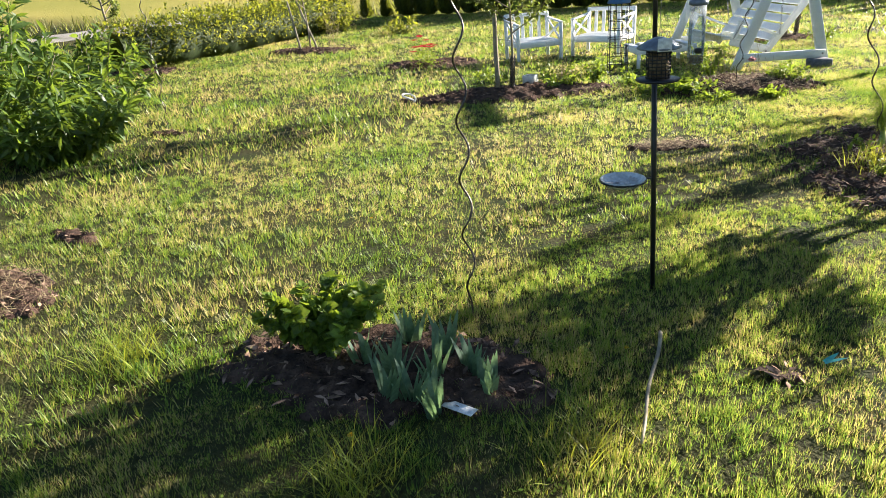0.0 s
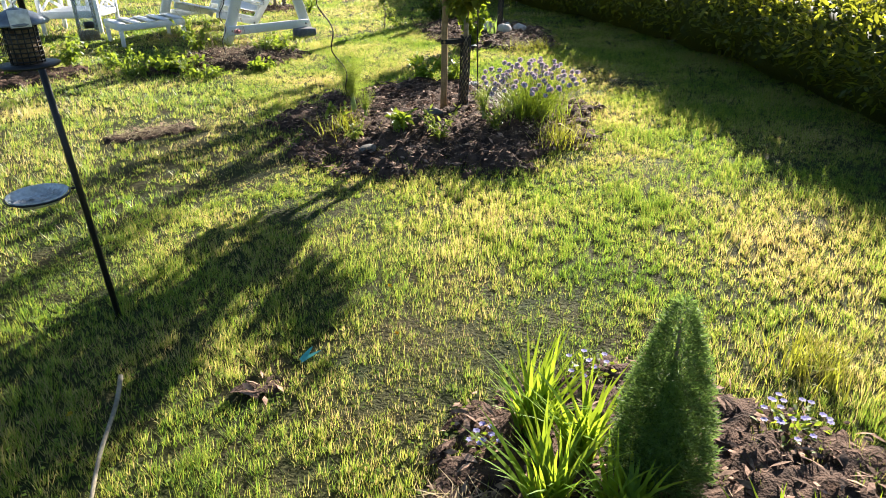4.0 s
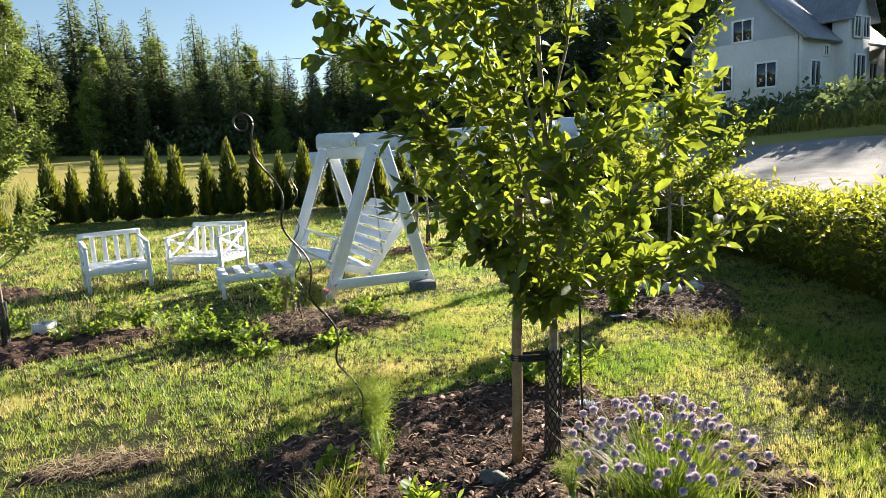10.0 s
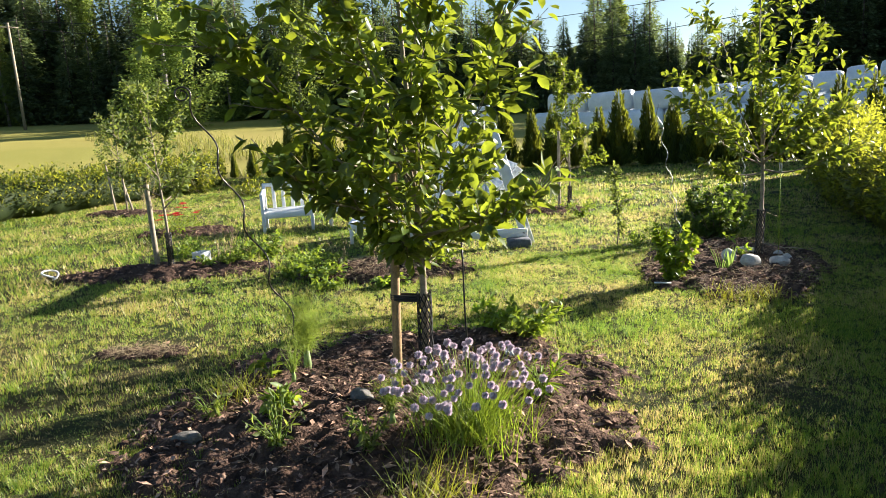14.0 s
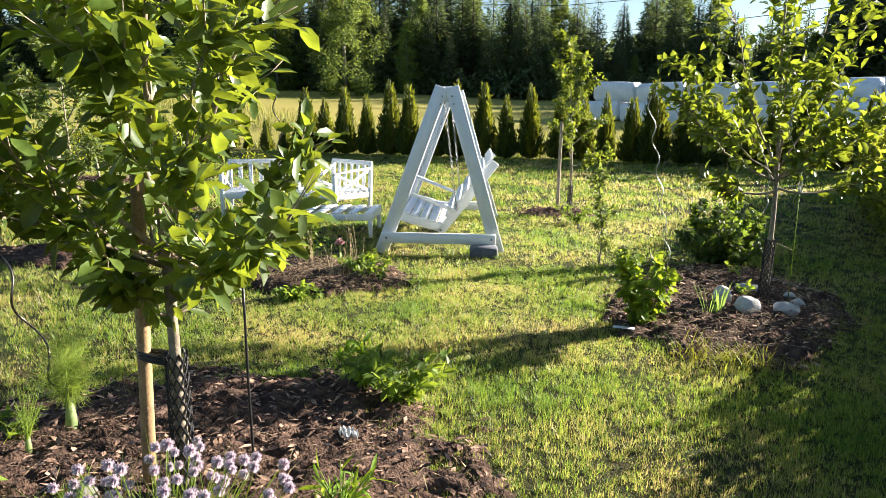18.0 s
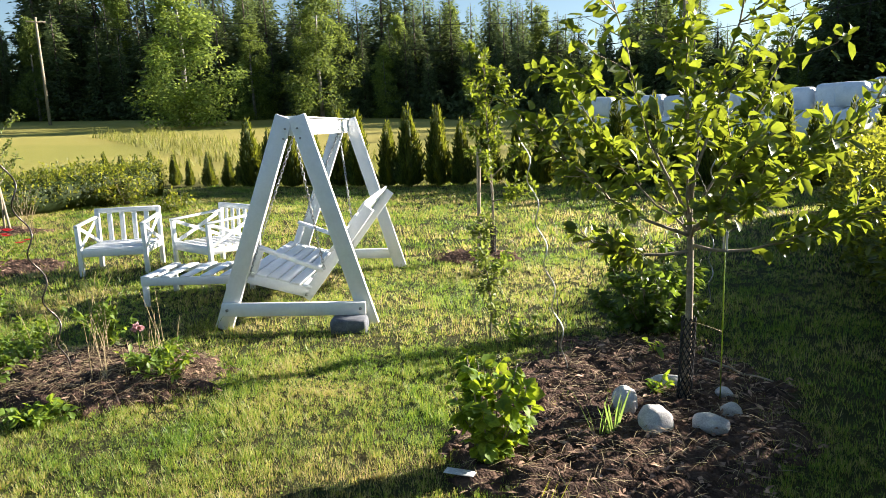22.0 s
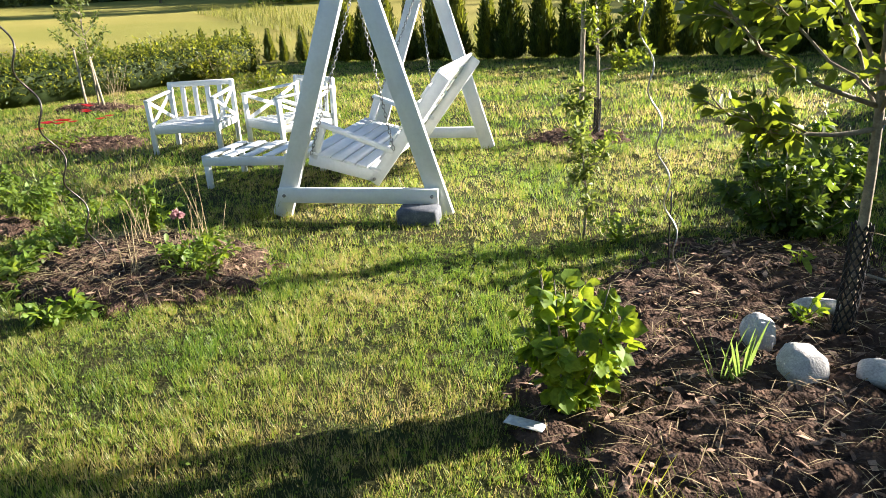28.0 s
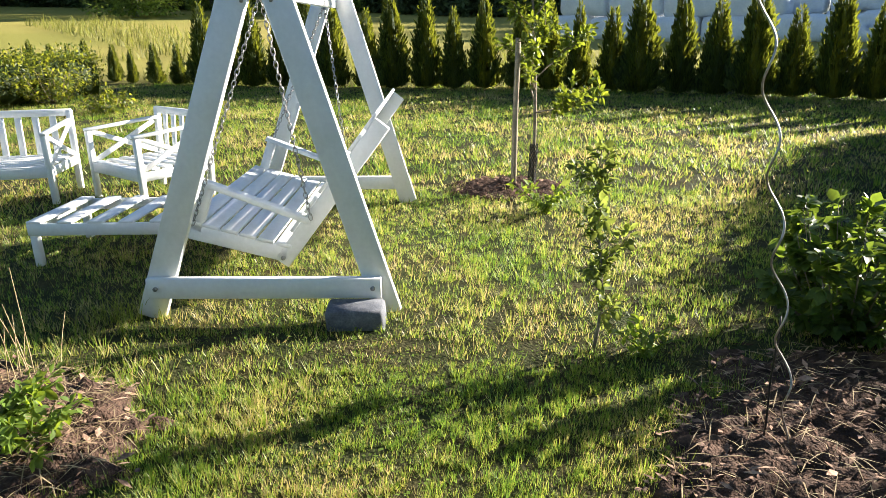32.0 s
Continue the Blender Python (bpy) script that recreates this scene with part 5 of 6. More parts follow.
# grass tufts along bed edges and hedge feet
for x, y, h, n, lab in ((-0.51, 5.12, 0.22, 160, "long grass tuft at the bed edge"), (1.20, 5.16, 0.26, 190, "long arching grass tuft at the bed edge"), (-3.48, 9.11, 0.2, 130, "long grass tuft at the swing foot"),
                        (2.18, 2.41, 0.22, 170, "long grass tuft in the lawn"), (-0.81, 0.34, 0.24, 200, "long grass tuft at the iris bed"), (-2.44, 0.10, 0.22, 190, "long grass tuft at the iris bed"),
                        (-0.31, 1.01, 0.22, 160, "long grass tuft at the iris bed"), (0.89, 9.19, 0.16, 150, "grass tuft at the bark bed"), (0.63, 9.09, 0.15, 150, "grass tuft at the bark bed")):
    g = Geo()
    blades(g, np.stack([RNG.normal(0, 0.09, n), RNG.normal(0, 0.09, n), np.full(n, -0.01)], 1), rnd(0, 6.28, n), rnd(0.05, 0.7, n), h * rnd(0.5, 1.1, n), rnd(0.003, 0.006, n), rnd(0.1, 0.7, n)[:, None], 3)
    thing("grass_tuft", (x, y, float(surface(x, y))), lab, "grass", kind="stuff", g=g, mat=M_GRASS)


# chives in flower
chives = thing("chives_plant", (0.94, 5.66, float(surface(0.94, 5.66)) - 0.02), "flowering chives with pale purple heads in the tree bed", "plant")
n = 700
g = Geo()
blades(g, np.stack([RNG.normal(0, 0.12, n), RNG.normal(0, 0.12, n), np.zeros(n)], 1), rnd(0, 6.28, n), rnd(0.05, 0.9, n), rnd(0.22, 0.42, n), rnd(0.004, 0.006, n), rnd(0.05, 0.5, n)[:, None], 4)
part("leaf_clump", g, M_HERB, chives)
nf = 115
ang, rr = rnd(0, 6.28, nf), np.sqrt(rnd(0.02, 1, nf))
hh = rnd(0.34, 0.50, nf) * (1.06 - 0.30 * rr)
tops = np.stack([np.cos(ang) * rr * 0.42, np.sin(ang) * rr * 0.42, hh], 1)
for t in tops:
    g = Geo()
    s = np.linspace(0, 1, 5)[:, None]
    tube(g, np.concatenate([t[None, :2] * (0.25 + 0.75 * s ** 1.3), t[2] * s], 1), 0.0018, 3, False)
    part("flower_stem", g, M_FENNEL, chives)
head = Geo()
d = ball_dirs(90)
flakes(head, d * 0.004, d, np.cross(d, (0.3, 0.5, 0.8)), 0.0145, 0.0065)
flakes(head, d * 0.003, d[::-1], np.cross(d[::-1], (0.8, 0.1, 0.3)), 0.0145, 0.007)
head_mesh = head.mesh("flower_head", M_CHIVE)
for t in tops:
    f = part("flower_head", head_mesh, None, chives, "pale purple round flower head")
    f.matrix_world = Matrix.Translation(chives.matrix_world.translation + Vector(t)) @ Matrix.Scale(rnd(0.95, 1.35), 4)

# fennel beside the spiral stake
for (x, y), h, n, lab in (((-0.58, 5.66), 0.56, 5200, "feathery yellow-green fennel with a thick pale stalk in the tree bed"), ((0.57, 5.46), 0.36, 1500, "small feathery fennel in the tree bed"), ((-0.42, 5.46), 0.30, 900, "small feathery fennel in the tree bed")):
    ob = thing("fennel_plant", (x, y, float(surface(x, y)) - 0.01), lab, "plant")
    g = Geo()
    tube(g, [(0, 0, 0), (0.004, 0, 0.10 * h), (0.0, 0.004, 0.34 * h)], [0.036 * h, 0.05 * h, 0.026 * h], 9)
    part("stalk", g, M_FENNELSTALK, ob, "pale green swollen stalk", True)
    P = []
    for i in range(16):
        g = Geo()
        a = rnd(0, 6.28)
        s = np.linspace(0, 1, 6)
        r = rnd(0.04, 0.34) * h
        top = h * rnd(0.62, 1.0)
        p = np.stack([np.cos(a) * r * s ** 1.6, np.sin(a) * r * s ** 1.6, 0.12 * h + (top - 0.12 * h) * s], 1)
        tube(g, p, np.linspace(0.0045, 0.0008, 6), 4)
        P.append(p)
        part("stem", g, M_FENNEL, ob)
    P = np.array(P)
    k, u = RNG.integers(0, 16, n), rnd(0.34, 1, n)
    i0 = np.minimum((u * 5).astype(int), 4)
    f = (u * 5 - i0)[:, None]
    base = P[k, i0] * (1 - f) + P[k, i0 + 1] * f
    out = unit(RNG.normal(0, 1, (n, 3)) + np.array((0, 0, 0.3)))
    base = base + out * rnd(0.0, 0.06, n)[:, None] * h
    g = Geo()
    flakes(g, base, out, RNG.normal(0, 1, (n, 3)), rnd(0.03, 0.13, n) * h, 0.0017, 0.1)
    part("foliage", g, M_FENNEL, ob)

# dwarf spruce
con = thing("dwarf_spruce", Matrix.Translation((1.51, 1.66, float(surface(1.51, 1.66)) - 0.02)) @ Matrix.Scale(1.06, 4), "dense conical dwarf spruce in a soil bed", "conifer")
g = Geo()
tube(g, [(0, 0, 0), (0, 0, 0.58)], [0.014, 0.003], 6)
part("trunk", g, M_BARK, con)
n = 34000
z = 0.04 + 0.60 * (1 - rnd(0, 1, n) ** 0.62)
a = rnd(0, 6.28, n)
prof = np.clip(1 - (z / 0.645) ** 1.25, 0, 1) ** 0.62 * np.clip(0.55 + z * 4.5, 0, 1)
tuft = 0.90 + 0.10 * np.sin(a * 9 + z * 41) * np.sin(z * 57 + a * 5) + 0.05 * np.sin(a * 23 - z * 90)
R = 0.175 * prof * tuft * rnd(0.02, 1.0, n) ** 0.33
base = np.stack([R * np.cos(a), R * np.sin(a), z + 0.012 * np.sin(a * 7 + z * 60)], 1)
out = np.stack([np.cos(a), np.sin(a), rnd(0.2, 1.1, n)], 1) + RNG.normal(0, 0.55, (n, 3))
g = Geo()
flakes(g, base, out, RNG.normal(0, 1, (n, 3)), rnd(0.010, 0.024, n), rnd(0.0022, 0.0042, n))
part("foliage", g, M_CONIFER, con)
g = Geo()
lathe(g, [(0.0, 0.05), (0.06, 0.07), (0.08, 0.15), (0.06, 0.26), (0.035, 0.36), (0.012, 0.45), (0.0, 0.47)], 12)
part("foliage_core", g, M_CONIFER, con)


# violas, roses, peonies, dandelions
def flower_patch(name, place, r, h, n_leaf, n_flower, size, mat, label, leaf=0.03):
    ob = thing(name, (place[0], place[1], float(surface(*place))), label, "flowers")
    g = Geo()
    q = ball_dirs(n_leaf, 0.0)
    rad = rnd(0.2, 1, n_leaf)[:, None]
    leaves(g, q * rad * np.array((r, r, h)), unit(q + RNG.normal(0, 0.6, (n_leaf, 3))), RNG.normal(0, 0.5, (n_leaf, 3)) + np.array((0, 0, 1)), leaf, leaf * 0.5)
    part("foliage", g, M_HERB, ob)
    for i in range(n_flower):
        a, q = rnd(0, 6.28), rnd(0, 1) ** 0.5
        c = np.array((math.cos(a) * q * r, math.sin(a) * q * r, h * (1.15 - 0.5 * q * q) + rnd(-0.01, 0.02)))
        k = 6
        al = np.arange(k) * 2 * np.pi / k + rnd(0, 1)
        g = Geo()
        leaves(g, np.tile(c, (k, 1)), np.stack([np.cos(al), np.sin(al), np.full(k, 0.5)], 1), np.tile((0, 0, 1.0), (k, 1)), size, size * 0.9, 0.3, 0.15)
        part("flower", g, mat, ob)
    return ob


flower_patch("viola_plant", (1.99, 1.98), 0.13, 0.10, 120, 22, 0.013, M_PURPLE, "blue-purple violas in the soil bed")
flower_patch("viola_plant", (0.97, 1.73), 0.06, 0.09, 50, 8, 0.013, M_PURPLE, "blue violas beside the daylilies")
flower_patch("viola_plant", (1.33, 2.22), 0.10, 0.09, 90, 8, 0.013, M_PURPLE, "pale violas behind the dwarf spruce")
flower_patch("rose_bush", (-8.48, 7.93), 0.30, 0.30, 220, 10, 0.075, M_RED, "low rose bush with red flowers", 0.05)
flower_patch("rose_bush", (-9.00, 8.32), 0.25, 0.38, 180, 6, 0.075, M_RED, "low rose bush with red flowers", 0.05)
peo = thing("peony_flower", (-2.85, 8.42, float(surface(-2.85, 8.42))), "faded pink peony bloom on a short stem", "flower")
g = Geo()
tube(g, [(0, 0, 0), (0.01, 0, 0.2)], 0.004, 5)
part("stem", g, M_HERB, peo)
g = Geo()
k = 46
q = ball_dirs(k, -0.2)
leaves(g, np.tile((0.01, 0, 0.215), (k, 1)) + q * 0.012, q, RNG.normal(0, 1, (k, 3)), rnd(0.025, 0.045, k), 0.03, 0.4, 0.4)
part("bloom", g, M_PINK, peo, "faded pink bloom")
for i, (x, y) in enumerate(((-1.96, 0.14), (-0.99, 0.45), (0.53, 2.34), (0.41, 2.73), (0.56, 8.85), (-0.06, 0.58), (-0.51, 1.68), (2.56, 2.18), (-3.38, 1.97), (-4.12, 2.42), (-2.89, 2.10))):
    ob = thing("dandelion", (x, y, float(surface(x, y))), "yellow dandelion flower in the lawn", "flower", "dandelions")
    g = Geo()
    tube(g, [(0, 0, 0), (0.005, 0.003, 0.07)], 0.0015, 4)
    part("stem", g, M_HERB, ob)
    g = Geo()
    k = 24
    q = ball_dirs(k, 0.1)
    flakes(g, np.tile((0.005, 0.003, 0.07), (k, 1)), q, RNG.normal(0, 1, (k, 3)), 0.014, 0.006)
    part("bloom", g, M_YELLOW, ob)

# dry stalks in the peony bed
for x, y, n, h in ((-3.18, 8.20, 16, 0.55), (-2.85, 8.54, 9, 0.45), (-3.51, 7.94, 10, 0.4), (-2.44, 8.15, 8, 0.3), (-4.91, 7.15, 20, 0.6), (-12.77, 8.99, 24, 0.8)):
    ob = thing("dry_plant", (x, y, float(surface(x, y)) - 0.01), "tuft of dry straw-coloured stalks in the bed", "plant")
    for i in range(n):
        g = Geo()
        a, s = rnd(0, 6.28), np.linspace(0, 1, 5)
        L, r = h * rnd(0.4, 1.15), rnd(0.05, 0.5)
        b = RNG.normal(0, 0.06, 2)
        tube(g, np.stack([b[0] + math.cos(a) * r * s ** 1.5 * L, b[1] + math.sin(a) * r * s ** 1.5 * L, s * L], 1), np.linspace(0.0026, 0.0012, 5), 4, False)
        part("stalk", g, M_DRY, ob)


# ---- stones, labels and odds and ends ----
M_DARKSTONE = material("dark_stone", (0.17, 0.16, 0.145), 0.85, second=(0.10, 0.095, 0.085), scale=14, fine=90, bump=0.4)


def stone(place, size, turn, label, mat=M_STONE):
    n = 22
    u = np.linspace(0, np.pi, 13)
    w = np.linspace(0, 2 * np.pi, n, endpoint=False)
    U, Wv = np.meshgrid(u, w, indexing="ij")
    p = np.stack([np.sin(U) * np.cos(Wv), np.sin(U) * np.sin(Wv), np.cos(U)], -1).reshape(-1, 3)
    k = place[0] * 7 + place[1] * 3
    p = p * (1 + 0.13 * wobble(p[:, 0:1] * 1.6 + k, p[:, 1:2] * 1.6 + p[:, 2:3], 1.0, k) + 0.03 * wobble(p[:, 0:1] * 5, p[:, 1:2] * 5 + p[:, 2:3] * 4, 1.0, k))
    cut = ball_dirs(9)
    for c in cut:
        over = np.clip(p @ c - 0.74, 0, None)
        p = p - np.outer(over * 0.9, c)
    p = np.sign(p) * np.abs(p) ** 0.88 * np.array(size)
    I = np.arange(13 * n).reshape(13, n)
    J = np.roll(I, -1, 1)
    t = np.concatenate([np.stack([I[:-1], I[1:], J[1:]], -1).reshape(-1, 3), np.stack([I[:-1], J[1:], J[:-1]], -1).reshape(-1, 3)])
    g = Geo()
    g.add(p, t)
    thing("stone", (place[0], place[1], float(surface(*place)) + size[2] * 0.55), label, "stone", "stones round the apple tree", g=g, mat=mat, smooth=True, turn=turn)


stone((0.12, 10.21), (0.085, 0.075, 0.085), 20, "pale rounded stone in the bark bed")
stone((0.37, 10.13), (0.105, 0.085, 0.080), -30, "large pale angular stone in the bark bed")
stone((0.58, 10.32), (0.095, 0.080, 0.055), 40, "grey rounded stone in the bark bed")
stone((0.54, 10.58), (0.060, 0.050, 0.045), 10, "small bluish grey stone in the bark bed")
stone((0.09, 10.68), (0.120, 0.060, 0.050), 50, "flat pale stone behind the apple trunk")
stone((0.37, 10.81), (0.055, 0.045, 0.035), 0, "small pale stone behind the apple trunk")
stone((0.15, 5.57), (0.08, 0.06, 0.04), 0, "flat grey stone in the tree bed", M_DARKSTONE)
stone((-0.20, 4.68), (0.09, 0.05, 0.04), 60, "flat grey stone at the edge of the tree bed", M_DARKSTONE)

for x, y, turn, lab in ((0.02, 9.09, 30, "white plastic plant label lying on bark"), (-0.81, 0.89, 10, "white plastic plant label lying in the iris bed")):
    g = Geo()
    box(g, (0, 0, 0), (0.15, 0.055, 0.003), None, 0.001)
    g.v[0][:, 2] += 0.006 * np.abs(g.v[0][:, 0] / 0.065) ** 2
    thing("plant_label", (x, y, float(surface(x, y)) + 0.022), lab, "plant label", g=g, mat=M_PLASTIC, turn=turn)

g = Geo()
s = np.linspace(0, 1, 9)
blades(g, np.array([(0.0, 0, 0)]), np.array([0.3]), 1.8, 0.045, 0.03, 0.1, 5)
blades(g, np.array([(0.0, 0, 0.0)]), np.array([1.0]), 1.5, 0.04, 0.03, 0.1, 5)
thing("plastic_scrap", (0.19, 2.14, 0.045), "turquoise plastic scrap in the grass", "litter", g=g, mat=M_TURQ)

def fallen_stick(a, b, r, label):
    s = np.linspace(0, 1, 14)[:, None]
    a, b = np.array(a, float), np.array(b, float)
    p = a * (1 - s) + b * s
    p[:, :2] += 0.006 * np.sin(s * np.array((9.0, 7.0)))
    z = surface(p[:, 0], p[:, 1]) + 0.035
    g = Geo()
    tube(g, np.concatenate([p[:, :2], z[:, None]], 1), np.linspace(r, r * 0.6, 14), 6)
    thing("stick", (0, 0, 0), label, "stick", g=g, mat=M_POST)


fallen_stick((-0.49, 1.96), (-0.13, 1.17), 0.010, "weathered grey stick lying in the grass")
fallen_stick((-0.03, 11.24), (0.47, 11.18), 0.008, "pale bamboo cane lying in the bark bed")

pot = thing("plastic_pot", (-5.36, 7.02, float(surface(-5.36, 7.02))), "pale grey square plastic pot beside the long bed", "pot", turn=20)
g = Geo()
for i in range(4):
    a = i * math.pi / 2
    ax = np.array((math.cos(a), math.sin(a), 0))
    ay = np.array((-math.sin(a), math.cos(a), 0))
    box(g, ax * 0.08 + np.array((0, 0, 0.075)), (0.012, 0.16, 0.15), (ax, ay, (0, 0, 1)), 0.003)
part("wall", g, M_FROST, pot)
g = Geo()
box(g, (0, 0, 0.11), (0.148, 0.148, 0.02), None, 0.004)
part("soil", g, M_SOIL, pot, "dark soil")

s = np.linspace(0, 1, 40)
g = Geo()
tube(g, np.stack([0.10 * np.cos(s * 7) * (1 - 0.4 * s), 0.09 * np.sin(s * 7), 0.03 + 0.10 * np.sin(s * 3.1)], 1), 0.012, 6)
thing("garden_hose", (-6.19, 5.44, float(surface(-6.19, 5.44))), "short curled cream plastic hose at the bed end", "hose", g=g, mat=M_PLASTIC, smooth=True)

wire = thing("wire_support", (0.41, 10.69, float(surface(0.41, 10.69))), "thin green wire plant support with white tag beside the apple tree", "plant support")
g = Geo()
tube(g, [(0, 0, 0), (0.005, 0, 0.5), (0.0, 0.01, 1.05)], 0.0035, 5)
part("rod", g, M_HERB, wire)
g = Geo()
box(g, (0, 0.01, 0.93), (0.03, 0.004, 0.11), None, 0.001)
part("tag", g, M_PLASTIC, wire, "white plastic tag")
g = Geo()
tube(g, [(0, 0, 0.42), (-0.06, -0.1, 0.47), (-0.09, -0.19, 0.5)], 0.0015, 4)
part("string", g, M_DRY, wire)

g = Geo()
cr = np.linspace(-1, 1, 11)
CX, CY = np.meshgrid(cr, cr)
film_v = np.stack([CX * 0.06 * (1 - 0.3 * CY * CY), CY * 0.03, 0.045 + 0.025 * np.sin(CX * 7 + CY * 3) * np.cos(CY * 6) + 0.012 * np.sin(CX * 15)], -1).reshape(-1, 3)
fi = np.arange(121).reshape(11, 11)
g.add(film_v, np.concatenate([np.stack([fi[:-1, :-1], fi[:-1, 1:], fi[1:, 1:]], -1).reshape(-1, 3), np.stack([fi[:-1, :-1], fi[1:, 1:], fi[1:, :-1]], -1).reshape(-1, 3)]))
thing("plastic_film", (0.34, 6.65, float(surface(0.34, 6.65))), "crumpled white plastic film in the tree bed", "litter", g=g, mat=M_PLASTIC)


# ---- hedges ----
def leaf_hedge(name, line, tall, width, n, leaf, label, mat=M_HEDGE):
    """tall: heights at the points of the line."""
    line = np.array(line, float)
    seg = np.linalg.norm(np.diff(line, axis=0), axis=1)
    total = seg.sum()
    k = np.concatenate([[0], np.cumsum(seg)]) / total
    def at(s):
        return np.interp(s, k, line[:, 0]), np.interp(s, k, line[:, 1])
    def high(s):
        return np.interp(s, k, tall)
    x0, y0 = line[0]
    z0 = float(gz(x0, y0))
    ob = thing(name, (x0, y0, z0), label, "hedge")
    # stems
    g = Geo()
    m = int(total * 9)
    for s in rnd(0, 1, m):
        x, y = at(s)
        a = rnd(0, 6.28)
        q = np.linspace(0, 1, 5)
        h = high(s) * rnd(0.6, 0.98)
        r = width * rnd(0.1, 0.45)
        bx, by = x + rnd(-0.15, 0.15) - x0, y + rnd(-0.15, 0.15) - y0
        tube(g, np.stack([bx + math.cos(a) * r * q, by + math.sin(a) * r * q, float(gz(x, y)) - z0 + h * q], 1), np.linspace(0.008, 0.002, 5), 4, False)
    tagged(part("stem_mass", g, M_BARK, ob), kind="stuff")
    # solid dark core added inside the leaves to keep sun from shining through
    k2 = 70
    ss = np.linspace(0.004, 0.996, k2)
    cx, cy = at(ss)
    aa = np.linspace(0, 2 * np.pi, 12, endpoint=False)
    S, A2 = np.meshgrid(np.arange(k2), aa, indexing="ij")
    bump = 1 + 0.16 * wobble(cx[S] * 2.3 + np.cos(A2) * 2, cy[S] * 2.3 + np.sin(A2) * 2, 1.0, 9) + RNG.normal(0, 0.05, S.shape)
    ring = np.stack([cx[S] - x0 + np.cos(A2) * width * 0.42 * bump, cy[S] - y0, gz(cx[S], cy[S]) - z0 + high(ss)[S] * (0.41 + 0.43 * np.sin(A2) * bump)], -1)
    I = np.arange(k2 * 12).reshape(k2, 12)
    J = np.roll(I, -1, 1)
    g = Geo()
    g.add(ring.reshape(-1, 3), np.concatenate([np.stack([I[:-1], I[1:], J[1:]], -1).reshape(-1, 3), np.stack([I[:-1], J[1:], J[:-1]], -1).reshape(-1, 3)]))
    part("foliage_core", g, M_THUJA, ob)
    s = rnd(0, 1, n)
    x, y = at(s)
    a = rnd(0, 6.28, n)
    q = rnd(0.35, 1, n) ** 0.45
    hgt = high(s) * (1 + 0.15 * wobble(x * 2.5, y * 2.5, 1.0, 3) + 0.09 * wobble(x * 9, y * 9, 1.0, 5))
    zc = hgt * 0.55
    px = x + np.cos(a) * q * width / 2 * (1 + 0.2 * wobble(x * 3, y * 3, 1, 6))
    py = y + np.cos(a) * q * width / 2 * 0.3 + rnd(-0.1, 0.1, n)
    pz = zc + np.sin(a) * q * hgt * 0.47 + rnd(-0.02, 0.05, n)
    spike = rnd(0, 1, n) < 0.05
    pz = np.where(spike, hgt * rnd(0.95, 1.18, n), pz)
    base = np.stack([px - x0, py - y0, gz(px, py) - z0 + pz], 1)
    out = unit(RNG.normal(0, 0.8, (n, 3)) + np.stack([np.cos(a), np.zeros(n), np.sin(a)], 1) * 0.7 + np.array((0, 0, 0.5)))
    g = Geo()
    leaves(g, base, out, RNG.normal(0, 0.6, (n, 3)) + np.array((0, 0, 1)), rnd(leaf * 0.6, leaf * 1.25, n), rnd(leaf * 0.35, leaf * 0.55, n), 0.25, 0.2)
    # loose shoots that stand up out of the top and the sides
    m = int(total * 26)
    s = rnd(0, 1, m)
    x, y = at(s)
    x = x + rnd(-0.45, 0.45, m) * width
    h0 = high(s) * (0.78 + 0.12 * wobble(x * 2.5, y * 2.5, 1.0, 3)) * (1 - 0.5 * ((x - at(s)[0]) / width) ** 2 * 2)
    L = rnd(0.12, 0.36, m) * high(s)
    tilt = RNG.normal(0, 0.28, (m, 2))
    j = 11
    u = np.tile(np.linspace(0.1, 1, j), m)
    r = lambda q: np.repeat(q, j)
    base = np.stack([r(x - x0) + r(tilt[:, 0] * L) * u, r(y - y0) + r(tilt[:, 1] * L) * u, r(gz(x, y) - z0 + h0) + r(L) * u], 1)
    turn = np.tile(np.arange(j) * 2.4, m) + r(rnd(0, 6.28, m))
    k = m * j
    leaves(g, base, np.stack([np.cos(turn), np.sin(turn), rnd(0.3, 1.1, k)], 1), np.stack([rnd(-.3, .3, k), rnd(-.3, .3, k), np.ones(k)], 1), leaf * (1.15 - 0.4 * u) * rnd(0.7, 1.1, k), leaf * 0.45 * rnd(0.8, 1.1, k), 0.2, 0.2)
    part("foliage", g, mat, ob)
    return ob


leaf_hedge("leaf_hedge", ((4.5, -1.0), (4.4, 3.0), (4.1, 5.5), (3.45, 8.0), (2.45, 10.5), (1.45, 12.3), (0.45, 13.8), (-0.45, 15.2), (-1.2, 17.6), (-1.9, 20.6)), (0.54, 0.56, 0.74, 0.94, 0.94, 0.85, 0.96, 1.18, 1.28, 1.3), 1.0, 36000, 0.082, "long trimmed leafy hedge along the gravel road")
leaf_hedge("leaf_hedge", ((-14.5, 4.7), (-15.1, 6.5), (-15.8, 8.6), (-16.6, 10.8), (-17.6, 12.9)), (0.98,) * 5, 1.2, 11000, 0.085, "low leafy hedge along the lane")
leafy_plant("green_bush", (-16.16, 11.70), 0.95, 0.75, 900, 0.11, "round bush before the thuja row", M_HEDGE, 30, "bush", 0.5, stem_mat=M_BARK, flare=0.5, low=0.05)
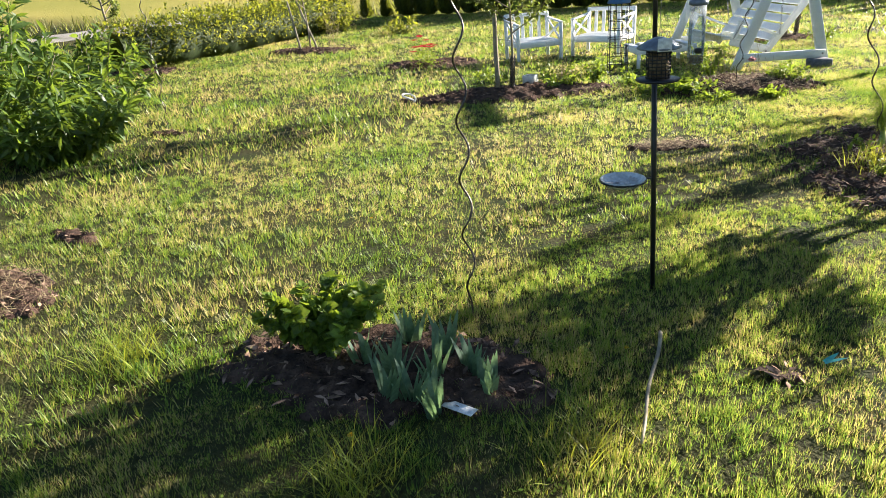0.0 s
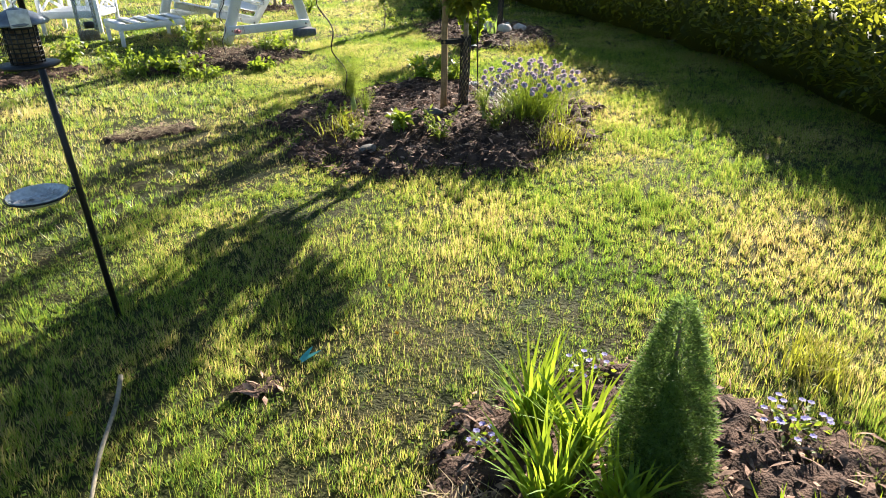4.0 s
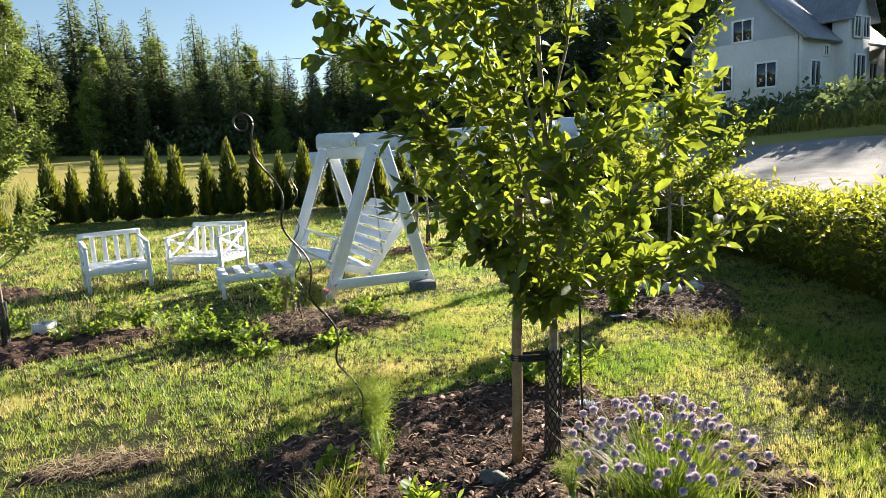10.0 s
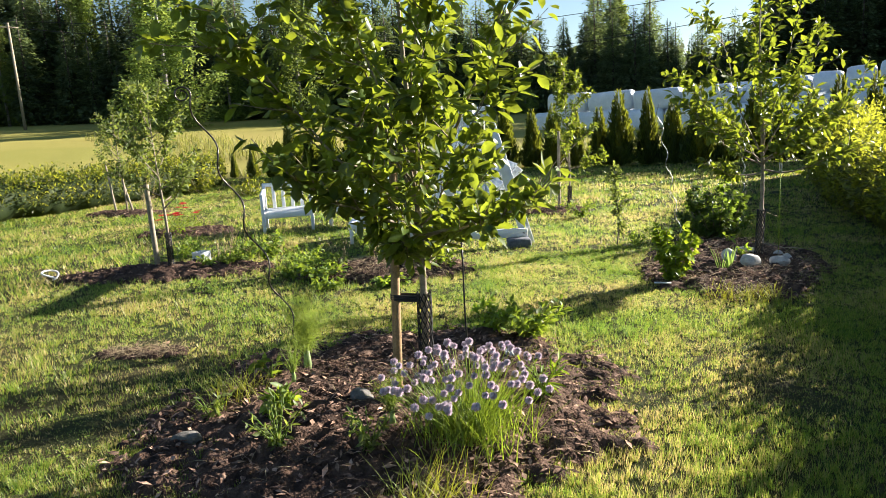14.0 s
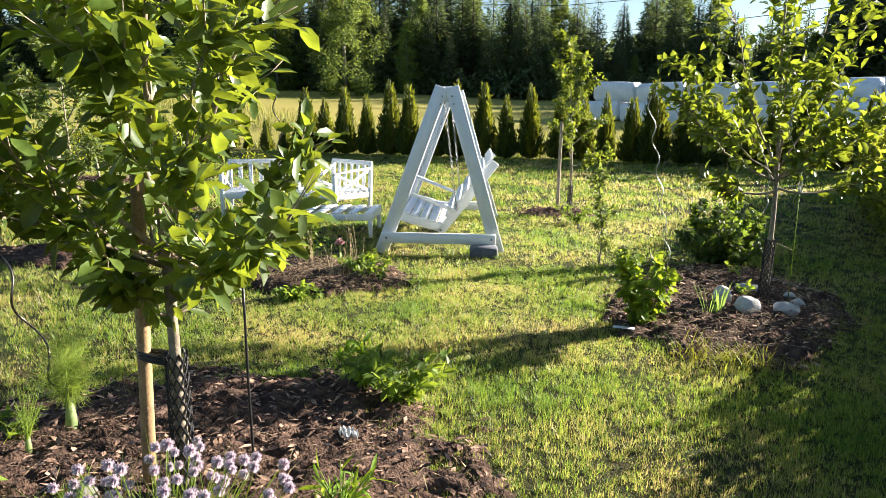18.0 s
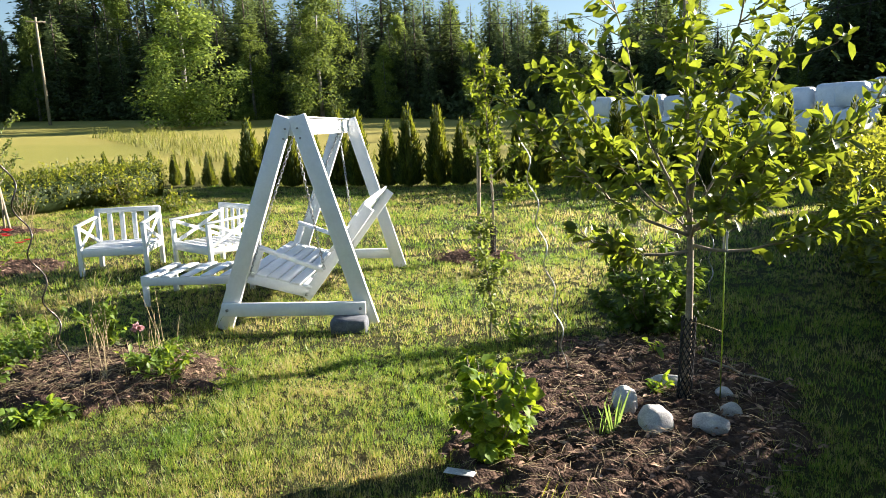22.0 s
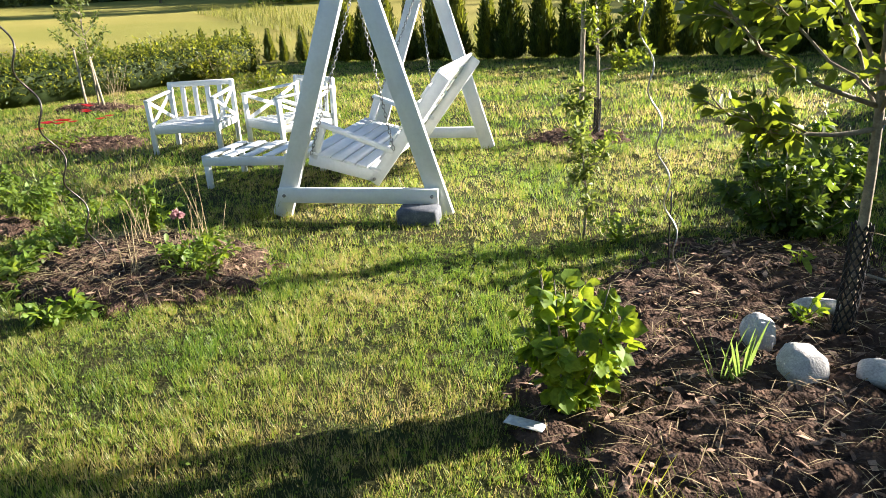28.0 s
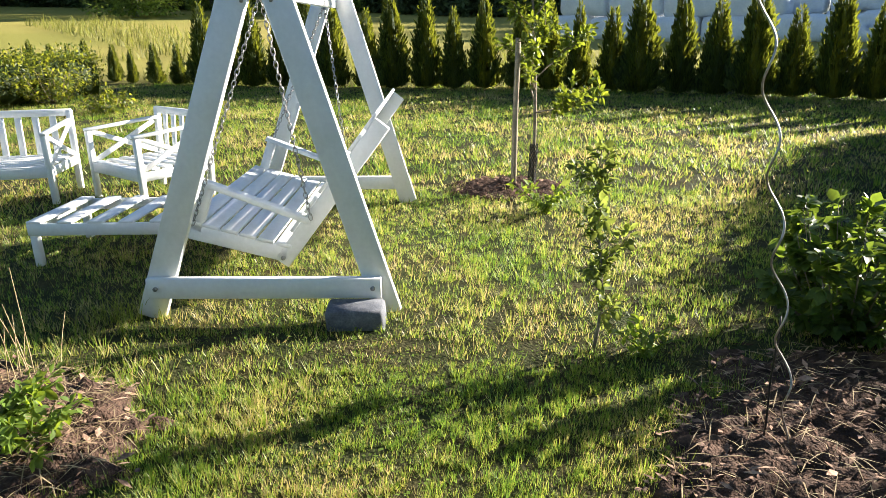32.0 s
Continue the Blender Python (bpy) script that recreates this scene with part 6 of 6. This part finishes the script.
leafy_plant("green_bush", (-13.87, 12.17), 0.5, 0.6, 400, 0.11, "low bush before the thuja row", M_HEDGE, 20, "bush", 0.5, stem_mat=M_BARK, flare=0.5, low=0.05)


# ---- thuja row ----
def thuja_parts(seed):
    global RNG
    RNG = np.random.default_rng(seed)
    n = 3000
    z = 1 - np.sqrt(rnd(0, 1, n))
    a = rnd(0, 6.28, n)
    prof = np.clip(1.02 - z, 0.02, 1) ** 0.80 * np.clip(z * 7 + 0.6, 0, 1)
    R = 0.33 * prof * (0.86 + 0.22 * np.sin(a * 3 + z * 9) + 0.16 * np.sin(a * 7 - z * 17) + 0.10 * np.sin(z * 60 + a * 2)) * rnd(0.6, 1.1, n)
    base = np.stack([R * np.cos(a), R * np.sin(a), 0.02 + z * 1.5], 1)
    out = np.stack([np.cos(a) * 0.5, np.sin(a) * 0.5, rnd(0.8, 1.8, n)], 1) + RNG.normal(0, 0.25, (n, 3))
    g = Geo()
    flakes(g, base, out, np.stack([-np.sin(a), np.cos(a), rnd(-.4, .4, n)], 1), rnd(0.06, 0.15, n), rnd(0.018, 0.04, n))
    core = Geo()
    lathe(core, [(0.0, 0.0), (0.14, 0.04), (0.15, 0.35), (0.10, 0.80), (0.04, 1.2), (0.0, 1.3)], 10)
    tr = Geo()
    tube(tr, [(0, 0, -0.03), (0, 0, 0.2)], 0.02, 6)
    return g.mesh("foliage", M_THUJA), core.mesh("foliage_core", M_THUJA), tr.mesh("trunk", M_TRUNK)


variants = [thuja_parts(s) for s in (21, 22, 23)]
RNG = np.random.default_rng(99)
row = np.array(THUJA_ROW)
seg = np.concatenate([[0], np.cumsum(np.linalg.norm(np.diff(row, axis=0), axis=1))])
pos, i = 0.3, 0
while pos < seg[-1]:
    x, y = np.interp(pos, seg, row[:, 0]), np.interp(pos, seg, row[:, 1])
    small = x < -17.9
    k = rnd(0.55, 0.75) if small else rnd(1.08, 1.46)
    meshes = variants[i % 3]
    ob = thing("thuja", pose(x, y + rnd(-0.1, 0.1), float(gz(x, y)), 0, 0, rnd(0, 360)) @ Matrix.Diagonal((k * rnd(0.72, 1.05), k * rnd(0.72, 1.05), k, 1)),
               "low young thuja in the hedge row" if small else "dark green conical thuja in the hedge row", "thuja", "thuja row")
    for me, nm in zip(meshes, ("foliage", "foliage_core", "trunk")):
        part(nm, me, None, ob)
    pos += rnd(0.64, 0.78)
    i += 1


# ---- meadow beyond the thujas ----
n = 52000
x, y = rnd(-48, 6, n), rnd(8, 44, n)
d = line_side(x, y)
ok = (d > 0.3) & (d < 9.0 - 0.02 * x) & (rnd(0, 1, n) < np.clip(1.25 - d / 12, 0.2, 1)) & ~((x > np.interp(y, (13, 18, 25, 31.5), (4.0, 2.8, 0.2, -9.0))) & (y > 12))
left_lane = (x < -20.0) & (y < 17.5)
ok &= ~left_lane
x, y = x[ok], y[ok]
n = len(x)
g = Geo()
blades(g, np.stack([x, y, gz(x, y) - 0.02], 1), rnd(0, 6.28, n), rnd(0.05, 0.4, n), rnd(0.25, 0.75, n) * (1 + 0.35 * wobble(x, y, 0.7, 4)), rnd(0.02, 0.045, n), rnd(0.1, 0.5, n)[:, None], 3)
tagged(new("meadow_grass", g.mesh("meadow_grass", M_TALLGRASS)), "tall yellow-green meadow grass behind the thuja row", "grass", kind="stuff")
n = 9000
x, y = rnd(-26.5, -12, n), rnd(-4, 17, n)
ok = ((x < -24.8) | (x > -20.2)) & (x < -14.5 + 0.3 * (10 - y))
ok &= x < np.interp(y, (5.0, 9.0, 11.0, 13.5), (-16.0, -18.8, -20.5, -21.5))
x, y = x[ok], y[ok]
n = len(x)
g = Geo()
blades(g, np.stack([x, y, gz(x, y) - 0.02], 1), rnd(0, 6.28, n), rnd(0.05, 0.4, n), rnd(0.2, 0.6, n), rnd(0.02, 0.04, n), rnd(0.1, 0.5, n)[:, None], 3)
tagged(new("meadow_grass", g.mesh("meadow_grass", M_TALLGRASS)), "tall grass on the verge of the lane", "grass", kind="stuff")
n = 9000
t = rnd(0, 1, n)
x = np.interp(t, (0, 0.3, 1), (17.2, 12.0, -1.0)) + rnd(-1.5, 1.5, n)
y = np.interp(t, (0, 0.3, 1), (17.0, 35.0, 36.2)) + rnd(0, 3.5, n)
g = Geo()
blades(g, np.stack([x, y, gz(x, y) - 0.02], 1), rnd(0, 6.28, n), rnd(0.05, 0.4, n), rnd(0.3, 0.9, n), rnd(0.02, 0.045, n), rnd(0.1, 0.5, n)[:, None], 3)
tagged(new("meadow_grass", g.mesh("meadow_grass", M_TALLGRASS)), "tall grass on the verge beyond the gravel road", "grass", kind="stuff")


# ---- wrapped bales ----
def bale_mesh(seed, L=1.2, r=0.57, square=1.0):
    k = np.random.default_rng(seed).uniform(0, 6, 3)
    prof = [(0.0, -L / 2), (r * 0.55, -L / 2 + 0.01), (r * 0.88, -L / 2 + 0.05), (r, -L / 2 + 0.16), (r * 1.01, 0.0), (r, L / 2 - 0.16), (r * 0.88, L / 2 - 0.05), (r * 0.55, L / 2 - 0.01), (0.0, L / 2)]
    g = Geo()
    lathe(g, prof, 26)
    v = g.v[0]
    v *= 1 + 0.018 * np.sin(v[:, 0:1] * 6 + k[0]) * np.sin(v[:, 2:3] * 9 + k[1])
    q = np.hypot(v[:, 0], v[:, 1])
    a = np.arctan2(v[:, 1], v[:, 0])
    grow = (np.abs(np.cos(a)) ** (2 / square) + np.abs(np.sin(a)) ** (2 / square)) ** (-square / 2)
    v[:, 0], v[:, 1] = q * grow * np.cos(a), q * grow * np.sin(a)
    g.v[0] = np.stack([v[:, 2], v[:, 0], v[:, 1] * 0.93 + r * 0.93], 1)
    return g.mesh("hay_bale", M_BALE, True)


bales = [bale_mesh(s) for s in (1, 2, 3)]
LONG = [bale_mesh(s, 2.5, 0.57, 0.5) for s in (4, 5, 6)]
for layer, count, x0, y0, lift, pool, step in ((0, 5, -22.3, 36.0, 0.0, LONG, 2.56), (1, 4, -21.5, 36.3, 1.02, LONG, 2.56), (2, 5, -20.7, 37.6, 0.0, LONG, 2.56), (3, 3, -15.6, 38.8, 1.02, LONG, 2.56),
                                              (4, 8, -10.8, 38.2, 0.0, bales, 1.30), (5, 6, -10.0, 38.7, 1.02, bales, 1.30), (6, 5, -9.4, 36.7, 0.0, bales, 1.30)):
    for j in range(count):
        x, y = x0 + step * j, y0 + 0.16 * step * j + rnd(-0.06, 0.06)
        ob = new("hay_bale", pool[(j + layer) % 3])
        ob.matrix_world = pose(x, y, float(gz(x, y)) + lift - 0.03, 0, rnd(-2, 2), rnd(4, 14) + (-70 if layer == 6 else 0))
        tagged(ob, "round hay bale wrapped in white plastic, stacked at the field edge", "hay bale", "stacked bales")


# ---- house beyond the road ----
house = thing("house", (2.3, 45.8, 2.95), "pale two-storey wooden house with metal roof and porch", "house", turn=-25.5)
HL, HW, EV, RI = 11.5, 6.4, 3.65, 6.9         # along y, along -x, eaves, ridge
wall_g = Geo()
for x in (0.0, -HW):
    box(wall_g, (x, HL / 2, EV / 2), (0.2, HL, EV), None, 0.01)
part("wall", wall_g, M_HOUSE, house)
for y in (0.0, HL):
    g = Geo()
    box(g, (-HW / 2, y, EV / 2), (HW - 0.2, 0.2, EV), None, 0.01)
    g.add([(-HW, y - 0.1, EV), (0, y - 0.1, EV), (-HW / 2, y - 0.1, RI), (-HW, y + 0.1, EV), (0, y + 0.1, EV), (-HW / 2, y + 0.1, RI)],
          [(0, 1, 2), (3, 5, 4), (0, 2, 5), (0, 5, 3), (1, 4, 5), (1, 5, 2)])
    part("gable_wall", g, M_HOUSE, house)
for s in (-1, 1):
    g = Geo()
    a = np.array((-HW / 2, 0, RI + 0.12))
    b = np.array((-HW / 2 + s * (HW / 2 + 0.5), 0, EV - 0.3))
    box(g, (a + b) / 2 + np.array((0, HL / 2, 0)), (np.linalg.norm(b - a), HL + 1.0, 0.12), (unit(b - a), (0, 1, 0), np.cross(unit(b - a), (0, 1, 0))), 0.01)
    part("roof", g, M_ROOF, house, "grey metal roof")
# cross gable on the long side
g = Geo()
box(g, (0.35, 5.6, EV / 2 + 0.6), (0.9, 3.0, EV + 1.2), None, 0.01)
g.add([(0.8, 4.1, EV + 1.2), (0.8, 7.1, EV + 1.2), (0.8, 5.6, RI - 0.1), (-3.0, 4.1, EV + 1.2), (-3.0, 7.1, EV + 1.2), (-3.0, 5.6, RI - 0.1)], [(0, 1, 2), (0, 2, 5), (0, 5, 3), (1, 4, 5), (1, 5, 2)])
part("cross_gable", g, M_HOUSE, house)
for s in (-1, 1):
    g = Geo()
    a = np.array((0, 5.6, RI + 0.05))
    b = np.array((0, 5.6 + s * 1.9, EV + 0.85))
    box(g, (a + b) / 2 + np.array((-1.0, 0, 0)), (4.4, np.linalg.norm(b - a), 0.10), ((1, 0, 0), unit(b - a), np.cross((1, 0, 0), unit(b - a))), 0.01)
    part("roof", g, M_ROOF, house, "grey metal roof")
g = Geo()
box(g, (-HW / 2 + 0.2, 3.0, RI + 0.3), (0.6, 0.6, 1.3), None, 0.02)
part("chimney", g, M_CONCRETE, house)


def house_window(c, w, h, axis):
    """axis 0: in a wall across x; 1: across y."""
    out = np.array((1, 0, 0)) if axis == 0 else np.array((0, -1, 0))
    side = np.array((0, 1, 0)) if axis == 0 else np.array((1, 0, 0))
    up = np.array((0, 0, 1))
    c = np.array(c, float)
    g = Geo()
    for s in (-1, 1):
        box(g, c + side * s * w / 2 + out * 0.13, (0.06, 0.12, h + 0.12), (out, side, up), 0.005)
        box(g, c + up * s * h / 2 + out * 0.13, (0.06, w, 0.12), (out, side, up), 0.005)
    box(g, c + out * 0.12, (0.04, 0.07, h), (out, side, up), 0.004)
    win = part("window", g, M_WHITE, house)
    for s in (-1, 1):
        p = Geo()
        box(p, c + side * s * w / 4 + out * 0.105, (0.02, w / 2, h), (out, side, up), 0.003)
        part("pane", p, M_DARKWIN, win, "dark reflecting pane")


for c, w, h in (((0, 1.6, 1.6), 1.2, 1.4), ((0.8, 5.0, 4.2), 0.9, 1.2), ((0.8, 6.2, 4.2), 0.9, 1.2), ((0.8, 5.6, 1.7), 1.3, 1.9), ((0, 2.9, 2.9), 0.6, 0.6), ((0, 9.6, 1.7), 1.2, 1.4)):
    house_window(c, w, h, 0)
for c, w, h in (((-HW / 2 - 1.2, 0, 1.7), 1.2, 1.4), ((-HW / 2 + 1.4, 0, 1.7), 1.2, 1.4), ((-HW / 2, 0, 4.3), 1.2, 1.2)):
    house_window(c, w, h, 1)
# porch
g = Geo()
box(g, (2.0, 9.3, 0.25), (3.4, 4.2, 0.5), None, 0.02)
part("porch_floor", g, M_POST, house)
for x, y in ((3.5, 7.4), (3.5, 8.6), (3.5, 9.9), (3.5, 11.2), (1.8, 7.4), (1.8, 11.2)):
    g = Geo()
    box(g, (x, y, 1.5), (0.14, 0.14, 2.1), None, 0.01)
    part("porch_post", g, M_WHITE, house)
g = Geo()
a, b = np.array((0.1, 9.3, 3.5)), np.array((3.9, 9.3, 2.5))
box(g, (a + b) / 2, (np.linalg.norm(b - a), 4.8, 0.10), (unit(b - a), (0, 1, 0), np.cross(unit(b - a), (0, 1, 0))), 0.01)
part("porch_roof", g, M_ROOF, house, "grey metal roof")


# ---- woods ----
def spruce_variant(seed, H=15.0):
    r = np.random.default_rng(seed)
    g = Geo()
    n = 5200
    z = 1 - np.sqrt(r.uniform(0, 1, n)) * 0.95
    a = r.uniform(0, 6.28, n)
    tier = np.abs(np.sin(z * H * 1.9 + a * 0.4))
    R = (0.25 + 2.4 * (1 - z) ** 0.8) * (0.55 + 0.5 * tier) * (0.8 + 0.3 * np.sin(a * 3 + seed) + 0.15 * np.sin(a * 7 + z * 20))
    q = r.uniform(0.25, 1, n) ** 0.6
    base = np.stack([R * q * np.cos(a), R * q * np.sin(a), z * H - 0.25 * R * q], 1)
    out = np.stack([np.cos(a), np.sin(a), r.uniform(-0.6, 0.25, n)], 1) + r.normal(0, 0.25, (n, 3))
    flakes(g, base, out, np.stack([r.normal(0, .4, n), r.normal(0, .4, n), np.ones(n)], 1), r.uniform(0.35, 0.8, n) * (1.2 - 0.75 * z), r.uniform(0.14, 0.32, n) * (1.2 - 0.7 * z), 0.2)
    t = Geo()
    tube(t, [(0, 0, -0.3), (0, 0, H * 0.5), (0, 0, H)], [0.2, 0.12, 0.02], 7)
    return g.mesh("crown", M_SPRUCE), t.mesh("trunk", M_TRUNK)


def birch_variant(seed, H=14.0):
    r = np.random.default_rng(seed)
    g = Geo()
    blobs = []
    for i in range(120):
        z = r.uniform(0.0, 1.0) ** 1.15
        a = r.uniform(0, 6.28)
        R = 2.5 * np.clip(1.04 - z, 0.02, 1) ** 0.62 * (0.80 + 0.25 * np.clip(z * 4, 0, 1)) * r.uniform(0.35, 1.0) * (1 + 0.18 * math.sin(3 * a + seed) + 0.12 * math.sin(9 * z + a))
        blobs.append((R * math.cos(a), R * math.sin(a), 0.4 + z * (H - 0.8), r.uniform(0.35, 0.85) * (1.15 - 0.6 * z)))
    B = np.array(blobs)
    n = 15000
    k = r.integers(0, len(B), n)
    d = r.normal(0, 1, (n, 3))
    d = unit(d) * (r.uniform(0, 1, (n, 1)) ** 0.45)
    base = B[k, :3] + d * B[k, 3:4] * np.array((1, 1, 1.5))
    base[:, 2] = np.clip(base[:, 2], 0.2, H + 0.5)
    out = unit(d + r.normal(0, 0.5, (n, 3)) + np.array((0, 0, -0.8)))
    flakes(g, base, out, r.normal(0, 1, (n, 3)), r.uniform(0.12, 0.32, n), r.uniform(0.07, 0.15, n), 0.2)
    t = Geo()
    tube(t, [(0, 0, -0.3), (0.1, 0, H * 0.4), (0.0, 0.1, H * 0.95)], [0.16, 0.1, 0.02], 7)
    return g.mesh("crown", M_BIRCH), t.mesh("trunk", M_BIRCHBARK)


SPRUCES = [spruce_variant(s) for s in (31, 32, 33, 34)]
BIRCHES = [birch_variant(s) for s in (41, 42, 43, 44)]
RNG = np.random.default_rng(5)


def wood_tree(kind, x, y, scale, broad=1.0):
    pool = SPRUCES if kind == "spruce" else BIRCHES
    crown, trunk = pool[int(RNG.integers(0, 4))]
    ob = thing("spruce" if kind == "spruce" else "birch", pose(x, y, float(gz(np.clip(x, -140, 140), np.clip(y, -140, 140))), 0, 0, rnd(0, 360)) @ Matrix.Diagonal((scale * broad, scale * broad, scale, 1)),
               "tall dark spruce at the edge of the wood" if kind == "spruce" else "leafy green birch at the edge of the wood", "tree", "edge of the wood")
    part("crown", crown, None, ob)
    part("trunk", trunk, None, ob)


# edge of the wood: bearing in degrees from +y to the left, distance from (0, 8)
def at_bearing(deg, dist):
    return -math.sin(radians(deg)) * dist, 8 + math.cos(radians(deg)) * dist


# how high the tree tops stand, in degrees, by bearing
SKYLINE = ((-40, 12), (-6, 12.6), (4, 12.5), (14, 11.8), (21.5, 11.5), (23, 6.6), (25, 6.0), (29, 6.4), (31, 8.0), (33, 10.2), (34.5, 10.0), (36, 6.8), (38.5, 6.3), (40.5, 7.0), (43, 9.2), (45, 9.8), (49, 9.6), (54, 10.5), (58, 9.5), (61, 10.3), (66, 10.7), (75, 10.8), (79, 12.5), (82, 11), (84, 7), (90, 8.5), (117, 12))
EDGE = ((-40, 60), (-20, 74), (2, 78), (12, 74), (27, 70), (37, 62), (47, 57), (54, 60), (62, 66), (72, 74), (82, 84), (97, 80), (117, 70))
deg = -38.0
while deg < 113:
    dist = np.interp(deg, [e[0] for e in EDGE], [e[1] for e in EDGE])
    for back in range(4):
        x, y = at_bearing(deg + rnd(-0.8, 0.8), dist + back * 5.0 + rnd(-1.5, 1.5))
        kind = "birch" if rnd(0, 1) < ((0.10 if 50 < deg < 85 else 0.32) if back == 0 else 0.06) else "spruce"
        rise = np.interp(deg, [e[0] for e in SKYLINE], [e[1] for e in SKYLINE]) * (rnd(0.55, 0.85) if back == 0 else (rnd(0.8, 1.08) if back == 1 else rnd(0.95, 1.22)))
        top = 1.5 + math.tan(radians(rise)) * math.hypot(x - 1.5, y - 5.0)
        wood_tree(kind, x, y, (top - float(gz(x, y))) / 14.6, 1.3 if kind == "birch" else rnd(1.1, 1.5))
    deg += 1.9
for b, d, k, wide in ((60.8, 56, 0.84, 1.5), (71.6, 58, 0.98, 1.75), (66.3, 66, 0.66, 1.5), (55.5, 60, 0.45, 1.5)):
    wood_tree("birch", *at_bearing(b, d), k, wide)
# bushes before the house
n = 7000
x, y = rnd(-2, 26, n), rnd(36.5, 43.0, n)
ok = (y < 44.5 - 0.1 * np.abs(x - 8)) & (wobble(x, y, 0.6, 3) > -0.45)
x, y = x[ok], y[ok]
n = len(x)
g = Geo()
flakes(g, np.stack([x, y, gz(x, y) + rnd(0, 1, n) ** 1.2 * (0.9 + 0.6 * wobble(x, y, 0.8, 7))], 1), RNG.normal(0, 1, (n, 3)), RNG.normal(0, 1, (n, 3)), rnd(0.25, 0.5, n), rnd(0.15, 0.3, n))
tagged(new("garden_bushes", g.mesh("garden_bushes", M_SPRUCE)), "dark low bushes on the slope before the house", "bushes", kind="stuff")
# undergrowth along the edge
n = 60000
deg = rnd(-40, 115, n)
dist = np.interp(deg, [e[0] for e in EDGE], [e[1] for e in EDGE]) + rnd(-1.5, 8.0, n)
x, y = -np.sin(np.radians(deg)) * dist, 8 + np.cos(np.radians(deg)) * dist
hmax = 2.2 + 1.6 * wobble(deg * 0.5, dist * 0.2, 1.0, 2)
base = np.stack([x, y, gz(x, y) + rnd(0, 1, n) ** 1.3 * np.clip(hmax, 0.6, 5)], 1)
g = Geo()
flakes(g, base, RNG.normal(0, 1, (n, 3)), RNG.normal(0, 1, (n, 3)), rnd(0.3, 0.7, n), rnd(0.16, 0.36, n))
tagged(new("undergrowth", g.mesh("undergrowth", M_SPRUCE)), "dark bushes and saplings under the edge of the wood", "bushes", kind="stuff")
# far wood that closes the view
n = 30000
deg = rnd(-180, 180, n)
dist = np.where((deg > -45) & (deg < 118), 100, 105) + rnd(0, 26, n)
x, y = -np.sin(np.radians(deg)) * dist, 8 + np.cos(np.radians(deg)) * dist
top = 6.5 + 1.5 * wobble(deg * 0.9, dist * 0.05, 1.0, 1)
base = np.stack([x, y, gz(x, y) + rnd(0, 1, n) ** 0.8 * np.clip(top, 4, 9)], 1)
g = Geo()
flakes(g, base, RNG.normal(0, 1, (n, 3)) + np.array((0, 0, -0.3)), RNG.normal(0, 1, (n, 3)), rnd(1.2, 2.2, n), rnd(0.8, 1.4, n))
tagged(new("far_wood", g.mesh("far_wood", M_SPRUCE)), "dark mixed wood in the distance", "wood", kind="stuff")


# a bare dead tree stands before the tall spruces
dead = thing("dead_tree", Matrix.Translation((-26.7, 75.7, float(gz(-26.7, 75.7)))) @ Matrix.Scale(0.87, 4), "bare dead tree trunk with broken branches", "tree")
g = Geo()
tube(g, [(0, 0, -0.3), (0.1, 0, 6), (-0.1, 0, 11), (0.2, 0, 14.6)], [0.16, 0.12, 0.08, 0.02], 7)
part("trunk", g, M_TRUNK, dead)
for z, a, L in ((6.5, 0.4, 1.3), (8.0, 3.3, 1.6), (9.2, 0.2, 1.1), (10.5, 3.0, 1.4), (11.6, 0.5, 0.9), (12.4, 3.4, 0.8), (13.2, 0.0, 0.5)):
    g = Geo()
    tube(g, [(0, 0, z), (math.cos(a) * L * 0.6, math.sin(a) * 0.3, z + 0.25 * L), (math.cos(a) * L, math.sin(a) * 0.4, z + 0.7 * L)], [0.05, 0.035, 0.01], 4)
    part("branch", g, M_TRUNK, dead)


# ---- utility pole and cables ----
up = thing("utility_pole", (-70.2, 18.9, float(gz(-70.2, 18.9))), "grey wooden utility pole at the field edge", "utility pole")
g = Geo()
tube(g, [(0, 0, -0.3), (0, 0, 9.5)], [0.14, 0.10], 9)
part("post", g, M_POST, up)
g = Geo()
box(g, (0, 0, 9.1), (0.12, 1.6, 0.12), None, 0.01)
part("cross_arm", g, M_POST, up)
for n, (a, b, sag) in enumerate((((-70.2, 18.9, 13.0), (-41.8, 53.5, 10.3), 0.5), ((-41.8, 53.5, 10.3), (1.8, 66.0, 12.6), 0.8), ((-70.2, 18.9, 12.4), (-41.8, 53.5, 7.7), 0.5), ((-41.8, 53.5, 7.7), (1.8, 66.0, 11.0), 0.8))):
    s = np.linspace(0, 1, 25)[:, None]
    p = np.array(a) * (1 - s) + np.array(b) * s
    p[:, 2] -= sag * 4 * (s * (1 - s))[:, 0]
    g = Geo()
    tube(g, p, 0.028, 4, False)
    thing("power_cable", (0, 0, 0), "dark overhead power cable across the field", "cable", "power cables", g=g, mat=M_BLACK)
